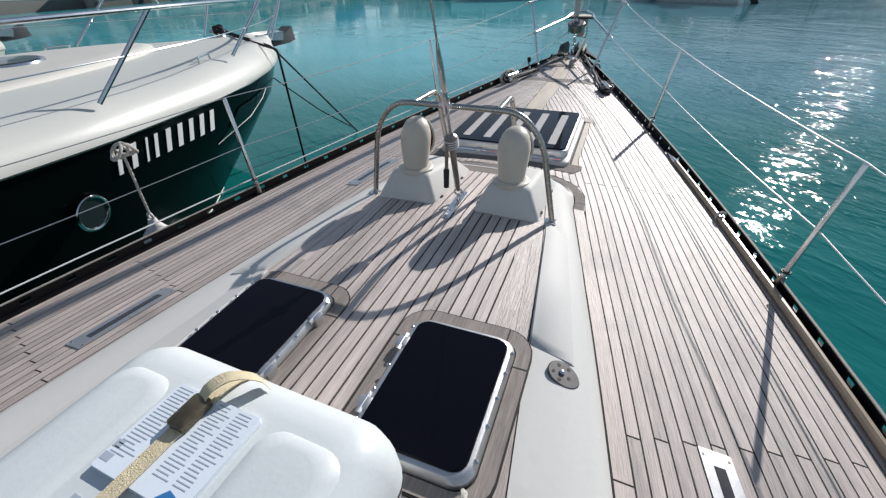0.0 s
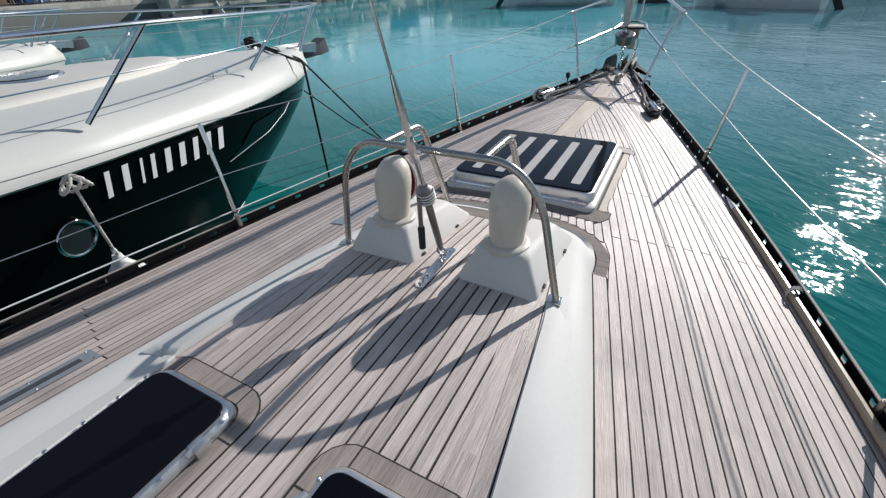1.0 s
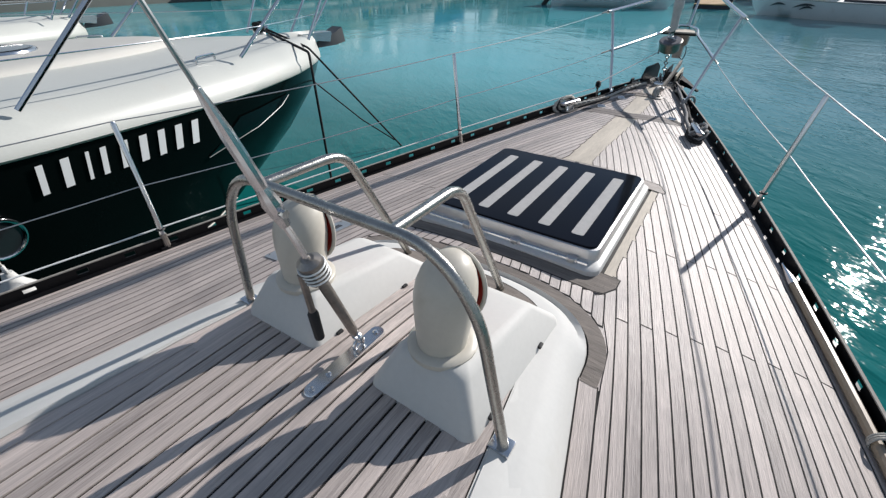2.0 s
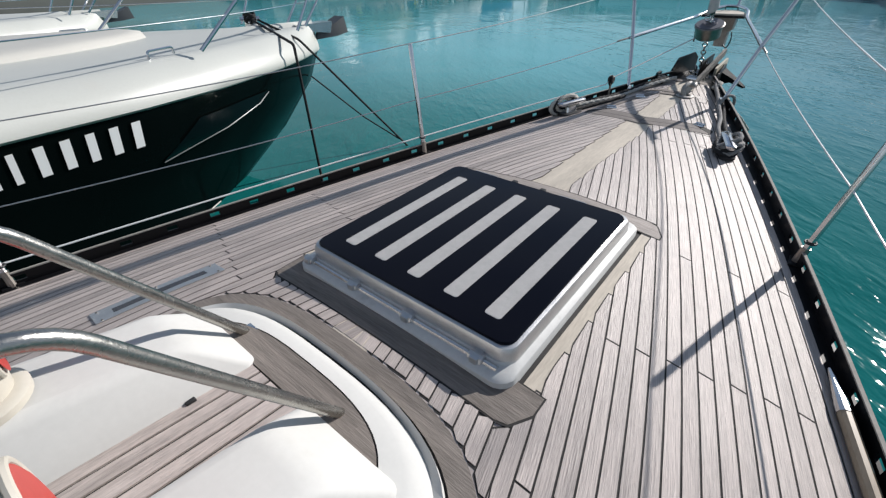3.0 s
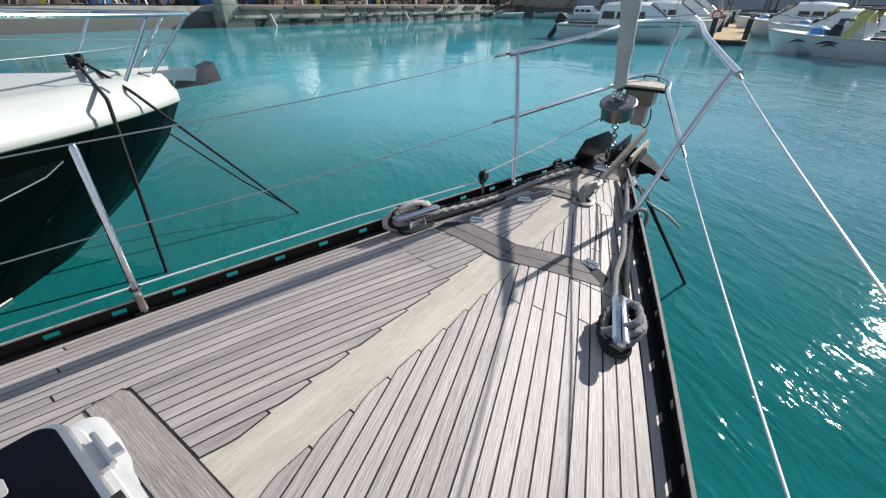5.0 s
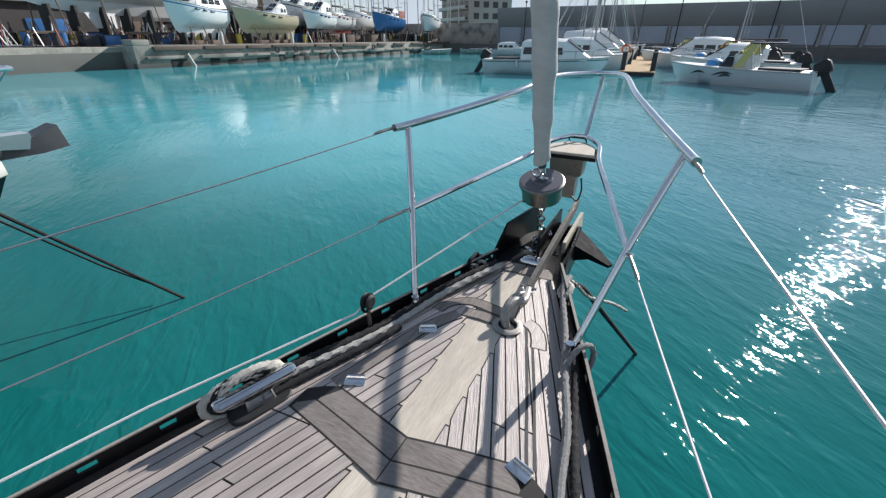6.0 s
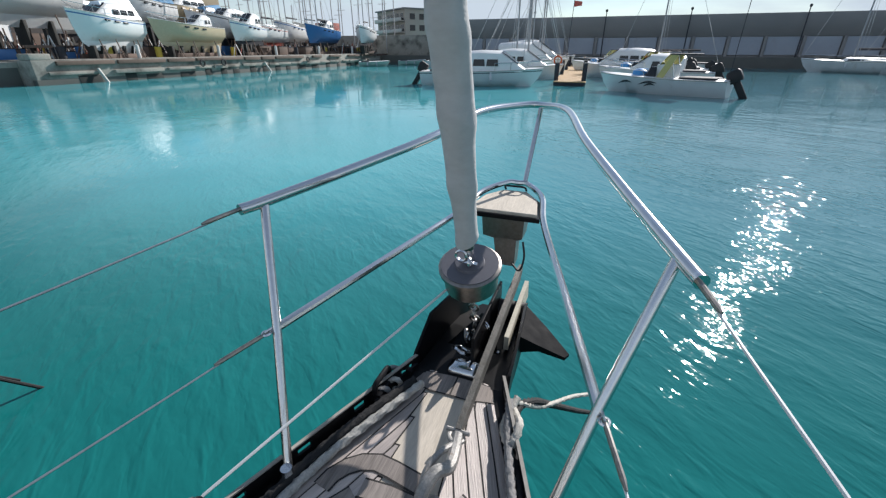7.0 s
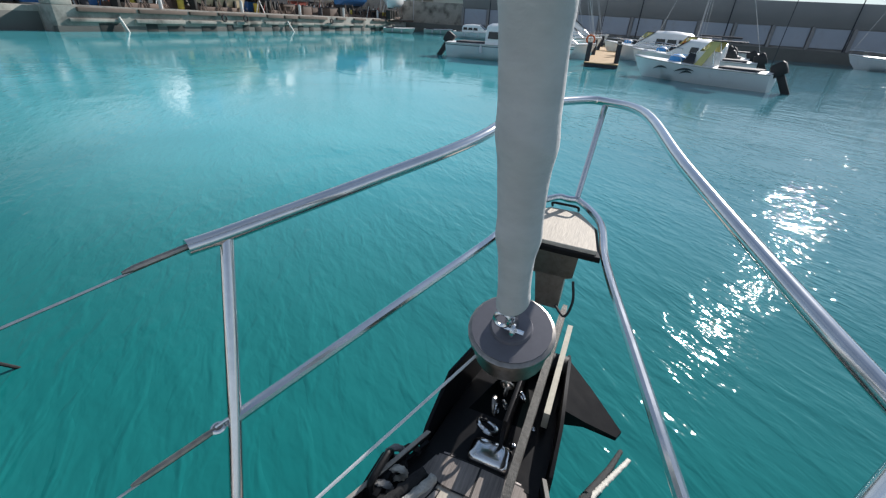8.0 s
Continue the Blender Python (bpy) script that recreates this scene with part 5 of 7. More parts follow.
def liferaft():
    r = thing("liferaft_canister", (-0.10, 1.35, roof_z(1.4)), "white moulded liferaft canister strapped on the coachroof", "liferaft")
    m = pose(0.025, 1.425, roof_z(1.4) + 0.012, 0, 0, -2) @ Matrix.Diagonal((1, 1, 0.95, 1))
    hx, hy = 0.362, 0.37

    def ring(k, z, rad):
        return [(x, y, z) for x, y in rrect(-hx + k, -hy + k, hx - k, hy - k, rad, 7)]

    lower = loft([ring(0.05, 0.0, 0.06), ring(0.02, 0.02, 0.08), ring(0.0, 0.10, 0.09), ring(-0.004, 0.135, 0.09)])
    part("lower_shell", moved(lower, m), RAFT, r)
    part("band", moved(loft([ring(-0.002, 0.133, 0.09), ring(-0.004, 0.135, 0.09), ring(-0.004, 0.150, 0.09), ring(-0.002, 0.152, 0.09)]), m), BLACK, r, "dark joint band")
    part("upper_shell", moved(loft([ring(-0.004, 0.150, 0.09), ring(0.0, 0.20, 0.09), ring(0.012, 0.25, 0.085), ring(0.035, 0.28, 0.075), ring(0.065, 0.297, 0.06), ring(0.10, 0.303, 0.05), ring(0.2, 0.306, 0.04)]), m), RAFT, r, "rounded white upper shell", 60)
    # raised panels moulded into the lid
    for x0, x1 in ((-0.30, -0.13), (0.11, 0.30)):
        part("raised_panel", moved(loft([[(x, y, z) for x, y in rrect(x0 + k, -0.30 + k, x1 - k, 0.26 - k, 0.05)] for k, z in ((0, 0.296), (0.014, 0.3125), (0.035, 0.3155))]), m), RAFT, r, "", 60)
    lab = part("label", moved(slab(rrect(-0.12, 0.06, 0.10, 0.25, 0.006), 0.306, 0.3182, 0.0005), m), PAPER, r, "pale printed label")
    random.seed(4)
    for k in range(20):
        y = 0.242 - 0.0078 * k
        for x0, x1 in ((-0.112, -0.058), (0.0, 0.045), (0.05, 0.093)):
            w = (x1 - x0) * random.uniform(0.6, 1.0)
            part("print_bar", moved(slab([(x0, y - 0.0012), (x0 + w, y - 0.0012), (x0 + w, y + 0.0009), (x0, y + 0.0009)], 0.3182, 0.3188, 0.0001), m), INK, lab)
    for x0, y0, x1, y1 in ((-0.118, 0.10, -0.10, 0.115), (-0.118, 0.075, -0.095, 0.09)):
        part("print_bar", moved(slab([(x0, y0), (x1, y0), (x1, y1), (x0, y1)], 0.3182, 0.3188, 0.0001), m), INK, lab)
    part("emblem", moved(slab([(0.04, 0.066), (0.085, 0.066), (0.075, 0.08), (0.055, 0.085)], 0.3182, 0.3189, 0.0001), m), INKB, lab, "small blue printed emblem")
    for x0, y0, x1, y1 in ((-0.10, -0.02, -0.085, 0.02), (-0.08, -0.02, -0.066, 0.005), (0.01, -0.03, 0.02, 0.02), (0.03, -0.01, 0.07, 0.0), (0.035, -0.035, 0.05, -0.015)):
        part("print_bar", moved(slab([(x0, y0), (x1, y0), (x1, y1), (x0, y1)], 0.305, 0.3092, 0.0001), m), INK, r)
    # moulded bars on the lid
    for k, x in enumerate((0.12, 0.17, 0.22, 0.27)):
        part("moulded_bar", moved(slab(rrect(x, -0.27, x + 0.022, -0.16, 0.006), 0.313, 0.3195, 0.003), m), RAFT, r)
    # webbing strap over the lid with its buckle
    path = [(-0.03, -0.43, 0.02), (-0.03, -0.395, 0.16), (-0.03, -0.36, 0.27), (-0.03, -0.29, 0.318), (-0.03, -0.10, 0.324), (-0.03, 0.16, 0.324), (-0.03, 0.29, 0.315), (-0.03, 0.36, 0.25), (-0.03, 0.39, 0.15), (-0.03, 0.42, 0.0)]
    P = smooth_path(path, 5)
    V, F = [], []
    for p in P:
        V += [tuple(p + Vector((-0.016, 0, 0))), tuple(p + Vector((0.016, 0, 0))), tuple(p + Vector((0.016, 0, -0.003))), tuple(p + Vector((-0.016, 0, -0.003)))]
    for i in range(len(P) - 1):
        for k in range(4):
            F.append((i * 4 + k, i * 4 + (k + 1) % 4, i * 4 + 4 + (k + 1) % 4, i * 4 + 4 + k))
    st = part("strap", moved((V, F), m), WEB, r, "cream webbing strap")
    part("buckle", moved(loft([[(x, y, z) for x, y in rrect(-0.052 + k, 0.165 + k, -0.008 - k, 0.238 - k, 0.008)] for k, z in ((0, 0.322), (0, 0.338), (0.006, 0.343))]), m), mat("bronze_buckle", (0.16, 0.13, 0.085), 0.35, 0.8, var=0.25, scale=30), st, "dull bronze buckle")
    loop = smooth_path([(-0.03, 0.225, 0.336), (-0.022, 0.25, 0.356), (0.0, 0.285, 0.36), (0.03, 0.315, 0.335), (0.04, 0.325, 0.30)], 5)
    V, F = [], []
    for p in loop:
        V += [tuple(p + Vector((-0.014, 0.006, 0))), tuple(p + Vector((0.014, -0.006, 0))), tuple(p + Vector((0.014, -0.006, -0.003))), tuple(p + Vector((-0.014, 0.006, -0.003)))]
    for i in range(len(loop) - 1):
        for k in range(4):
            F.append((i * 4 + k, i * 4 + (k + 1) % 4, i * 4 + 4 + (k + 1) % 4, i * 4 + 4 + k))
    part("strap_tail", moved((V, F), m), WEB, st, "loose curled strap end")


liferaft()


def skylight_line():
    z = 0.25
    l = thing("tied_cord", (0.525, 1.72, z), "pale cord knotted round the skylight frame", "cord")
    part("cord", laid_rope(smooth_path([(0.50, 1.60, 0.235), (0.53, 1.68, 0.26), (0.52, 1.76, 0.27), (0.505, 1.80, 0.255)], 5), 0.008), ROPE_W, l)
    for k in range(3):
        part("turn", tube(pts_circle((0.525, 1.73 + 0.014 * k, 0.262), 0.018, (0.3, 1, 0.2), 14), 0.007, 7, True), ROPE_W, l)


skylight_line()


def boathook():
    y0, y1 = 0.2, 4.62
    pts = []
    for i in range(15):
        y = y0 + (y1 - y0) * i / 14
        pts.append((hb(y) - 0.022, y, sheer(y) + 0.026))
    b = thing("boathook", (hb(2.4) - 0.022, 2.4, sheer(2.4)), "long tan varnished boathook lashed along the toe rail", "boathook")
    part("pole", tube(pts, 0.0175, 10), BRASS, b)
    e = Vector(pts[-1])
    d = (e - Vector(pts[-2])).normalized()
    part("tip", tube([e, e + d * 0.03, e + d * 0.10, e + d * 0.16], [0.019, 0.018, 0.011, 0.004], 10), STEEL, b, "pointed metal tip")
    for y in (3.89, 2.4):
        c = (hb(y) - 0.012, y, sheer(y) + 0.03)
        for k in range(3):
            part("lashing", tube([Vector(p) + Vector((0, 0.009 * k, 0)) for p in pts_circle(c, 0.032, (-0.3, 1, 0), 14)], 0.004, 6, True), ROPE_W, b, "pale cord lashing")


boathook()


# ---------------------------------------------------------------- bow cleats and warps
def cleat(x, y, rot):
    z = deck_z(x, y)
    m = pose(x, y, z, 0, 0, rot)
    c = thing("mooring_cleat", (x, y, z), "polished mooring cleat on a dark pad", "cleat", "bow cleats")
    part("pad", moved(slab(rrect(-0.05, -0.10, 0.05, 0.10, 0.045), 0.0, 0.016), m), BLACK, c)
    part("foot", moved(loft([[(x2, y2, z2) for x2, y2 in rrect(-0.02 + k, -0.05 + k, 0.02 - k, 0.05 - k, 0.012)] for k, z2 in ((0, 0.014), (0.006, 0.05), (0.0, 0.062))]), m), STEEL, c)
    part("horn", moved(loft([[(x2, y2, z2 + 0.010 * abs(y2) / 0.13) for x2, y2 in rrect(-0.026 + k, -0.13 + k, 0.026 - k, 0.13 - k, 0.02)] for k, z2 in ((0.006, 0.058), (0, 0.068), (0, 0.078), (0.008, 0.085))]), m), STEEL, c, "bright flat horn")
    return z


def bow_warps():
    zr = cleat(0.535, 6.19, 17)
    zl = cleat(-0.50, 6.40, -17)
    r = thing("mooring_warp", (0.52, 6.3, zr), "grey braided warp wound on the bow cleat", "rope", "bow mooring warps")
    for k in range(4):
        c = Vector((0.535 + 0.008 * (k % 2), 6.20 + 0.008 * k, zr + 0.028 + 0.012 * k))
        loop = [c + Vector((0.058 * math.cos(a) * (1 + 0.1 * math.sin(k + 3 * a)), 0.100 * math.sin(a), 0.012 * math.sin(2 * a + k))) for a in [2 * math.pi * i / 22 for i in range(23)]]
        part("turn", laid_rope(loop, 0.012), (ROPE_K, ROPE_G, ROPE_K, ROPE_G)[k], r)
    part("turn", laid_rope(smooth_path([(0.50, 6.30, zr + 0.04), (0.56, 6.27, zr + 0.10), (0.585, 6.18, zr + 0.10), (0.50, 6.12, zr + 0.06)], 6), 0.012), ROPE_G, r)
    part("lead", laid_rope(smooth_path([(0.49, 6.31, zr + 0.03), (0.43, 6.52, zr + 0.035), (0.40, 6.72, zr + 0.04), (0.345, 6.92, zr + 0.06), (0.29, 7.15, zr + 0.07), (0.23, 7.36, 0.15), (0.20, 7.52, 0.16)], 6), 0.0125), ROPE_G, r, "grey rope lead to the bow")
    part("lead", laid_rope(rounded_path([(0.53, 6.33, zr + 0.02), (0.475, 6.5, zr + 0.03), (0.415, 6.75, zr + 0.03), (0.37, 6.98, zr + 0.045), (0.312, 7.16, zr + 0.065), (0.238, 7.40, 0.125), (0.218, 7.54, 0.125), (0.265, 7.66, 0.05), (0.45, 8.36, -0.62), (0.636, 9.12, WATER_Z - 0.03)], 0.10, 4), 0.013), ROPE_K, r, "dark rope lead over the side")
    part("loop", laid_rope([Vector((0.375, 7.02, 0.12)) + Vector((0.035 * math.cos(a), 0.02 * math.sin(a) + 0.05 * math.cos(a), 0.06 * math.sin(a))) for a in [2 * math.pi * i / 24 for i in range(25)]], 0.010), ROPE_G, r)
    part("loop", laid_rope(smooth_path([(0.22, 7.5, 0.14), (0.25, 7.42, 0.17), (0.235, 7.36, 0.15), (0.20, 7.44, 0.13), (0.22, 7.55, 0.15)], 6), 0.012), ROPE_W, r)
    part("lead", laid_rope(smooth_path([(0.21, 7.53, 0.15), (0.25, 7.60, 0.08), (0.30, 7.76, -0.06), (0.40, 8.02, -0.22), (0.48, 8.24, -0.38)], 6), 0.009), ROPE_W, r, "pale frayed rope end at the bow")
    l = thing("mooring_warp", (-0.45, 6.6, zl), "thick white three-strand warp along the deck edge", "rope", "bow mooring warps")
    run = []
    for i in range(12):
        y = 6.42 + 1.08 * i / 11
        x = -(hb(y) - 0.075 + 0.012 * math.sin(9 * y))
        run.append((x, y, deck_z(x, y) + 0.022 + 0.010 * math.sin(7 * y)))
    part("lead", laid_rope(smooth_path(run, 3), 0.0125, 0.06), mat("weathered_white_rope", (0.40, 0.39, 0.36), 0.9, var=0.45, scale=45, bump=1.0, bscale=160), l, "thick white laid rope")
    run2 = [(x - 0.028, y, z + 0.004) for x, y, z in run]
    part("chafe_rope", laid_rope(smooth_path(run2, 3), 0.015, 0.03), ROPE_K, l, "black rope beside it")
    run3 = [(x + 0.036, y, deck_z(x + 0.036, y) + 0.014) for x, y, z in run[:6]]
    part("chafe_rope", laid_rope(smooth_path(run3, 3), 0.013, 0.03), ROPE_K, l, "black rope beside it")
    for k in range(3):
        c = Vector((-0.555 + 0.01 * k, 6.37 + 0.02 * k, zl + 0.05))
        part("loop", laid_rope([c + Vector((0.035 * math.cos(a), 0.10 * math.cos(a), 0.055 * math.sin(a) + 0.006 * k)) for a in [2 * math.pi * i / 22 for i in range(23)]], 0.014), (ROPE_W, ROPE_K, ROPE_W)[k], l)
    for k in range(7):
        c = Vector((-0.195 - 0.015 * (k % 3), 7.40 + 0.026 * k, 0.125 + 0.012 * (k % 2)))
        part("lashing", laid_rope([c + Vector((0.020 * math.cos(a), 0.010 * math.cos(a), 0.022 * math.sin(a))) for a in [2 * math.pi * i / 14 for i in range(15)]], 0.009), (ROPE_K, ROPE_G, ROPE_K, ROPE_W)[k % 4], l)


bow_warps()


def fairlead():
    c = Vector((-0.225, 7.45, sheer(7.45) + 0.02))
    f = thing("fairlead", c, "black roller fairlead at the bow rail", "fairlead")
    part("body", block(c.x - 0.03, c.y - 0.06, c.z - 0.02, c.x + 0.025, c.y + 0.06, c.z + 0.03, 0.012), BLACKRAIL, f)
    part("horn", tube(rounded_path([(c.x, c.y - 0.05, c.z + 0.02), (c.x, c.y - 0.05, c.z + 0.06), (c.x, c.y + 0.05, c.z + 0.06), (c.x, c.y + 0.05, c.z + 0.02)], 0.03), 0.010, 10), BLACKRAIL, f)


fairlead()


def furling_line():
    b = thing("turning_block", (-0.405, 6.86, sheer(6.86) + 0.05), "black turning block standing on the toe rail", "block")
    part("stand", tube([(-0.405, 6.86, sheer(6.86) + 0.04), (-0.405, 6.86, 0.20)], 0.008, 8), DULL, b)
    part("sheave", tube([(-0.425, 6.86, 0.225), (-0.418, 6.86, 0.225), (-0.405, 6.86, 0.225), (-0.392, 6.86, 0.225), (-0.385, 6.86, 0.225)], [0.022, 0.031, 0.025, 0.031, 0.022], 18), BLACK, b)
    part("strap", tube(pts_circle((-0.405, 6.86, 0.218), 0.035, (1, 0, 0), 20), 0.006, 8, True), BLACKRAIL, b)
    l = thing("furling_line", (-0.41, 6.86, 0.23), "thin white furling line led aft outside the rail", "line")
    pts = [(-0.075, 7.68, 0.43), (-0.405, 6.90, 0.235), (-0.42, 6.80, 0.20)]
    for y in (6.2, 5.33, 4.3, 3.33, 2.3, 1.25, 0.0, -1.5):
        pts.append((-(hb(y) + 0.055), y, sheer(y) + 0.095))
    part("line", tube(pts, 0.0042, 6), WIRE, l)


furling_line()


def fender():
    top = Vector((-1.86, 2.78, -0.03))
    f = thing("fender", (-1.86, 2.78, -0.65), "white inflatable fender hung outside the rail", "fender")
    part("body", lathe([(0.022, 0.0), (0.03, -0.03), (0.055, -0.07), (0.105, -0.13), (0.125, -0.2), (0.125, -0.52), (0.1, -0.60), (0.04, -0.66)], top, 20), GEL, f)
    part("eye", tube(pts_circle(top + Vector((0, 0, 0.015)), 0.02, (0, 1, 0), 14), 0.008, 8, True), GEL, f)
    part("lanyard", laid_rope([top + Vector((0, 0, 0.03)), (-1.80, 2.75, 0.20), (-1.755, 2.73, 0.42)], 0.007), ROPE_W, f, "white lanyard")
    for k in range(4):
        part("knot", laid_rope([Vector((-1.75, 2.70 + 0.022 * k, 0.44)) + Vector((0.03 * math.cos(a), 0.03 * math.sin(a + k), 0.035 * math.sin(a))) for a in [2 * math.pi * i / 16 for i in range(17)]], 0.008), ROPE_W, f, "white knot on the lifeline")


fender()


# ---------------------------------------------------------------- motor yacht alongside
def motor_yacht(ax, dy, hull_mat, near):
    def P(x, y, z):
        return (ax + x, y + dy, z)

    def halfb(y):
        return float(np.interp(y, [-6, -3, 1, 3.2, 4.43, 5.2, 6.0, 6.6, 7.0, 7.2], [2.25, 2.32, 2.22, 1.95, 1.64, 1.36, 0.95, 0.55, 0.22, 0.03]))

    def edge(y):
        return 0.22 - 0.045 * (y - 3.2)

    def wline(y):
        return float(np.interp(y - 1.45 * smoothstep(4.5, 7.2, y), [-6, 0, 3.2, 4.0, 4.7, 5.2, 5.6, 5.75], [1.95, 1.85, 1.42, 1.1, 0.75, 0.41, 0.1, 0.0]))

    ys = [-6 + 13.2 * (i / 48) ** 0.8 for i in range(49)]
    nm = "motor_yacht"
    b = thing(nm, P(0, 2, WATER_Z), "white and dark green motor yacht moored alongside" if near else "white motor yacht moored beyond the green one", "motor yacht")
    rings = []
    for y in ys:
        h, z = halfb(y), edge(y)
        wl = wline(y)
        rk = 1.45 * smoothstep(4.5, 7.2, y)
        rings.append([P(-h, y, z), P(-h * 0.93 - 0.02, y - rk * 0.15, z - 0.35), P(-(wl * 0.6 + h * 0.36), y - rk * 0.5, z - 0.85), P(-wl, y - rk, WATER_Z), P(-wl * 0.7, y - rk * 1.1, WATER_Z - 0.4),
                      P(wl * 0.7, y - rk * 1.1, WATER_Z - 0.4), P(wl, y - rk, WATER_Z), P(wl * 0.6 + h * 0.36, y - rk * 0.5, z - 0.85), P(h * 0.93 + 0.02, y - rk * 0.15, z - 0.35), P(h, y, z)])
    hull = part("hull", loft(rings), hull_mat, b, "glossy dark green hull" if near else "white hull", 50)
    # white gunwale moulding and deck
    rings = []
    for y in ys:
        h, z, zd = halfb(y), edge(y), 0.46 - 0.03 * (y - 3.3)
        k = min(1, h / 0.5)
        sec = [(h + 0.0, z - 0.012), (h + 0.035, z + 0.01), (h + 0.03, z + 0.07), (h - 0.03 * k, z + 0.16), (h - 0.16 * k, zd - 0.02), (h - 0.28 * k, zd + 0.005), (max(h - 0.45 * k, 0), zd - 0.005), (max(h - 0.9, 0) * 0.6, zd + 0.05)]
        rings.append([P(x, y, zz) for x, zz in sec] + [P(-x, y, zz) for x, zz in reversed(sec)])
    part("gunwale", loft(rings), BOATW, b, "smooth rounded white gunwale and foredeck", 60)
    # raised trunk on the foredeck
    rings = []
    for f, z in ((1.0, 0.42), (0.985, 0.505), (0.95, 0.53), (0.88, 0.545), (0.6, 0.565), (0.2, 0.575)):
        ring = []
        for k in range(40):
            w = 2 * math.pi * k / 40
            ring.append(P(1.28 * f * math.cos(w) * (1 if math.sin(w) < 0 else (1 - 0.25 * math.sin(w))), 1.2 + 4.0 * (0.2 + 0.8 * f) * math.sin(w), z))
        rings.append(ring)
    part("trunk", loft(rings), DECKW, b, "off-white raised coachroof on the foredeck", 60)
    hat = part("deck_hatch", moved(lathe([(0.27, 0.0), (0.27, 0.03), (0.25, 0.045), (0.02, 0.05)], (0, 0, 0), 24), pose(*P(0.1, 3.7, 0.54))), GLASS, b, "round smoked deck hatch")
    part("rim", [*[tube(pts_circle(P(0.1, 3.7, 0.56), 0.275, (0, 0, 1), 28), 0.02, 8, True)]][0], STEEL, hat)
    # deckhouse further aft
    rings = []
    for yv, wv, z in ((0.2, 1.6, 0.60), (-0.1, 1.55, 0.8), (-1.6, 1.35, 1.55), (-2.0, 1.25, 1.65)):
        rings.append([P(-wv, -6, z), P(-wv, yv - 0.8, z), P(-wv * 0.5, yv, z), P(wv * 0.5, yv, z), P(wv, yv - 0.8, z), P(wv, -6, z)])
    part("deckhouse", loft(rings), BOATW, b, "white deckhouse")
    part("windscreen", loft([[P(-1.46, -1.05, 0.87), P(-0.76, -0.27, 0.87), P(0.76, -0.27, 0.87), P(1.46, -1.05, 0.87)], [P(-1.33, -2.15, 1.47), P(-0.68, -1.38, 1.49), P(0.68, -1.38, 1.49), P(1.33, -2.15, 1.47)]], False, False, False), GLASS, b, "dark raked windscreen")
    # guard rail
    for s in (-1, 1):
        rail = [P(s * 2.22, -5.0, 1.05), P(s * 2.23, -1.5, 1.05), P(s * 2.17, 1.6, 1.03), P(s * 1.965, 3.85, 1.0), P(s * 1.62, 5.0, 0.96), P(s * 1.265, 5.81, 0.925), P(s * 0.75, 6.75, 0.90), P(s * 0.28, 7.4, 0.888), P(0, 7.52, 0.886)]
        part("top_rail", tube(smooth_path(rail, 5), 0.0175, 10), STEEL, b, "stainless top rail")
        mid = [P(s * 2.24, -5.0, 0.78), P(s * 2.2, -0.3, 0.76), P(s * 1.92, 3.55, 0.72), P(s * 1.29, 5.45, 0.67), P(s * 0.6, 6.72, 0.65), P(s * 0.2, 7.2, 0.64)]
        part("mid_wire", tube(smooth_path(mid, 4), 0.005, 6), STEEL, b)
        for f, t in (((1.29, 5.14, 0.43), (1.30, 5.75, 0.925)), ((1.85, 3.30, 0.45), (1.965, 3.85, 1.0)), ((2.06, 1.35, 0.50), (2.17, 1.75, 1.03)), ((2.12, -0.7, 0.55), (2.22, -0.4, 1.05)), ((0.62, 6.55, 0.38), (0.66, 6.88, 0.90)), ((0.2, 6.95, 0.36), (0.24, 7.42, 0.888))):
            part("post", tube([P(s * f[0], f[1], f[2]), P(s * t[0], t[1], t[2])], 0.0175, 8), STEEL, b)
        part("grab_loop", tube(rounded_path([P(s * 1.22, 4.75, 0.42), P(s * 1.22, 4.75, 0.475), P(s * 1.13, 4.98, 0.475), P(s * 1.13, 4.98, 0.42)], 0.03), 0.010, 8), STEEL, b)
    # bow roller with the anchor
    an = part("bow_roller", loft([[P(-0.10, 6.9, 0.30), P(0.10, 6.9, 0.30), P(0.10, 6.9, 0.37), P(-0.10, 6.9, 0.37)], [P(-0.09, 7.45, 0.22), P(0.09, 7.45, 0.22), P(0.09, 7.45, 0.36), P(-0.09, 7.45, 0.36)]]), STEEL, b, "steel bow roller")
    part("stowed_anchor", loft([[P(-0.02, 7.25, 0.24), P(0.02, 7.25, 0.24), P(0.03, 7.2, 0.16), P(-0.03, 7.2, 0.16)], [P(-0.11, 7.5, 0.34), P(0.11, 7.5, 0.34), P(0.13, 7.48, 0.18), P(-0.13, 7.48, 0.18)], [P(-0.10, 7.66, 0.40), P(0.10, 7.66, 0.40), P(0.10, 7.70, 0.20), P(-0.10, 7.70, 0.20)]]), mat("dark_grey_anchor", (0.07, 0.075, 0.08), 0.5, 0.3, var=0.2), an, "dark grey anchor")
    if not near:
        return b
    # registration shown as plain bars, following the topside
    def side_point(y, z):
        h, e = halfb(y), edge(y)
        t = min(max((e - z) / 0.35, 0), 1)
        return Vector(P(h + (h * 0.93 + 0.02 - h) * t + 0.006, y - 1.45 * smoothstep(4.5, 7.2, y) * 0.15 * t, z))

    y = 3.20
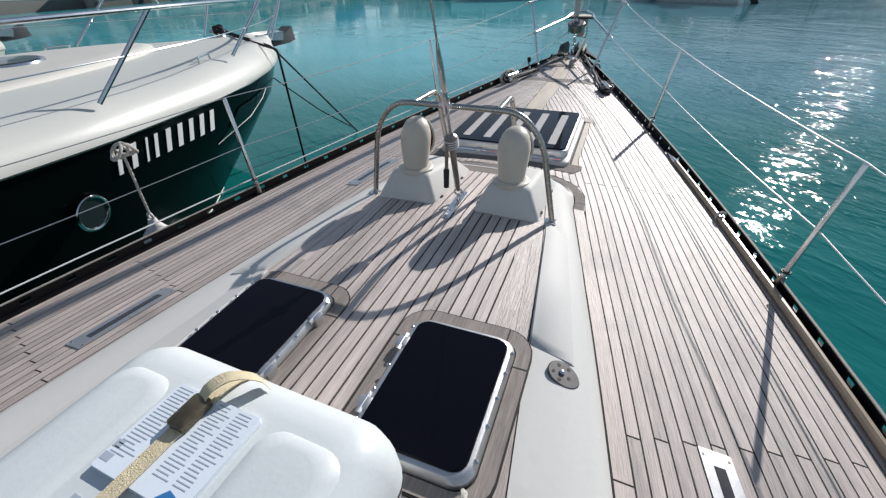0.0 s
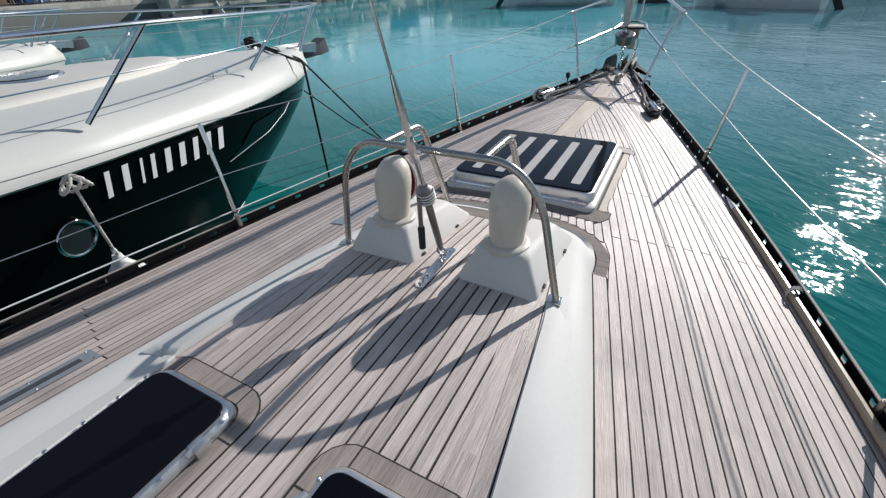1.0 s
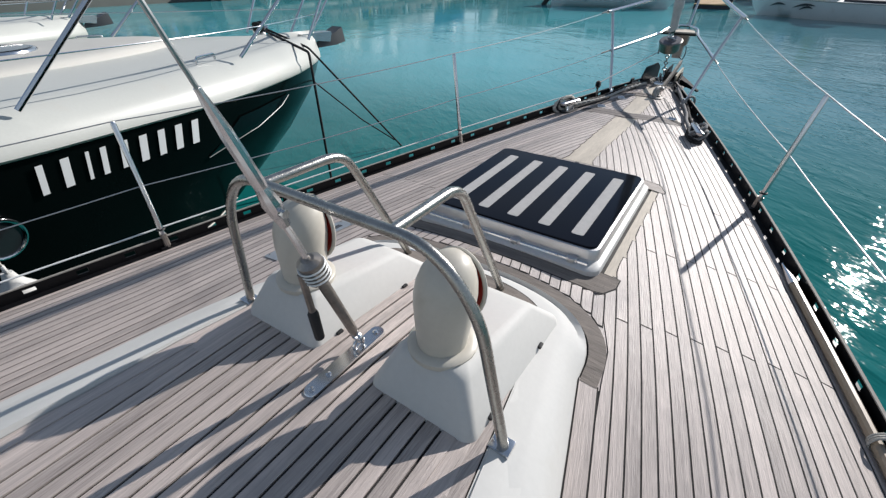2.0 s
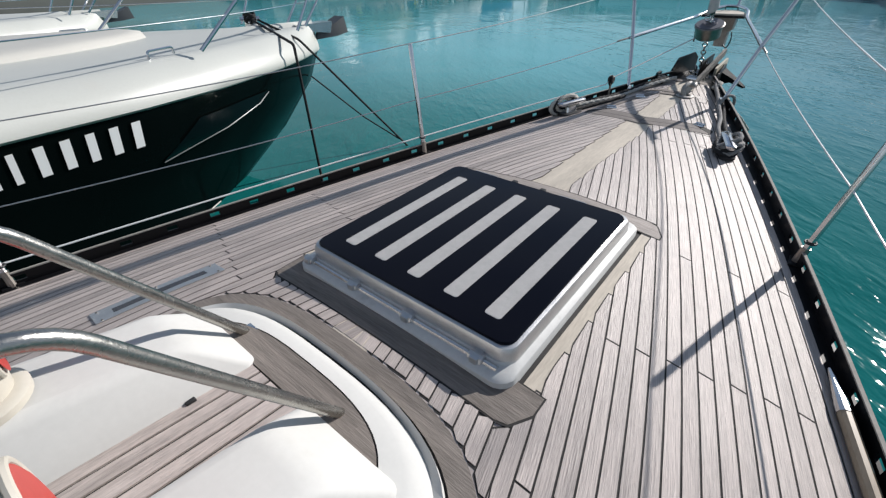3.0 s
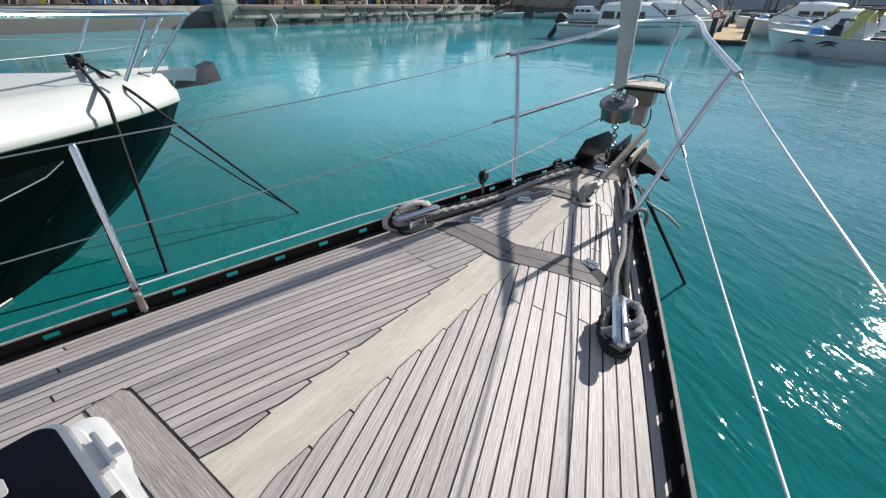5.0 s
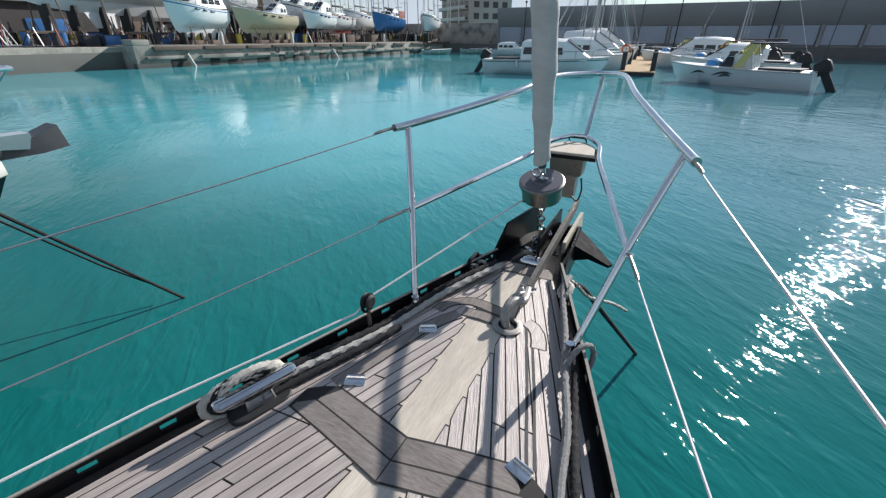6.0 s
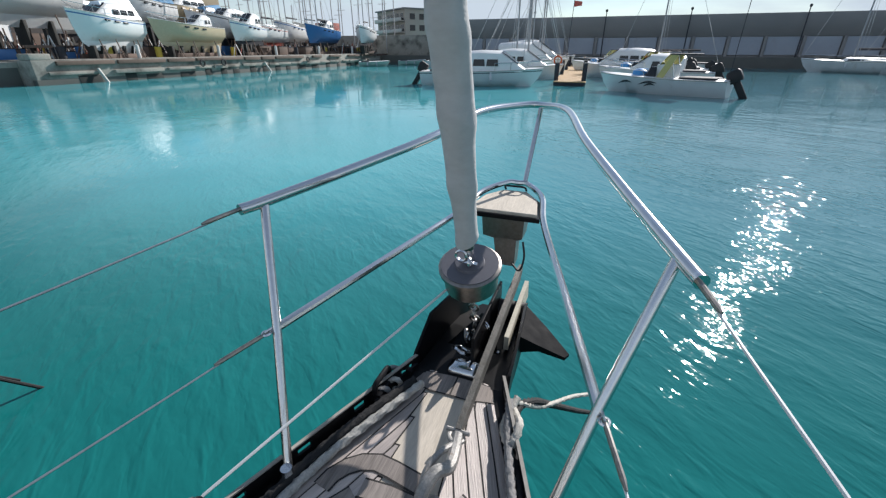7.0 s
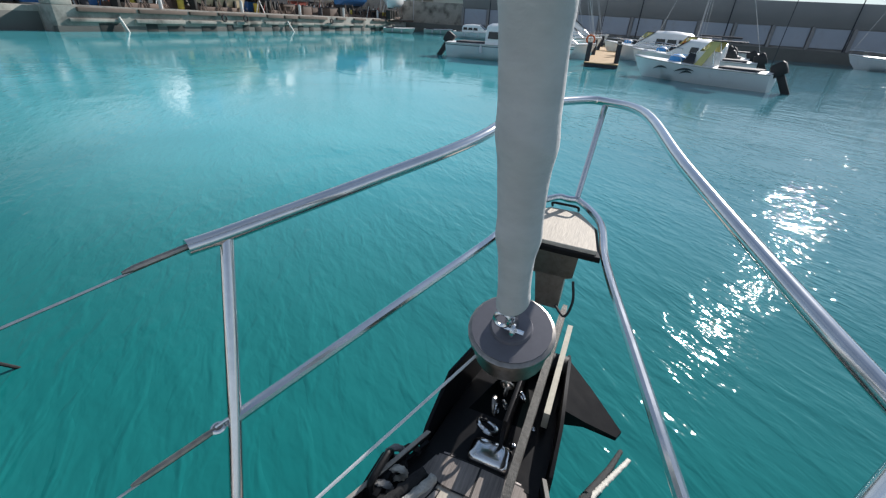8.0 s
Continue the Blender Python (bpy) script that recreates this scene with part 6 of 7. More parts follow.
    for k, (w, gap) in enumerate(((0.075, 0.06), (0.10, 0.05), (0.045, 0.05), (0.075, 0.06), (0.11, 0.035), (0.115, 0.035), (0.11, 0.04), (0.12, 0.035), (0.125, 0.03))):
        z1 = edge(y) - 0.075
        z0 = z1 - 0.20
        a, c = side_point(y, z0), side_point(y + w, z0)
        d, e = side_point(y + w + 0.02, z1), side_point(y + 0.02, z1)
        out = Vector((0.004, 0, 0))
        c, d = a.lerp(c, 0.52), e.lerp(d, 0.52)
        part("registration_bar", loft([[a, c, d, e], [a + out, c + out, d + out, e + out]]), LETTER, hull, "white plain bar on the topside", 0)
        y += w + gap
    # dark glazing let into the topside near the bow
    def skin(y, dz, out):
        h, z, rk = halfb(y), edge(y), 1.45 * smoothstep(4.5, 7.2, y)
        wl = wline(y)
        x = float(np.interp(dz, [0, 0.35, 0.85], [h, h * 0.93 + 0.02, wl * 0.6 + h * 0.36]))
        return P(x + out, y - float(np.interp(dz, [0, 0.35, 0.85], [0, rk * 0.15, rk * 0.5])) + out * 0.6, z - dz)

    stations = [(4.50, 0.47, 0.49), (4.68, 0.33, 0.455), (4.90, 0.19, 0.415), (5.2, 0.178, 0.36), (5.5, 0.172, 0.305), (5.72, 0.17, 0.265), (5.86, 0.168, 0.185)]
    V = [skin(y, a + (b2 - a) * k / 4, 0.010) for y, a, b2 in stations for k in range(5)]
    F = [(i * 5 + k, i * 5 + k + 1, i * 5 + k + 6, i * 5 + k + 5) for i in range(len(stations) - 1) for k in range(4)]
    hw = part("hull_window", (V, F), mat("black_hull_glass", (0.002, 0.002, 0.003), 0.12, var=0.1, spec=0.25), hull, "long black window let into the topside")
    part("trim", tube([skin(y, b2, 0.010) for y, a, b2 in stations], 0.006, 6), mat("grey_window_trim", (0.16, 0.17, 0.17), 0.4, var=0.1), hw)
    part("boot_line", tube([P(wline(y) + 0.012, y - 1.45 * smoothstep(4.5, 7.2, y), WATER_Z + 0.02) for y in [1.0 + 0.25 * i for i in range(21)]], 0.012, 6), DECKW, hull, "pale boot line at the waterline")
    c = side_point(2.91, -0.225)
    nrm = Vector((0.97, 0.2, -0.15))
    ph = part("porthole", tube(pts_circle(c + Vector((0.004, 0, 0)), 0.125, nrm, 30), 0.012, 8, True), STEEL, hull, "polished round porthole ring")
    part("pane", loft([[p for p in pts_circle(c + Vector((0.002, 0, 0)), 0.12, nrm, 30)], [p for p in pts_circle(c + Vector((0.003, 0, 0)), 0.01, nrm, 30)]], False, True), GLASS, ph)
    part("bollard", join(block(*P(-0.30, 6.42, 0.36), *P(-0.18, 6.54, 0.46), 0.02), tube([P(-0.33, 6.40, 0.47), P(-0.15, 6.56, 0.47)], 0.025, 8)), STEEL, b)
    return b


motor_yacht(-4.6, 0.0, HULL, True)
motor_yacht(-10.2, -0.8, BOATW, False)


def mooring_lines():
    st = Vector((-4.84, 6.48, 0.47))
    for pts, r in (([st, (-3.678, 6.272, 0.3), (-3.525, 6.18, WATER_Z - 0.05)], 0.016),
                   ([st + Vector((0.02, 0.05, 0)), (-4.05, 6.59, 0.28), (-3.597, 7.85, WATER_Z - 0.05)], 0.014),
                   ([(-4.47, 6.95, -0.25), (-4.05, 7.42, WATER_Z + 0.45), (-3.70, 7.75, WATER_Z + 0.1)], 0.010)):
        l = thing("mooring_line", pts[0], "dark mooring line running from the bow into the water", "rope", "mooring lines of the motor yacht")
        part("rope", tube(rounded_path(pts, 0.05), r, 8), ROPE_K, l)
    k = thing("rope_coil", (-4.84, 6.48, 0.45), "tangle of dark rope on the bow bollard", "rope")
    for i in range(5):
        part("turn", tube([st + Vector((0.07 * math.cos(a), 0.06 * math.sin(a), 0.02 * i - 0.03 + 0.015 * math.sin(2 * a + i))) for a in [2 * math.pi * j / 16 for j in range(16)]], 0.014, 7, True), ROPE_K, k)


mooring_lines()


# ---------------------------------------------------------------- far harbour
EYE0 = Vector((0.4, 6.2))


def polar(az, dist):
    return EYE0.x + dist * math.sin(radians(az)), EYE0.y + dist * math.cos(radians(az))


QX, QZ = -38.6, 0.42
# near-black that puts shade into the quay gaps and under laid-up hulls
SHADE_BLACK = mat("near_black_shade", (0.022, 0.024, 0.022), 0.8, var=0.3)


def quay():
    q = thing("quay", (QX, 50, WATER_Z), "weathered concrete quay with timber fender beams", "quay", kind="structure")
    part("apron", block(-260, 27.2, WATER_Z - 2, QX, 82, QZ, 0.06), CONC, q, "pale stained concrete edge")
    part("apron", block(-260, -140, WATER_Z - 2, QX - 1.6, 27.2, QZ - 0.12, 0.06), CONC, q)
    part("tide_band", block(QX - 0.5, 27.15, WATER_Z - 1, QX + 0.03, 82.1, WATER_Z + 0.38, 0.02), CONCD, q, "dark wet band at the waterline")
    part("tide_band", block(QX - 2.2, -140, WATER_Z - 1, QX - 1.57, 27.1, QZ - 0.5, 0.02), CONCD, q)
    rnd = random.Random(11)
    y = 28.7
    while y < 80:
        w = rnd.uniform(2.2, 7.5)
        part("fender_beam", block(QX, y, QZ - 0.34 - 0.1 * rnd.random(), QX + 0.25, y + w - 0.3, QZ - 0.10, 0.04), RUST, q, "weathered timber beam")
        y += w + (1.8 if rnd.random() < 0.3 else 0.0)
    y = 30.0
    while y < 81:
        w, g = rnd.uniform(0.7, 1.7), rnd.uniform(0.8, 2.0)
        # proud near-black block in place of a shaded gap
        part("drain_gap", block(QX, y, WATER_Z - 0.2, QX + 0.06, y + w, WATER_Z + rnd.uniform(0.42, 0.6), 0.02), SHADE_BLACK, q, "near-black block for a shaded gap under the quay edge")
        part("ledge", block(QX, y - g, WATER_Z + rnd.uniform(0.58, 0.7), QX + rnd.uniform(0.15, 0.35), y + w, WATER_Z + rnd.uniform(0.86, 0.98), 0.05), CONC, q, "ragged concrete ledge")
        y += w + g
    for y in (41.5, 44.2, 58.6):
        part("tyre", tube(pts_circle((QX + 0.42, y, QZ - 0.55), 0.26, (1, 0, 0), 14), 0.09, 6, True), BLACK, q, "old tyre fender")
    for y, dx in ((31.5, 0.7), (50.5, 0.9)):
        part("pipe", tube([(QX + 0.2, y, QZ - 0.7), (QX + dx, y + 0.25, WATER_Z - 0.2)], 0.11, 8), DECKW, q, "pale hanging hose fender")
    part("block_end", block(QX - 1.4, 27.2, QZ, QX, 28.6, QZ + 0.42, 0.08), CONC, q)
    for k in range(5):
        b = thing("bollard", (QX - 0.8, 36 + 9 * k, QZ), "pale service post on the quay edge", "bollard", "quay service posts")
        part("post", lathe([(0.16, 0), (0.16, 0.95), (0.12, 1.05), (0.02, 1.1)], (QX - 0.8, 36 + 9 * k, QZ), 10), GEL, b)
    part("far_side", block(-260, 80, WATER_Z - 2, 300, 130, 0.1, 0.05), CONCD, q)


quay()


def hull_rings(L, B, H, sheer_up=0.25, draft=0.3, flare=0.55, stern=0.85, mid=0.6):
    """Sections of a boat along +y, from the stern at -L/2 to the stem at L/2; z from the waterline."""
    rings = []
    for i in range(17):
        t = i / 16
        y = -L / 2 + L * t
        w = B / 2 * (stern + (1 - stern) * min(1, t * 3)) * (1 - max(0, (t - 0.45) / 0.55) ** 2.2) + 0.02
        z = H * (1 + sheer_up * t * t)
        k = flare * (1 - max(0, (t - 0.5) / 0.5) ** 1.3 * 0.8)
        sh = 0.09 * L * max(0, t - 0.6) / 0.4
        rings.append([(-w, y, z), (-w * (mid + (1 - mid) * k), y - sh * 0.4, z * 0.45), (-w * k, y - sh, 0), (0, y - sh * 1.2, -draft * (1 - 0.8 * t ** 4)), (w * k, y - sh, 0), (w * (mid + (1 - mid) * k), y - sh * 0.4, z * 0.45), (w, y, z)])
    return rings


rnd_fender = mat("pale_fender", (0.55, 0.56, 0.58), 0.5, var=0.1)


def far_boat(name, label, at, heading, L, B, H, hull_mat, cabin=None, bottom=None, keel=0.0, mast=0.0, arch=False, outboard=False, cover=None, stripe=None, group="boats in the harbour", stands=False):
    """A moored or laid-up boat; heading is the way its bow points, in degrees clockwise from north."""
    m = pose(at[0], at[1], at[2], 0, 0, -heading)
    b = thing(name, at, label, "boat", group)
    if stands:
        H *= 1.45
        cabin = cabin and (*cabin[:3], cabin[3] * 1.2)
    R = hull_rings(L, B, H, 0.45 if stands else 0.25, 0.95 if stands else 0.3, 0.30 if stands else 0.55, 0.85, 0.92 if stands else 0.6)
    part("hull", moved(loft([[r[0], r[1], r[2], r[4], r[5], r[6]] for r in R]), m), hull_mat, b, "", 50)
    part("bottom", moved(loft([[(x * 1.004, y, z) for x, y, z in (r[2], r[3], r[4])] for r in R], True, True), m), bottom or ANTIF, b, "", 50)
    part("deck", moved(loft([[(r[0][0] * 0.96, r[0][1], r[0][2] + 0.01), (0, r[0][1], r[0][2] + 0.10), (r[6][0] * 0.96, r[6][1], r[6][2] + 0.01)] for r in R], False, False, False), m), FARW, b, "", 50)
    part("rub_rail", moved(tube([(r[6][0], r[6][1], r[6][2]) for r in R] + [(r[0][0], r[0][1], r[0][2]) for r in reversed(R)], 0.035, 6), m), DECKW, b)
    if stripe:
        for sx in (1, -1):
            part("boot_stripe", moved(loft([[(sx * (r[0][0] * 1.006 + (r[1][0] - r[0][0]) * f), r[0][1] + (r[1][1] - r[0][1]) * f, r[0][2] + (r[1][2] - r[0][2]) * f) for f in (0.16, 0.24)] for r in R], False, False, False), m), stripe, b, "coloured stripe along the hull")
    if cabin:
        y0, y1, w, h = cabin
        z, hw = H * 1.04, w / 2

        def section(y, kw, kh):
            a, t = hw * kw, h * kh
            return [(-a, y, z), (-a * 0.93, y, z + 0.6 * t), (-a * 0.80, y, z + 0.86 * t), (-a * 0.5, y, z + 0.97 * t), (0, y, z + 1.0 * t), (a * 0.5, y, z + 0.97 * t), (a * 0.80, y, z + 0.86 * t), (a * 0.93, y, z + 0.6 * t), (a, y, z)]

        yw = y1 - 1.0 * h
        cab = part("cabin", moved(loft([section(y0, 0.93, 0.86), section(y0 + 0.2, 0.96, 0.93), section((y0 + yw) / 2, 1.0, 1.0), section(yw, 0.94, 0.97), section(y1 - 0.12 * h, 0.80, 0.32), section(y1 + 0.45, 0.40, 0.04)]), m), FARW, b, "", 40)
        nw = 3 if yw - y0 > 2 else 2
        step = (yw - y0 - 0.25) / nw
        for sx in (-1, 1):
            for q in range(nw):
                ya, yb = y0 + 0.18 + step * q, y0 + 0.08 + step * (q + 1)
                f0, f1 = 0.45, 0.98
                quad = [(ya, f0), (yb, f0), (yb - 0.06, f1), (ya + 0.05, f1)]
                part("cabin_window", moved(loft([[(sx * (hw * (1 - 0.07 * f) * 0.985 + o), y, z + 0.6 * h * 0.98 * f) for y, f in quad] for o in (0, 0.03)]), m), GLASS, cab, "dark cabin window", 0)
            part("windscreen", moved(loft([[(sx * 0.06 * hw, yw + 0.03, z + 0.95 * h + o), (sx * 0.62 * hw, yw + 0.03, z + 0.90 * h + o), (sx * 0.60 * hw, y1 - 0.16 * h, z + 0.36 * h + o), (sx * 0.06 * hw, y1 - 0.16 * h, z + 0.38 * h + o)] for o in (0.0, 0.04)]), m), GLASS, cab, "dark raked windscreen pane", 0)
    # raised dark block instead of a recess, its colour the cockpit's shade
    part("cockpit", moved(block(-B * 0.33, -L * 0.42, H * 1.0, B * 0.33, -L * 0.16, H * 1.0 + 0.16, 0.05), m), ANTIF, b, "raised dark block for the shaded cockpit")
    if not stands and not arch:
        for yy in (-0.2, 0.1):
            for sx in (-1, 1):
                f0 = m @ Vector((sx * (B * 0.5 + 0.06), L * yy, H * 0.95))
                part("fender", lathe([(0.03, 0.05), (0.10, -0.05), (0.11, -0.4), (0.03, -0.5)], f0, 8), rnd_fender, b)
    if arch:
        z = H * 1.05
        part("console", moved(block(-0.45, -0.9, z, 0.45, 0.2, z + 0.75, 0.08), m), FARW, b)
        part("windscreen", moved(loft([[(-0.5, 0.15, z + 0.6), (0.5, 0.15, z + 0.6)], [(-0.42, -0.35, z + 1.25), (0.42, -0.35, z + 1.25)]], False, False, False), m), mat("tinted_screen", (0.45, 0.45, 0.12), 0.2, var=0.1), b, "yellow tinted windscreen")
        for s in (-1, 1):
            part("arch_panel", moved(loft([[(s * 0.80, -0.35, z), (s * 0.74, -0.35, z), (s * 0.74, 0.05, z), (s * 0.80, 0.05, z)], [(s * 0.70, -0.95, z + 1.28), (s * 0.64, -0.95, z + 1.28), (s * 0.64, -0.60, z + 1.28), (s * 0.70, -0.60, z + 1.28)]]), m), mat("pale_yellow_gelcoat", (0.52, 0.47, 0.17), 0.35, var=0.08), b, "pale yellow arch panel")
        for s in (-0.6, 0.6):
            part("arch_post", moved(tube([(s, -0.9, z), (s, -0.6, z + 1.25)], 0.035, 6), m), STEEL, b)
        part("arch_top", moved(block(-0.75, -1.9, z + 1.26, 0.75, -0.45, z + 1.33, 0.03), m), ANTIF, b, "dark sun top")
        part("cushion", moved(lathe([(0.30, 0.0), (0.42, 0.15), (0.40, 0.34), (0.22, 0.46), (0.05, 0.48)], (0, 1.25, z), 14), m), mat("bright_blue_cover", (0.05, 0.28, 0.62), 0.6, var=0.15), b, "bright blue cover over the bow seat")
        for sx in (-1, 1):
            for ya, yb, za, zb in ((-0.2, 0.9, 0.62, 0.50), (-0.1, 0.55, 0.50, 0.42), (1.3, 2.2, 0.60, 0.50)):
                g = []
                for q in range(9):
                    f = q / 8
                    y = ya + (yb - ya) * f
                    t = 0.5 + y / L
                    wd = B / 2 * (1 - max(0, (t - 0.45) / 0.55) ** 2.2)
                    zz = za + (zb - za) * f + 0.10 * math.sin(math.pi * f)
                    th = 0.05 * math.sin(math.pi * f) + 0.006
                    g.append([(sx * (wd * (0.80 + 0.2 * zz / H) + 0.05), y, zz * H / 0.8 - th), (sx * (wd * (0.80 + 0.2 * zz / H) + 0.055), y, zz * H / 0.8 + th)])
                part("graphic", moved(loft(g, False, False, False), m), GRAPHIC, b, "dark swirl decal on the topside")
        for sx in (-1, 1):
            part("bow_rail", moved(tube(rounded_path([(sx * B * 0.42, 0.6, H * 1.08), (sx * B * 0.42, 0.75, H * 1.08 + 0.38), (sx * B * 0.30, L * 0.36, H * 1.2 + 0.38), (sx * B * 0.1, L * 0.46, H * 1.24 + 0.3)], 0.1), 0.02, 6), m), STEEL, b)
        part("sprayhood", moved(loft([[(sx2 * 0.62, yy, z + hh) for sx2, hh in ((-1, 0.0), (-0.95, 0.35), (-0.6, 0.6), (0.6, 0.6), (0.95, 0.35), (1, 0.0))] for yy in (0.15, 0.55)] + [[(sx2 * 0.45, 0.95, z + 0.05) for sx2 in (-1, -0.8, -0.4, 0.4, 0.8, 1)]]), m), GLASS, b, "dark wraparound screen", 40)
    if outboard:
        y = -L / 2
        part("outboard", moved(moved(join(loft([[(x, yy, zz) for x, yy in rrect(-0.24 + k, y - 0.75 + k, 0.24 - k, y - 0.05 - k, 0.1)] for k, zz in ((0.05, H * 0.75), (0.0, H * 0.95), (0.0, H * 1.35), (0.08, H * 1.5))]), block(-0.09, y - 0.55, -0.4, 0.09, y - 0.2, H * 0.8, 0.03)), Matrix.Translation((0, y, H * 0.6)) @ Matrix.Rotation(radians(-32), 4, "X") @ Matrix.Translation((0, -y, -H * 0.6))), m), BLACK, b, "black outboard engine tilted up")
    if keel:
        part("keel", moved(loft([[(-0.10, -L * 0.10, -0.2), (0.10, -L * 0.10, -0.2), (0.10, L * 0.12, -0.2), (-0.10, L * 0.12, -0.2)], [(-0.06, -L * 0.09, -keel), (0.06, -L * 0.09, -keel), (0.06, L * 0.05, -keel), (-0.06, L * 0.05, -keel)]]), m), bottom or ANTIF, b)
    if cover:
        z = H * 1.1
        part("cover", moved(loft([[(-B * 0.46, -L * 0.44, z), (B * 0.46, -L * 0.44, z), (B * 0.42, L * 0.12, z), (-B * 0.42, L * 0.12, z)], [(-B * 0.2, -L * 0.40, z + 1.7), (B * 0.2, -L * 0.40, z + 1.7), (B * 0.15, L * 0.05, z + 1.2), (-B * 0.15, L * 0.05, z + 1.2)]]), m), cover, b, "draped boat cover")
    if mast:
        z = H * 1.1
        ms = part("mast", moved(tube([(0, L * 0.08, z), (0, L * 0.08, z + mast)], 0.075, 8), m), mat("mast_aluminium", (0.35, 0.35, 0.36), 0.5, 0.4, var=0.1), b)
        part("boom", moved(tube([(0, L * 0.06, z + 1.2), (0, -L * 0.32, z + 1.2)], [0.13, 0.10], 8), m), ANTIF, ms, "boom under a dark sail cover")
        for yy, zz in ((L * 0.5, 0.1), (-L * 0.5, 0.1)):
            part("stay", moved(tube([(0, L * 0.08, z + mast * 0.97), (0, yy, z + zz)], 0.02, 5), m), WIRE_S, ms)
        for s in (-1, 1):
            part("shroud", moved(tube([(0, L * 0.08, z + mast * 0.9), (s * B * 0.46, L * 0.03, z)], 0.018, 5), m), WIRE_S, ms)
            part("spreader", moved(tube([(0, L * 0.08, z + mast * 0.5), (s * B * 0.28, L * 0.07, z + mast * 0.5)], 0.03, 5), m), WIRE_S, ms)
    # pulpit rails
    if not arch and L > 5:
        rr = [R[i] for i in (10, 12, 14, 16)]
        pts = [(r[6][0] * 0.9, r[6][1], r[6][2] + 0.5) for r in rr] + [(r[0][0] * 0.9, r[0][1], r[0][2] + 0.5) for r in reversed(rr)]
        part("bow_rail", moved(tube(pts, 0.02, 6), m), STEEL, b)
        for r in rr[:3]:
            for k in (0, 6):
                part("rail_post", moved(tube([(r[k][0] * 0.9, r[k][1], r[k][2]), (r[k][0] * 0.9, r[k][1], r[k][2] + 0.5)], 0.016, 5), m), STEEL, b)
    if stands:
        # hull ports, a rail round the deck and a ladder at the stern
        for sx in (1, -1):
            for yy in (-0.12, 0.02, 0.15):
                r = R[int(round((0.5 + yy) * 16))]
                a, c = (r[6], r[5]) if sx > 0 else (r[0], r[1])
                p0 = Vector(a).lerp(Vector(c), 0.30)
                part("hull_port", moved(tube([p0 + Vector((0, -0.28, 0)), p0 + Vector((0, -0.22, 0)), p0 + Vector((0, 0.22, 0)), p0 + Vector((0, 0.28, 0))], [0.04, 0.09, 0.09, 0.04], 8), m), GLASS, b, "dark hull port")
            side_rail = [(sx * abs(r[6][0]) * 0.94, r[6][1], r[6][2] + 0.55) for r in R[1:11]]
            part("guard_wire", moved(tube(side_rail, 0.018, 5), m), STEEL, b)
            for r in R[1:11:3]:
                part("rail_post", moved(tube([(sx * abs(r[6][0]) * 0.94, r[6][1], r[6][2]), (sx * abs(r[6][0]) * 0.94, r[6][1], r[6][2] + 0.55)], 0.018, 5), m), STEEL, b)
        hgt = at[2] - QZ
        ld = thing("boarding_ladder", m @ Vector((B * 0.62, -L * 0.30, -hgt)), "pale aluminium ladder leaning on a laid-up hull", "ladder", "yard ladders")
        for dy in (-0.2, 0.2):
            part("rail", moved(tube([(B * 0.85, -L * 0.30 + dy, -hgt), (B * 0.50, -L * 0.30 + dy, H * 1.1)], 0.04, 5), m), FARW, ld)
        for q in range(7):
            f = (q + 1) / 8
            part("rung", moved(tube([(B * (0.85 - 0.35 * f), -L * 0.30 - 0.2, -hgt + f * (hgt + H * 1.1)), (B * (0.85 - 0.35 * f), -L * 0.30 + 0.2, -hgt + f * (hgt + H * 1.1))], 0.025, 5), m), FARW, ld)
        cr = thing("boat_cradle", m @ Vector((0, 0, -hgt)), "timber cradle with bearers coloured near-black for the hull's shade", "cradle", "boat cradles")
        # bearers coloured near-black to give the shade and junk below the hull
        for yy in (-0.32, -0.16, 0.0, 0.16, 0.3):
            part("bearer", moved(block(-B * 0.14, L * yy - 0.14, -hgt, B * 0.14, L * yy + 0.14, -0.35, 0.03), m), SHADE_BLACK, cr)
        part("runner", moved(block(-B * 0.40, -L * 0.36, -hgt, -B * 0.30, L * 0.34, -hgt + 0.35, 0.03), m), RUST, cr)
        part("runner", moved(block(B * 0.30, -L * 0.36, -hgt, B * 0.40, L * 0.34, -hgt + 0.35, 0.03), m), RUST, cr)
        for s in (-1, 1):
            for yy in (-0.3, 0.05, 0.3):
                c = thing("boat_stand", m @ Vector((s * B * 0.42, L * yy, -hgt)), "rusty steel boatyard prop under a laid-up hull", "boat stand", "boatyard props")
                a1, a2 = m @ Vector((s * B * 0.36, L * yy, 0.12)), m @ Vector((s * B * 0.5, L * yy, -hgt))
                part("prop", tube([a2, a1], 0.05, 6), RUST, c)
                for d in (-0.45, 0.45):
                    part("leg", tube([m @ Vector((s * B * 0.43, L * yy, -hgt * 0.4)), m @ Vector((s * B * 0.46, L * yy + d, -hgt))], 0.035, 5), RUST, c)
    return b


def at_polar(az, dist, z):
    x, y = polar(az, dist)
    return (x, y, z)


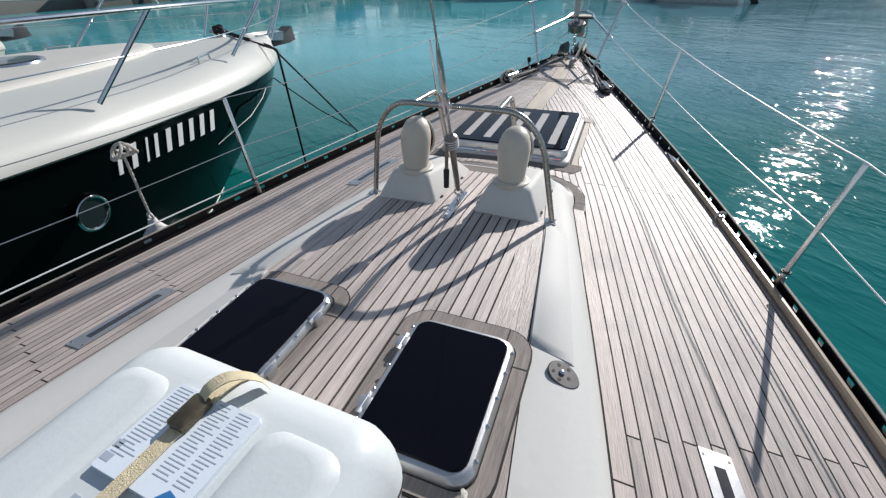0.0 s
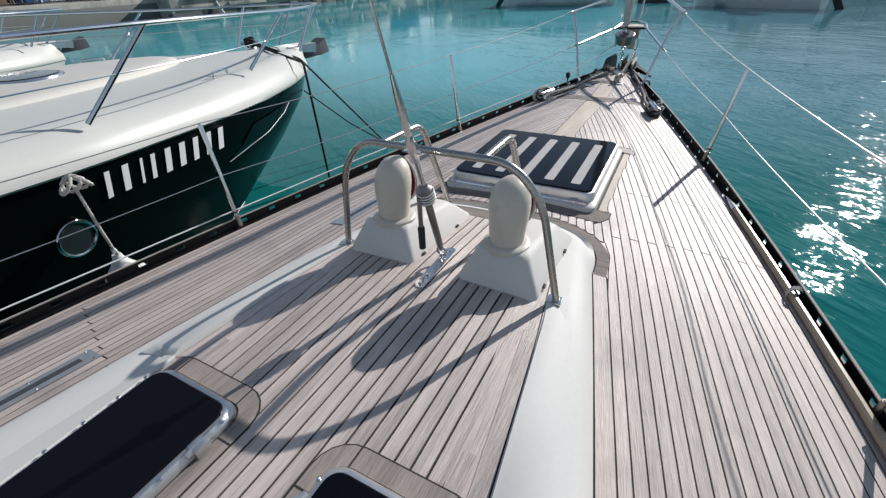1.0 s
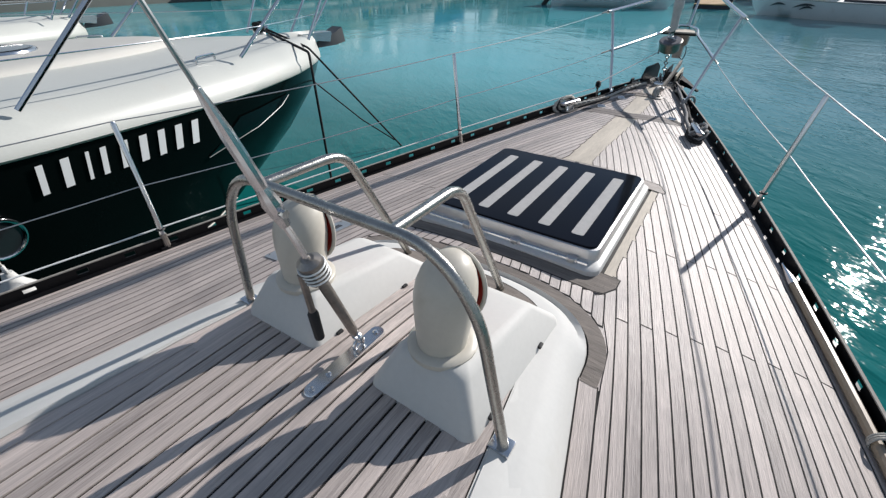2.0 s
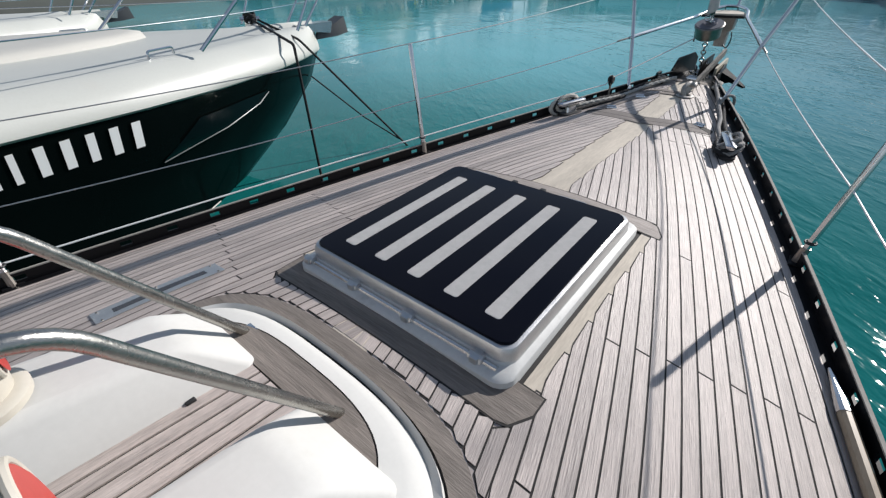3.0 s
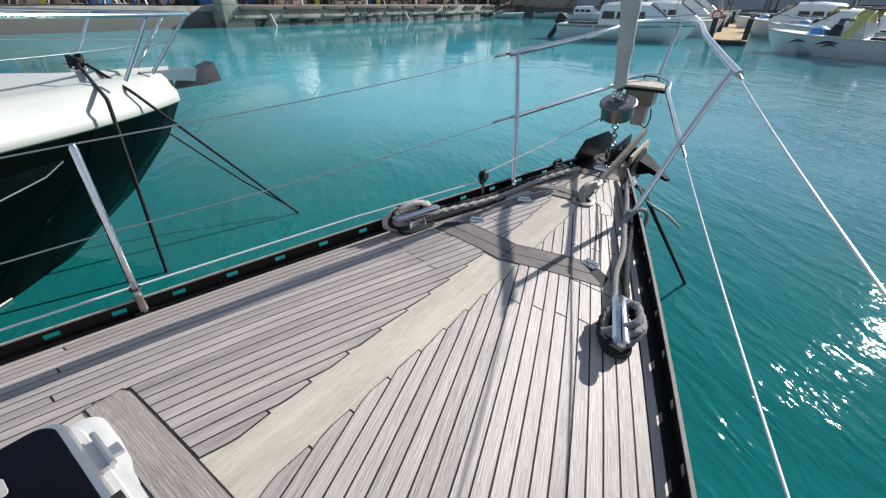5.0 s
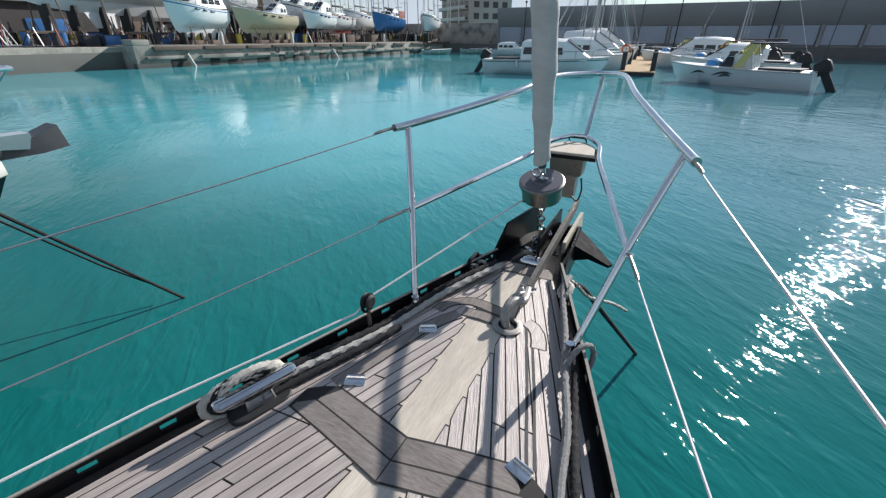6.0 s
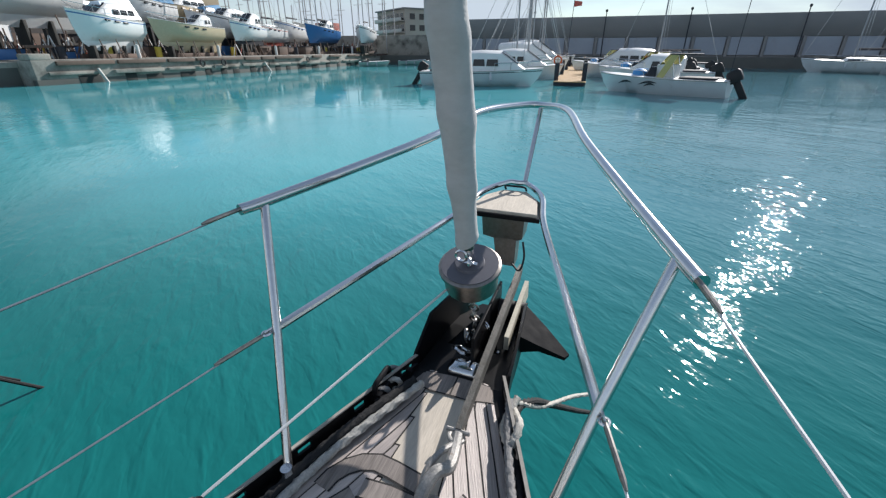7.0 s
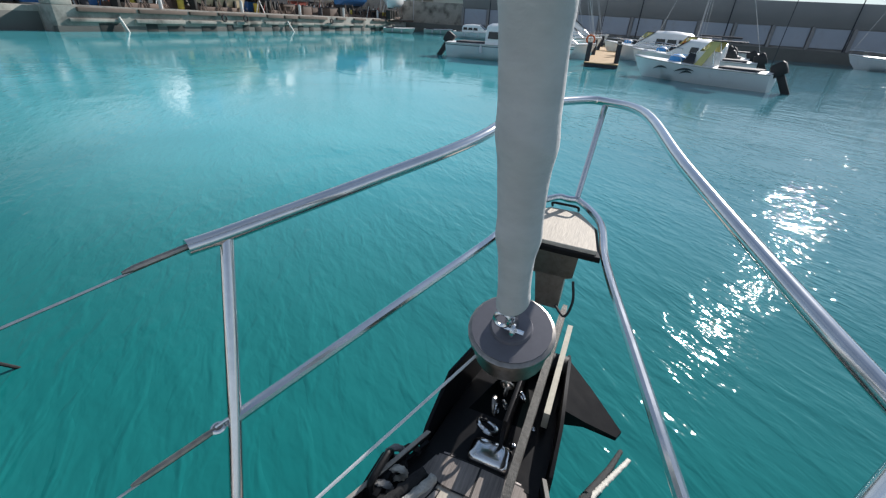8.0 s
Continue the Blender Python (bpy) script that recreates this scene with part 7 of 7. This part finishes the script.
def harbour_boats():
    # open boat and cruiser either side of the pontoon
    far_boat("open_motorboat", "white open motorboat with yellow screen and black outboard", (3.15, 36.6, WATER_Z), -68, 7.4, 2.4, 0.86, FARW, arch=True, outboard=True)
    far_boat("cabin_cruiser", "white cabin cruiser with twin outboards beside the pontoon", (-8.6, 39.0, WATER_Z), 84, 8.8, 2.9, 0.95, FARW, cabin=(-1.6, 2.9, 2.3, 1.4), outboard=True, stripe=GRAPHIC)
    far_boat("cabin_cruiser", "small white cruiser moored behind the pontoon", (-7.4, 47.5, WATER_Z), 80, 7.5, 2.6, 0.95, FARW, cabin=(-2.0, 2.0, 2.0, 1.5), mast=9)
    far_boat("cabin_cruiser", "white flybridge cruiser further along the pontoon", (-8.6, 57, WATER_Z), 82, 9, 3.0, 1.2, FARW, cabin=(-3.0, 2.4, 2.4, 1.9), mast=0)
    far_boat("open_motorboat", "white open boat with a sun top beyond", (2.6, 47.5, WATER_Z), -75, 7.0, 2.4, 0.9, FARW, arch=True, outboard=True)
    far_boat("open_motorboat", "white open boat moored in the second row", (4.2, 55.5, WATER_Z), -75, 7.5, 2.5, 0.9, FARW, arch=True)
    far_boat("sailing_boat", "white sailing boat with a bare mast at the pontoon", (5.6, 62, WATER_Z), -78, 10, 3.2, 1.0, FARW, cabin=(-2.5, 1.8, 1.8, 0.45), mast=14)
    far_boat("sailing_boat", "white sailing boat with a bare mast beyond the cruisers", (-10.6, 64, WATER_Z), 84, 9.5, 3.0, 1.0, FARW, cabin=(-2.5, 1.8, 1.8, 0.45), mast=13)
    far_boat("cabin_cruiser", "white sports cruiser with canvas hood beyond the pontoon", (1.5, 52, WATER_Z), -80, 8, 2.8, 1.0, FARW, cabin=(-2.2, 2.2, 2.2, 1.5))
    far_boat("open_motorboat", "white open boat with an arch in the third row", (-0.4, 60, WATER_Z), -80, 7.5, 2.6, 1.0, FARW, arch=True)
    far_boat("cabin_cruiser", "white cruiser with a raised wheelhouse near the breakwater", (-9.5, 70, WATER_Z), 84, 10, 3.2, 1.3, FARW, cabin=(-3.0, 2.4, 2.4, 2.2))
    far_boat("cabin_cruiser", "white cruiser in the far row by the breakwater", (-22, 70, WATER_Z), 95, 7, 2.4, 0.8, FARW, cabin=(-2.0, 1.6, 1.8, 1.0))
    for k in range(4):
        far_boat("sailing_boat", "white sailing yacht moored along the breakwater", (26 + 4.4 * k, 70 - 3.2 * k, WATER_Z), -62, 11, 3.3, 1.1, FARW, cabin=(-2.5, 1.8, 1.9, 0.45), mast=15)
    for az, d in ((-28.6, 72), (-24.0, 78), (-19.5, 74)):
        far_boat("dinghy", "small pale dinghy moored near the quay", at_polar(az, d, WATER_Z), 70, 4.6, 1.8, 0.6, mat("pale_green_paint", (0.45, 0.6, 0.52), 0.5, var=0.1), outboard=False)
    # laid-up boats on the quay
    far_boat("laid_up_yacht", "large grey-white sailing hull propped up ashore", at_polar(-63.5, 52, 3.7), 170, 14.5, 4.2, 1.9, FARW, bottom=FARW, stripe=mat("grey_stripe", (0.2, 0.23, 0.28), 0.5), cabin=(-4, 3, 2.2, 0.6), keel=2.0, group="laid-up boats", stands=True)
    far_boat("laid_up_motorboat", "white motorboat with a blue cover propped up ashore", at_polar(-55.3, 50, 1.75), 166, 6.8, 2.6, 1.1, FARW, bottom=FARW, cabin=(-2.6, 1.4, 2.2, 1.1), cover=WRAP, group="laid-up boats", stripe=BLUEB, stands=True)
    far_boat("laid_up_yacht", "tall white hull with a dark boot stripe ashore", at_polar(-51.8, 62, 3.7), 168, 7.6, 2.9, 1.3, FARW, cabin=(-3, 2, 2.0, 0.6), keel=1.7, cover=BLUEC, group="laid-up boats", stripe=ANTIF, stands=True)
    far_boat("laid_up_fishing_boat", "beige wooden launch propped up ashore", at_polar(-48.4, 55, 1.75), 174, 8.6, 2.6, 0.95, BEIGE, bottom=BEIGE, cabin=(-2.9, -0.6, 1.6, 1.0), group="laid-up boats", stands=True)
    far_boat("laid_up_motorboat", "tall cream motor yacht in the second row ashore", at_polar(-48.6, 73, 4.3), 170, 9.5, 3.2, 1.1, BEIGE, cabin=(-3.6, 2.2, 2.6, 1.2), group="laid-up boats", stands=True)
    far_boat("laid_up_motorboat", "white fishing cruiser with open wheelhouse ashore", at_polar(-42.6, 62, 2.0), 167, 6.4, 2.4, 1.0, FARW, cabin=(-2.4, 0.6, 1.7, 1.3), group="laid-up boats", stripe=BLUEB, stands=True)
    far_boat("laid_up_motorboat", "white motor cruiser with rails propped up ashore", at_polar(-44.2, 66, 2.3), 170, 8, 2.8, 1.3, FARW, cabin=(-2.5, 2.2, 2.2, 1.2), group="laid-up boats", stripe=ANTIF, stands=True)
    far_boat("laid_up_yacht", "white sailing hull with red-brown bottom ashore", at_polar(-40.6, 68, 1.9), 166, 8.6, 2.8, 1.1, FARW, cabin=(-2.4, 1.8, 1.7, 0.45), bottom=REDB, keel=1.3, mast=12, group="laid-up boats", stripe=REDB, stands=True)
    far_boat("laid_up_yacht", "white sailing hull with bare mast ashore", at_polar(-38.0, 80, 2.1), 166, 10, 3.1, 1.4, FARW, cabin=(-2.4, 1.8, 1.7, 0.45), keel=1.4, mast=13, group="laid-up boats", stripe=BLUEB, stands=True)
    far_boat("laid_up_fishing_boat", "blue wooden boat with white cabin top ashore", at_polar(-34.6, 74, 1.9), 172, 9.0, 2.9, 1.2, BLUEB, cabin=(-2.8, -0.2, 1.8, 1.1), mast=10, group="laid-up boats", stands=True)
    far_boat("laid_up_yacht", "white sailing hull propped up at the quay end", at_polar(-29.5, 80, 2.0), 164, 7.6, 2.7, 1.2, FARW, cabin=(-2.4, 1.6, 1.7, 0.5), keel=1.2, mast=11, group="laid-up boats", stripe=ANTIF, stands=True)
    far_boat("laid_up_motorboat", "white sports cruiser with dark glazing in the second row ashore", at_polar(-57.5, 66, 2.6), 168, 9, 3.0, 1.4, FARW, cabin=(-2.4, 2.4, 2.2, 1.1), group="laid-up boats", stands=True)
    far_boat("laid_up_motorboat", "white launch with awning in the second row ashore", at_polar(-46.5, 74, 3.0), 166, 8, 2.8, 1.3, FARW, cabin=(-2.4, 1.4, 2.0, 1.2), cover=BLUEC, group="laid-up boats", stands=True)
    far_boat("laid_up_yacht", "pale grey sailing hull in the second row ashore", at_polar(-36.0, 86, 2.4), 170, 10, 3.1, 1.3, DECKW, cabin=(-2.4, 1.8, 1.7, 0.5), keel=1.4, mast=12, group="laid-up boats", stands=True)
    far_boat("laid_up_motorboat", "white launch propped up further aft ashore", at_polar(-79, 52, 1.7), 40, 9, 3.0, 1.3, FARW, cabin=(-2.0, 2.2, 2.0, 1.0), group="laid-up boats", stands=True)
    far_boat("laid_up_yacht", "white sailing hull far along the yard", at_polar(-90, 58, 2.0), 30, 10, 3.1, 1.5, FARW, cabin=(-2.4, 1.8, 1.7, 0.45), keel=1.4, group="laid-up boats", stands=True)


def moored_rows():
    for k in range(5):
        far_boat("sailing_boat", "white sailing boat with dark boom cover in the pontoon rows", (-9.6 + 0.4 * (k % 2), 53 + 4.6 * k, WATER_Z), 84 - 3 * (k % 2), 8.6, 2.8, 0.95, FARW, cabin=(-2.2, 1.6, 1.7, 0.5), mast=11 + k % 3)
    for k in range(4):
        far_boat("cabin_cruiser", "white day cruiser with raked screen in the pontoon rows", (3.6 + 0.5 * (k % 2), 43.5 + 5.6 * k, WATER_Z), -78, 7.2, 2.5, 0.95, FARW, cabin=(-1.6, 1.8, 2.0, 1.15), outboard=True)
    for x, y, h in ((-5.2, 66, 6.4), (12.5, 64, 9.5)):
        f = thing("flagstaff", (x, y, WATER_Z), "thin staff with a small red flag over the moorings", "flag", "mooring flags")
        part("staff", tube([(x, y, WATER_Z), (x + 0.2, y, h)], 0.035, 6), ANTIF, f)
        part("flag", loft([[(x + 0.2 + 0.9 * q / 5, y + 0.12 * math.sin(q * 1.6), h - 0.1 - 0.12 * q / 5), (x + 0.2 + 0.9 * q / 5, y + 0.12 * math.sin(q * 1.6), h - 0.75 + 0.1 * q / 5)] for q in range(6)], False, False, False), mat("faded_red_flag", (0.5, 0.12, 0.10), 0.8, var=0.2), f, "faded red cloth")


moored_rows()
harbour_boats()


def pontoon():
    p = thing("pontoon", (-3.6, 55, WATER_Z), "floating pontoon with orange-brown timber deck", "pontoon", kind="structure")
    y0, y1 = 40.6, 76

    def xa(y):
        return -2.45 - 0.055 * (y - y0)

    part("float", loft([[(xa(y) - 1.1, y, WATER_Z - 0.3), (xa(y) + 1.1, y, WATER_Z - 0.3), (xa(y) + 1.1, y, WATER_Z + 0.24), (xa(y) - 1.1, y, WATER_Z + 0.24)] for y in (y0, y1)]), ANTIF, p, "dark float")
    k = 0
    y = y0
    while y < y1:
        part("board", block(xa(y) - 1.15, y, WATER_Z + 0.24, xa(y) + 1.15, y + 0.56, WATER_Z + 0.30, 0.01, 1), PONT, p)
        y += 0.58
    for y in (41.5, 50, 60, 70):
        for s in (-1, 1):
            c = thing("mooring_post", (xa(y) + s * 1.0, y, WATER_Z), "dark round mooring post beside the pontoon", "post", "pontoon mooring posts")
            part("post", tube([(xa(y) + s * 1.0, y, WATER_Z - 0.5), (xa(y) + s * 1.0, y, WATER_Z + 1.5)], 0.17, 10), ANTIF, c)
            part("cap", tube([(xa(y) + s * 1.0, y, WATER_Z + 1.5), (xa(y) + s * 1.0, y, WATER_Z + 1.56)], 0.18, 10), GALV, c)
    for x, y in ((-4.0, 46), (3.0, 48), (-12.2, 64)):
        r = thing("life_ring", (x, y, WATER_Z + 1.2), "orange life ring on a stand", "life ring", "life rings")
        part("ring", tube(pts_circle((x, y, WATER_Z + 1.6), 0.3, (0.2, -1, 0.1), 20), 0.07, 8, True), ORANGE, r)
        part("stand", tube([(x, y + 0.05, WATER_Z + 0.2), (x, y + 0.05, WATER_Z + 1.9)], 0.04, 6), DECKW, r)


pontoon()


def breakwater():
    w = thing("breakwater_wall", (10, 82, 0), "tall grey concrete breakwater wall with pale panels", "wall", kind="structure")
    x0, x1 = -29, 150
    # upper wall with its outward lean, and the pale lower panels
    part("upper_wall", loft([[(x, 82.2, 2.7), (x, 81.6, 3.6), (x, 81.2, 4.9), (x, 81.3, 5.45), (x, 83.5, 5.45), (x, 83.5, 2.7)] for x in (x0, x1)]), WALLG, w, "dark weathered upper wall")
    part("lower_wall", block(x0, 82.3, -0.5, x1, 83.4, 2.7, 0.02), WALLG, w)
    x = x0
    while x < x1:
        part("panel", block(x + 0.25, 82.1, 0.35, x + 4.1, 82.32, 2.62, 0.03, 1), PANEL, w)
        part("pier", block(x - 0.2, 81.9, 0.1, x + 0.2, 82.32, 2.75, 0.03, 1), WALLG, w)
        x += 4.4
    part("low_wall", block(-60, 82.2, -0.5, x0, 83.4, 3.3, 0.03), CONC, w, "lower tan concrete wall")
    for x in (-24, -12.0, -1.6, 9.5, 23, 33, 44):
        l = thing("lamp_post", (x, 81.5, 0.1), "dark lamp post standing against the breakwater", "lamp post", "breakwater lamp posts")
        part("post", tube([(x, 80.9, 0.1), (x, 80.9, 6.0)], [0.09, 0.06], 8), ANTIF, l)
        part("lantern", lathe([(0.05, 0), (0.16, 0.1), (0.18, 0.3), (0.05, 0.4)], (x, 80.9, 5.95), 10), ANTIF, l)


breakwater()


def hotel():
    b = thing("apartment_building", (-68, 150, 0), "pale multi-storey building behind the harbour", "building")
    m = pose(-58.5, 132, 0.3, 0, 0, -38)
    part("wall", moved(block(-17, 0, 0, 2, 14, 11.0, 0.05), m), BUILD, b)
    part("roof", moved(block(-17.4, -0.6, 11.0, 2.4, 14.4, 11.35, 0.05), m), WALLG, b)
    for f in range(3):
        z = 2.6 + 2.9 * f
        for k in range(6):
            x = -16 + 3.0 * k
            wdw = part("window", moved(block(x, -0.06, z, x + 2.0, 0.05, z + 1.6, 0.01, 1), m), GLASS, b, "dark window")
            part("frame", moved(block(x + 0.95, -0.09, z, x + 1.05, -0.05, z + 1.6, 0.0), m), BUILD, wdw)
        part("balcony", moved(block(-16.8, -1.2, z - 0.5, 1.8, -0.02, z - 0.3, 0.02), m), BUILD, b)
        part("parapet", moved(block(-16.8, -1.22, z - 0.3, 1.8, -1.12, z + 0.5, 0.02), m), BOATW, b)
        for k in range(4):
            y = 1.5 + 3.1 * k
            part("window", moved(block(1.96, y, z, 2.06, y + 1.7, z + 1.5, 0.01, 1), m), GLASS, b, "dark window")
    s = thing("boat_shed", (-70, 58, QZ), "tan rendered boatyard shed with a flat roof", "shed")
    part("wall", block(-78, 52, QZ, -63, 70, 9.6, 0.05), mat("tan_render", (0.27, 0.23, 0.16), 0.9, var=0.12, scale=0.3), s)
    part("roof", block(-78.5, 51.5, 9.6, -62.5, 70.5, 9.95, 0.05), WALLG, s)
    # added backdrop: its dark face gives the shade seen under the laid-up hulls
    g = thing("yard_backdrop", (-66, 25, QZ), "long dark backdrop added behind the laid-up boats", "shed")
    part("wall", block(-80, -60, QZ, -64.5, 81, 4.4, 0.05), mat("dark_backdrop", (0.055, 0.05, 0.048), 0.9, var=0.5, scale=0.5), g)
    part("roof", block(-80.5, -60.5, 4.4, -64, 81.5, 4.65, 0.05), WALLG, g)
    for k in range(14):
        part("door", block(-64.55, -50 + 9 * k, QZ, -64.4, -46 + 9 * k, 2.8, 0.02), RUST if k % 3 else BLUEB, g)
    for k in range(4):
        part("door", block(-63.05, 53.5 + 4.2 * k, QZ, -62.9, 56.6 + 4.2 * k, 4.2, 0.02), GLASS, s, "dark shed door")
    c = thing("container", (-56, 92, 0.1), "red steel container behind the laid-up boats", "container")
    part("body", block(-60, 92, 3.6, -55.5, 94.4, 6.0, 0.04), REDB, c)
    part("stack", block(-60, 92, 0.1, -55.5, 94.4, 3.55, 0.04), RUST, c)


hotel()


def yard_clutter():
    """Props, barrels, trolleys and masts under the laid-up boats."""
    rnd = random.Random(7)
    for k in range(420):
        y = 12 + 68 * rnd.random() ** 1.1
        x = QX - (1.6 if y > 27 else 3.2) - 11 * rnd.random()
        kind = rnd.choice(("prop", "prop", "prop", "barrel", "trestle", "crate"))
        if kind == "prop":
            t = thing("yard_prop", (x, y, QZ), "loose rusty boatyard prop standing on the quay", "boat stand", "loose yard props")
            h = rnd.uniform(1.0, 2.3)
            for a in range(3):
                w = 2 * math.pi * a / 3 + k
                part("leg", tube([(x, y, QZ + h * 0.8), (x + 0.5 * math.cos(w), y + 0.5 * math.sin(w), QZ)], 0.045, 5), rnd.choice((RUST, ANTIF, ANTIF, DECKW, FARW, FARW, REDB)), t)
            part("head", tube([(x, y, QZ + h * 0.6), (x, y, QZ + h)], 0.06, 6), RUST, t)
        elif kind == "barrel":
            t = thing("barrel", (x, y, QZ), "oil drum among the yard gear", "barrel", "yard barrels")
            part("drum", lathe([(0.28, 0), (0.29, 0.02), (0.28, 0.3), (0.295, 0.31), (0.28, 0.33), (0.28, 0.58), (0.295, 0.6), (0.28, 0.62), (0.29, 0.88), (0.27, 0.9)], (x, y, QZ), 12), rnd.choice((BLUEB, YEL, RUST, ANTIF, ANTIF)), t)
        elif kind == "trestle":
            t = thing("trestle", (x, y, QZ), "timber trestle on the quay", "trestle", "yard trestles")
            part("beam", block(x - 0.1, y - 0.9, QZ + 0.8, x + 0.1, y + 0.9, QZ + 1.0, 0.02), RUST, t)
            for s in (-0.7, 0.7):
                for d in (-0.3, 0.3):
                    part("leg", tube([(x, y + s, QZ + 0.8), (x + d, y + s, QZ)], 0.05, 5), RUST, t)
        else:
            t = thing("crate", (x, y, QZ), "dark storage crate on the quay", "crate", "yard crates")
            w = rnd.uniform(0.4, 0.9)
            part("body", block(x - w, y - w, QZ, x + w, y + w, QZ + w * 1.2, 0.03), rnd.choice((ANTIF, ANTIF, RUST, RUST, BLUEB)), t)
            part("lid", block(x - w - 0.03, y - w - 0.03, QZ + w * 1.2, x + w + 0.03, y + w + 0.03, QZ + w * 1.2 + 0.06, 0.02), ANTIF, t)
    for k in range(26):
        az = -47 + 0.85 * k + rnd.uniform(-0.4, 0.4)
        x, y = polar(az, rnd.uniform(82, 105))
        t = thing("bare_mast", (x, y, QZ), "bare aluminium mast rising behind the yard", "mast", "masts behind the yard")
        h = rnd.uniform(9, 15)
        part("mast", tube([(x, y, QZ), (x + rnd.uniform(-0.3, 0.3), y, h)], 0.085, 6), mat("mast_aluminium", (0.35, 0.35, 0.36), 0.5, 0.4, var=0.1), t)
        part("spreader", tube([(x - 0.9, y, h * 0.6), (x + 0.9, y, h * 0.6)], 0.04, 5), WIRE_S, t)


yard_clutter()
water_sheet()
lay_deck()
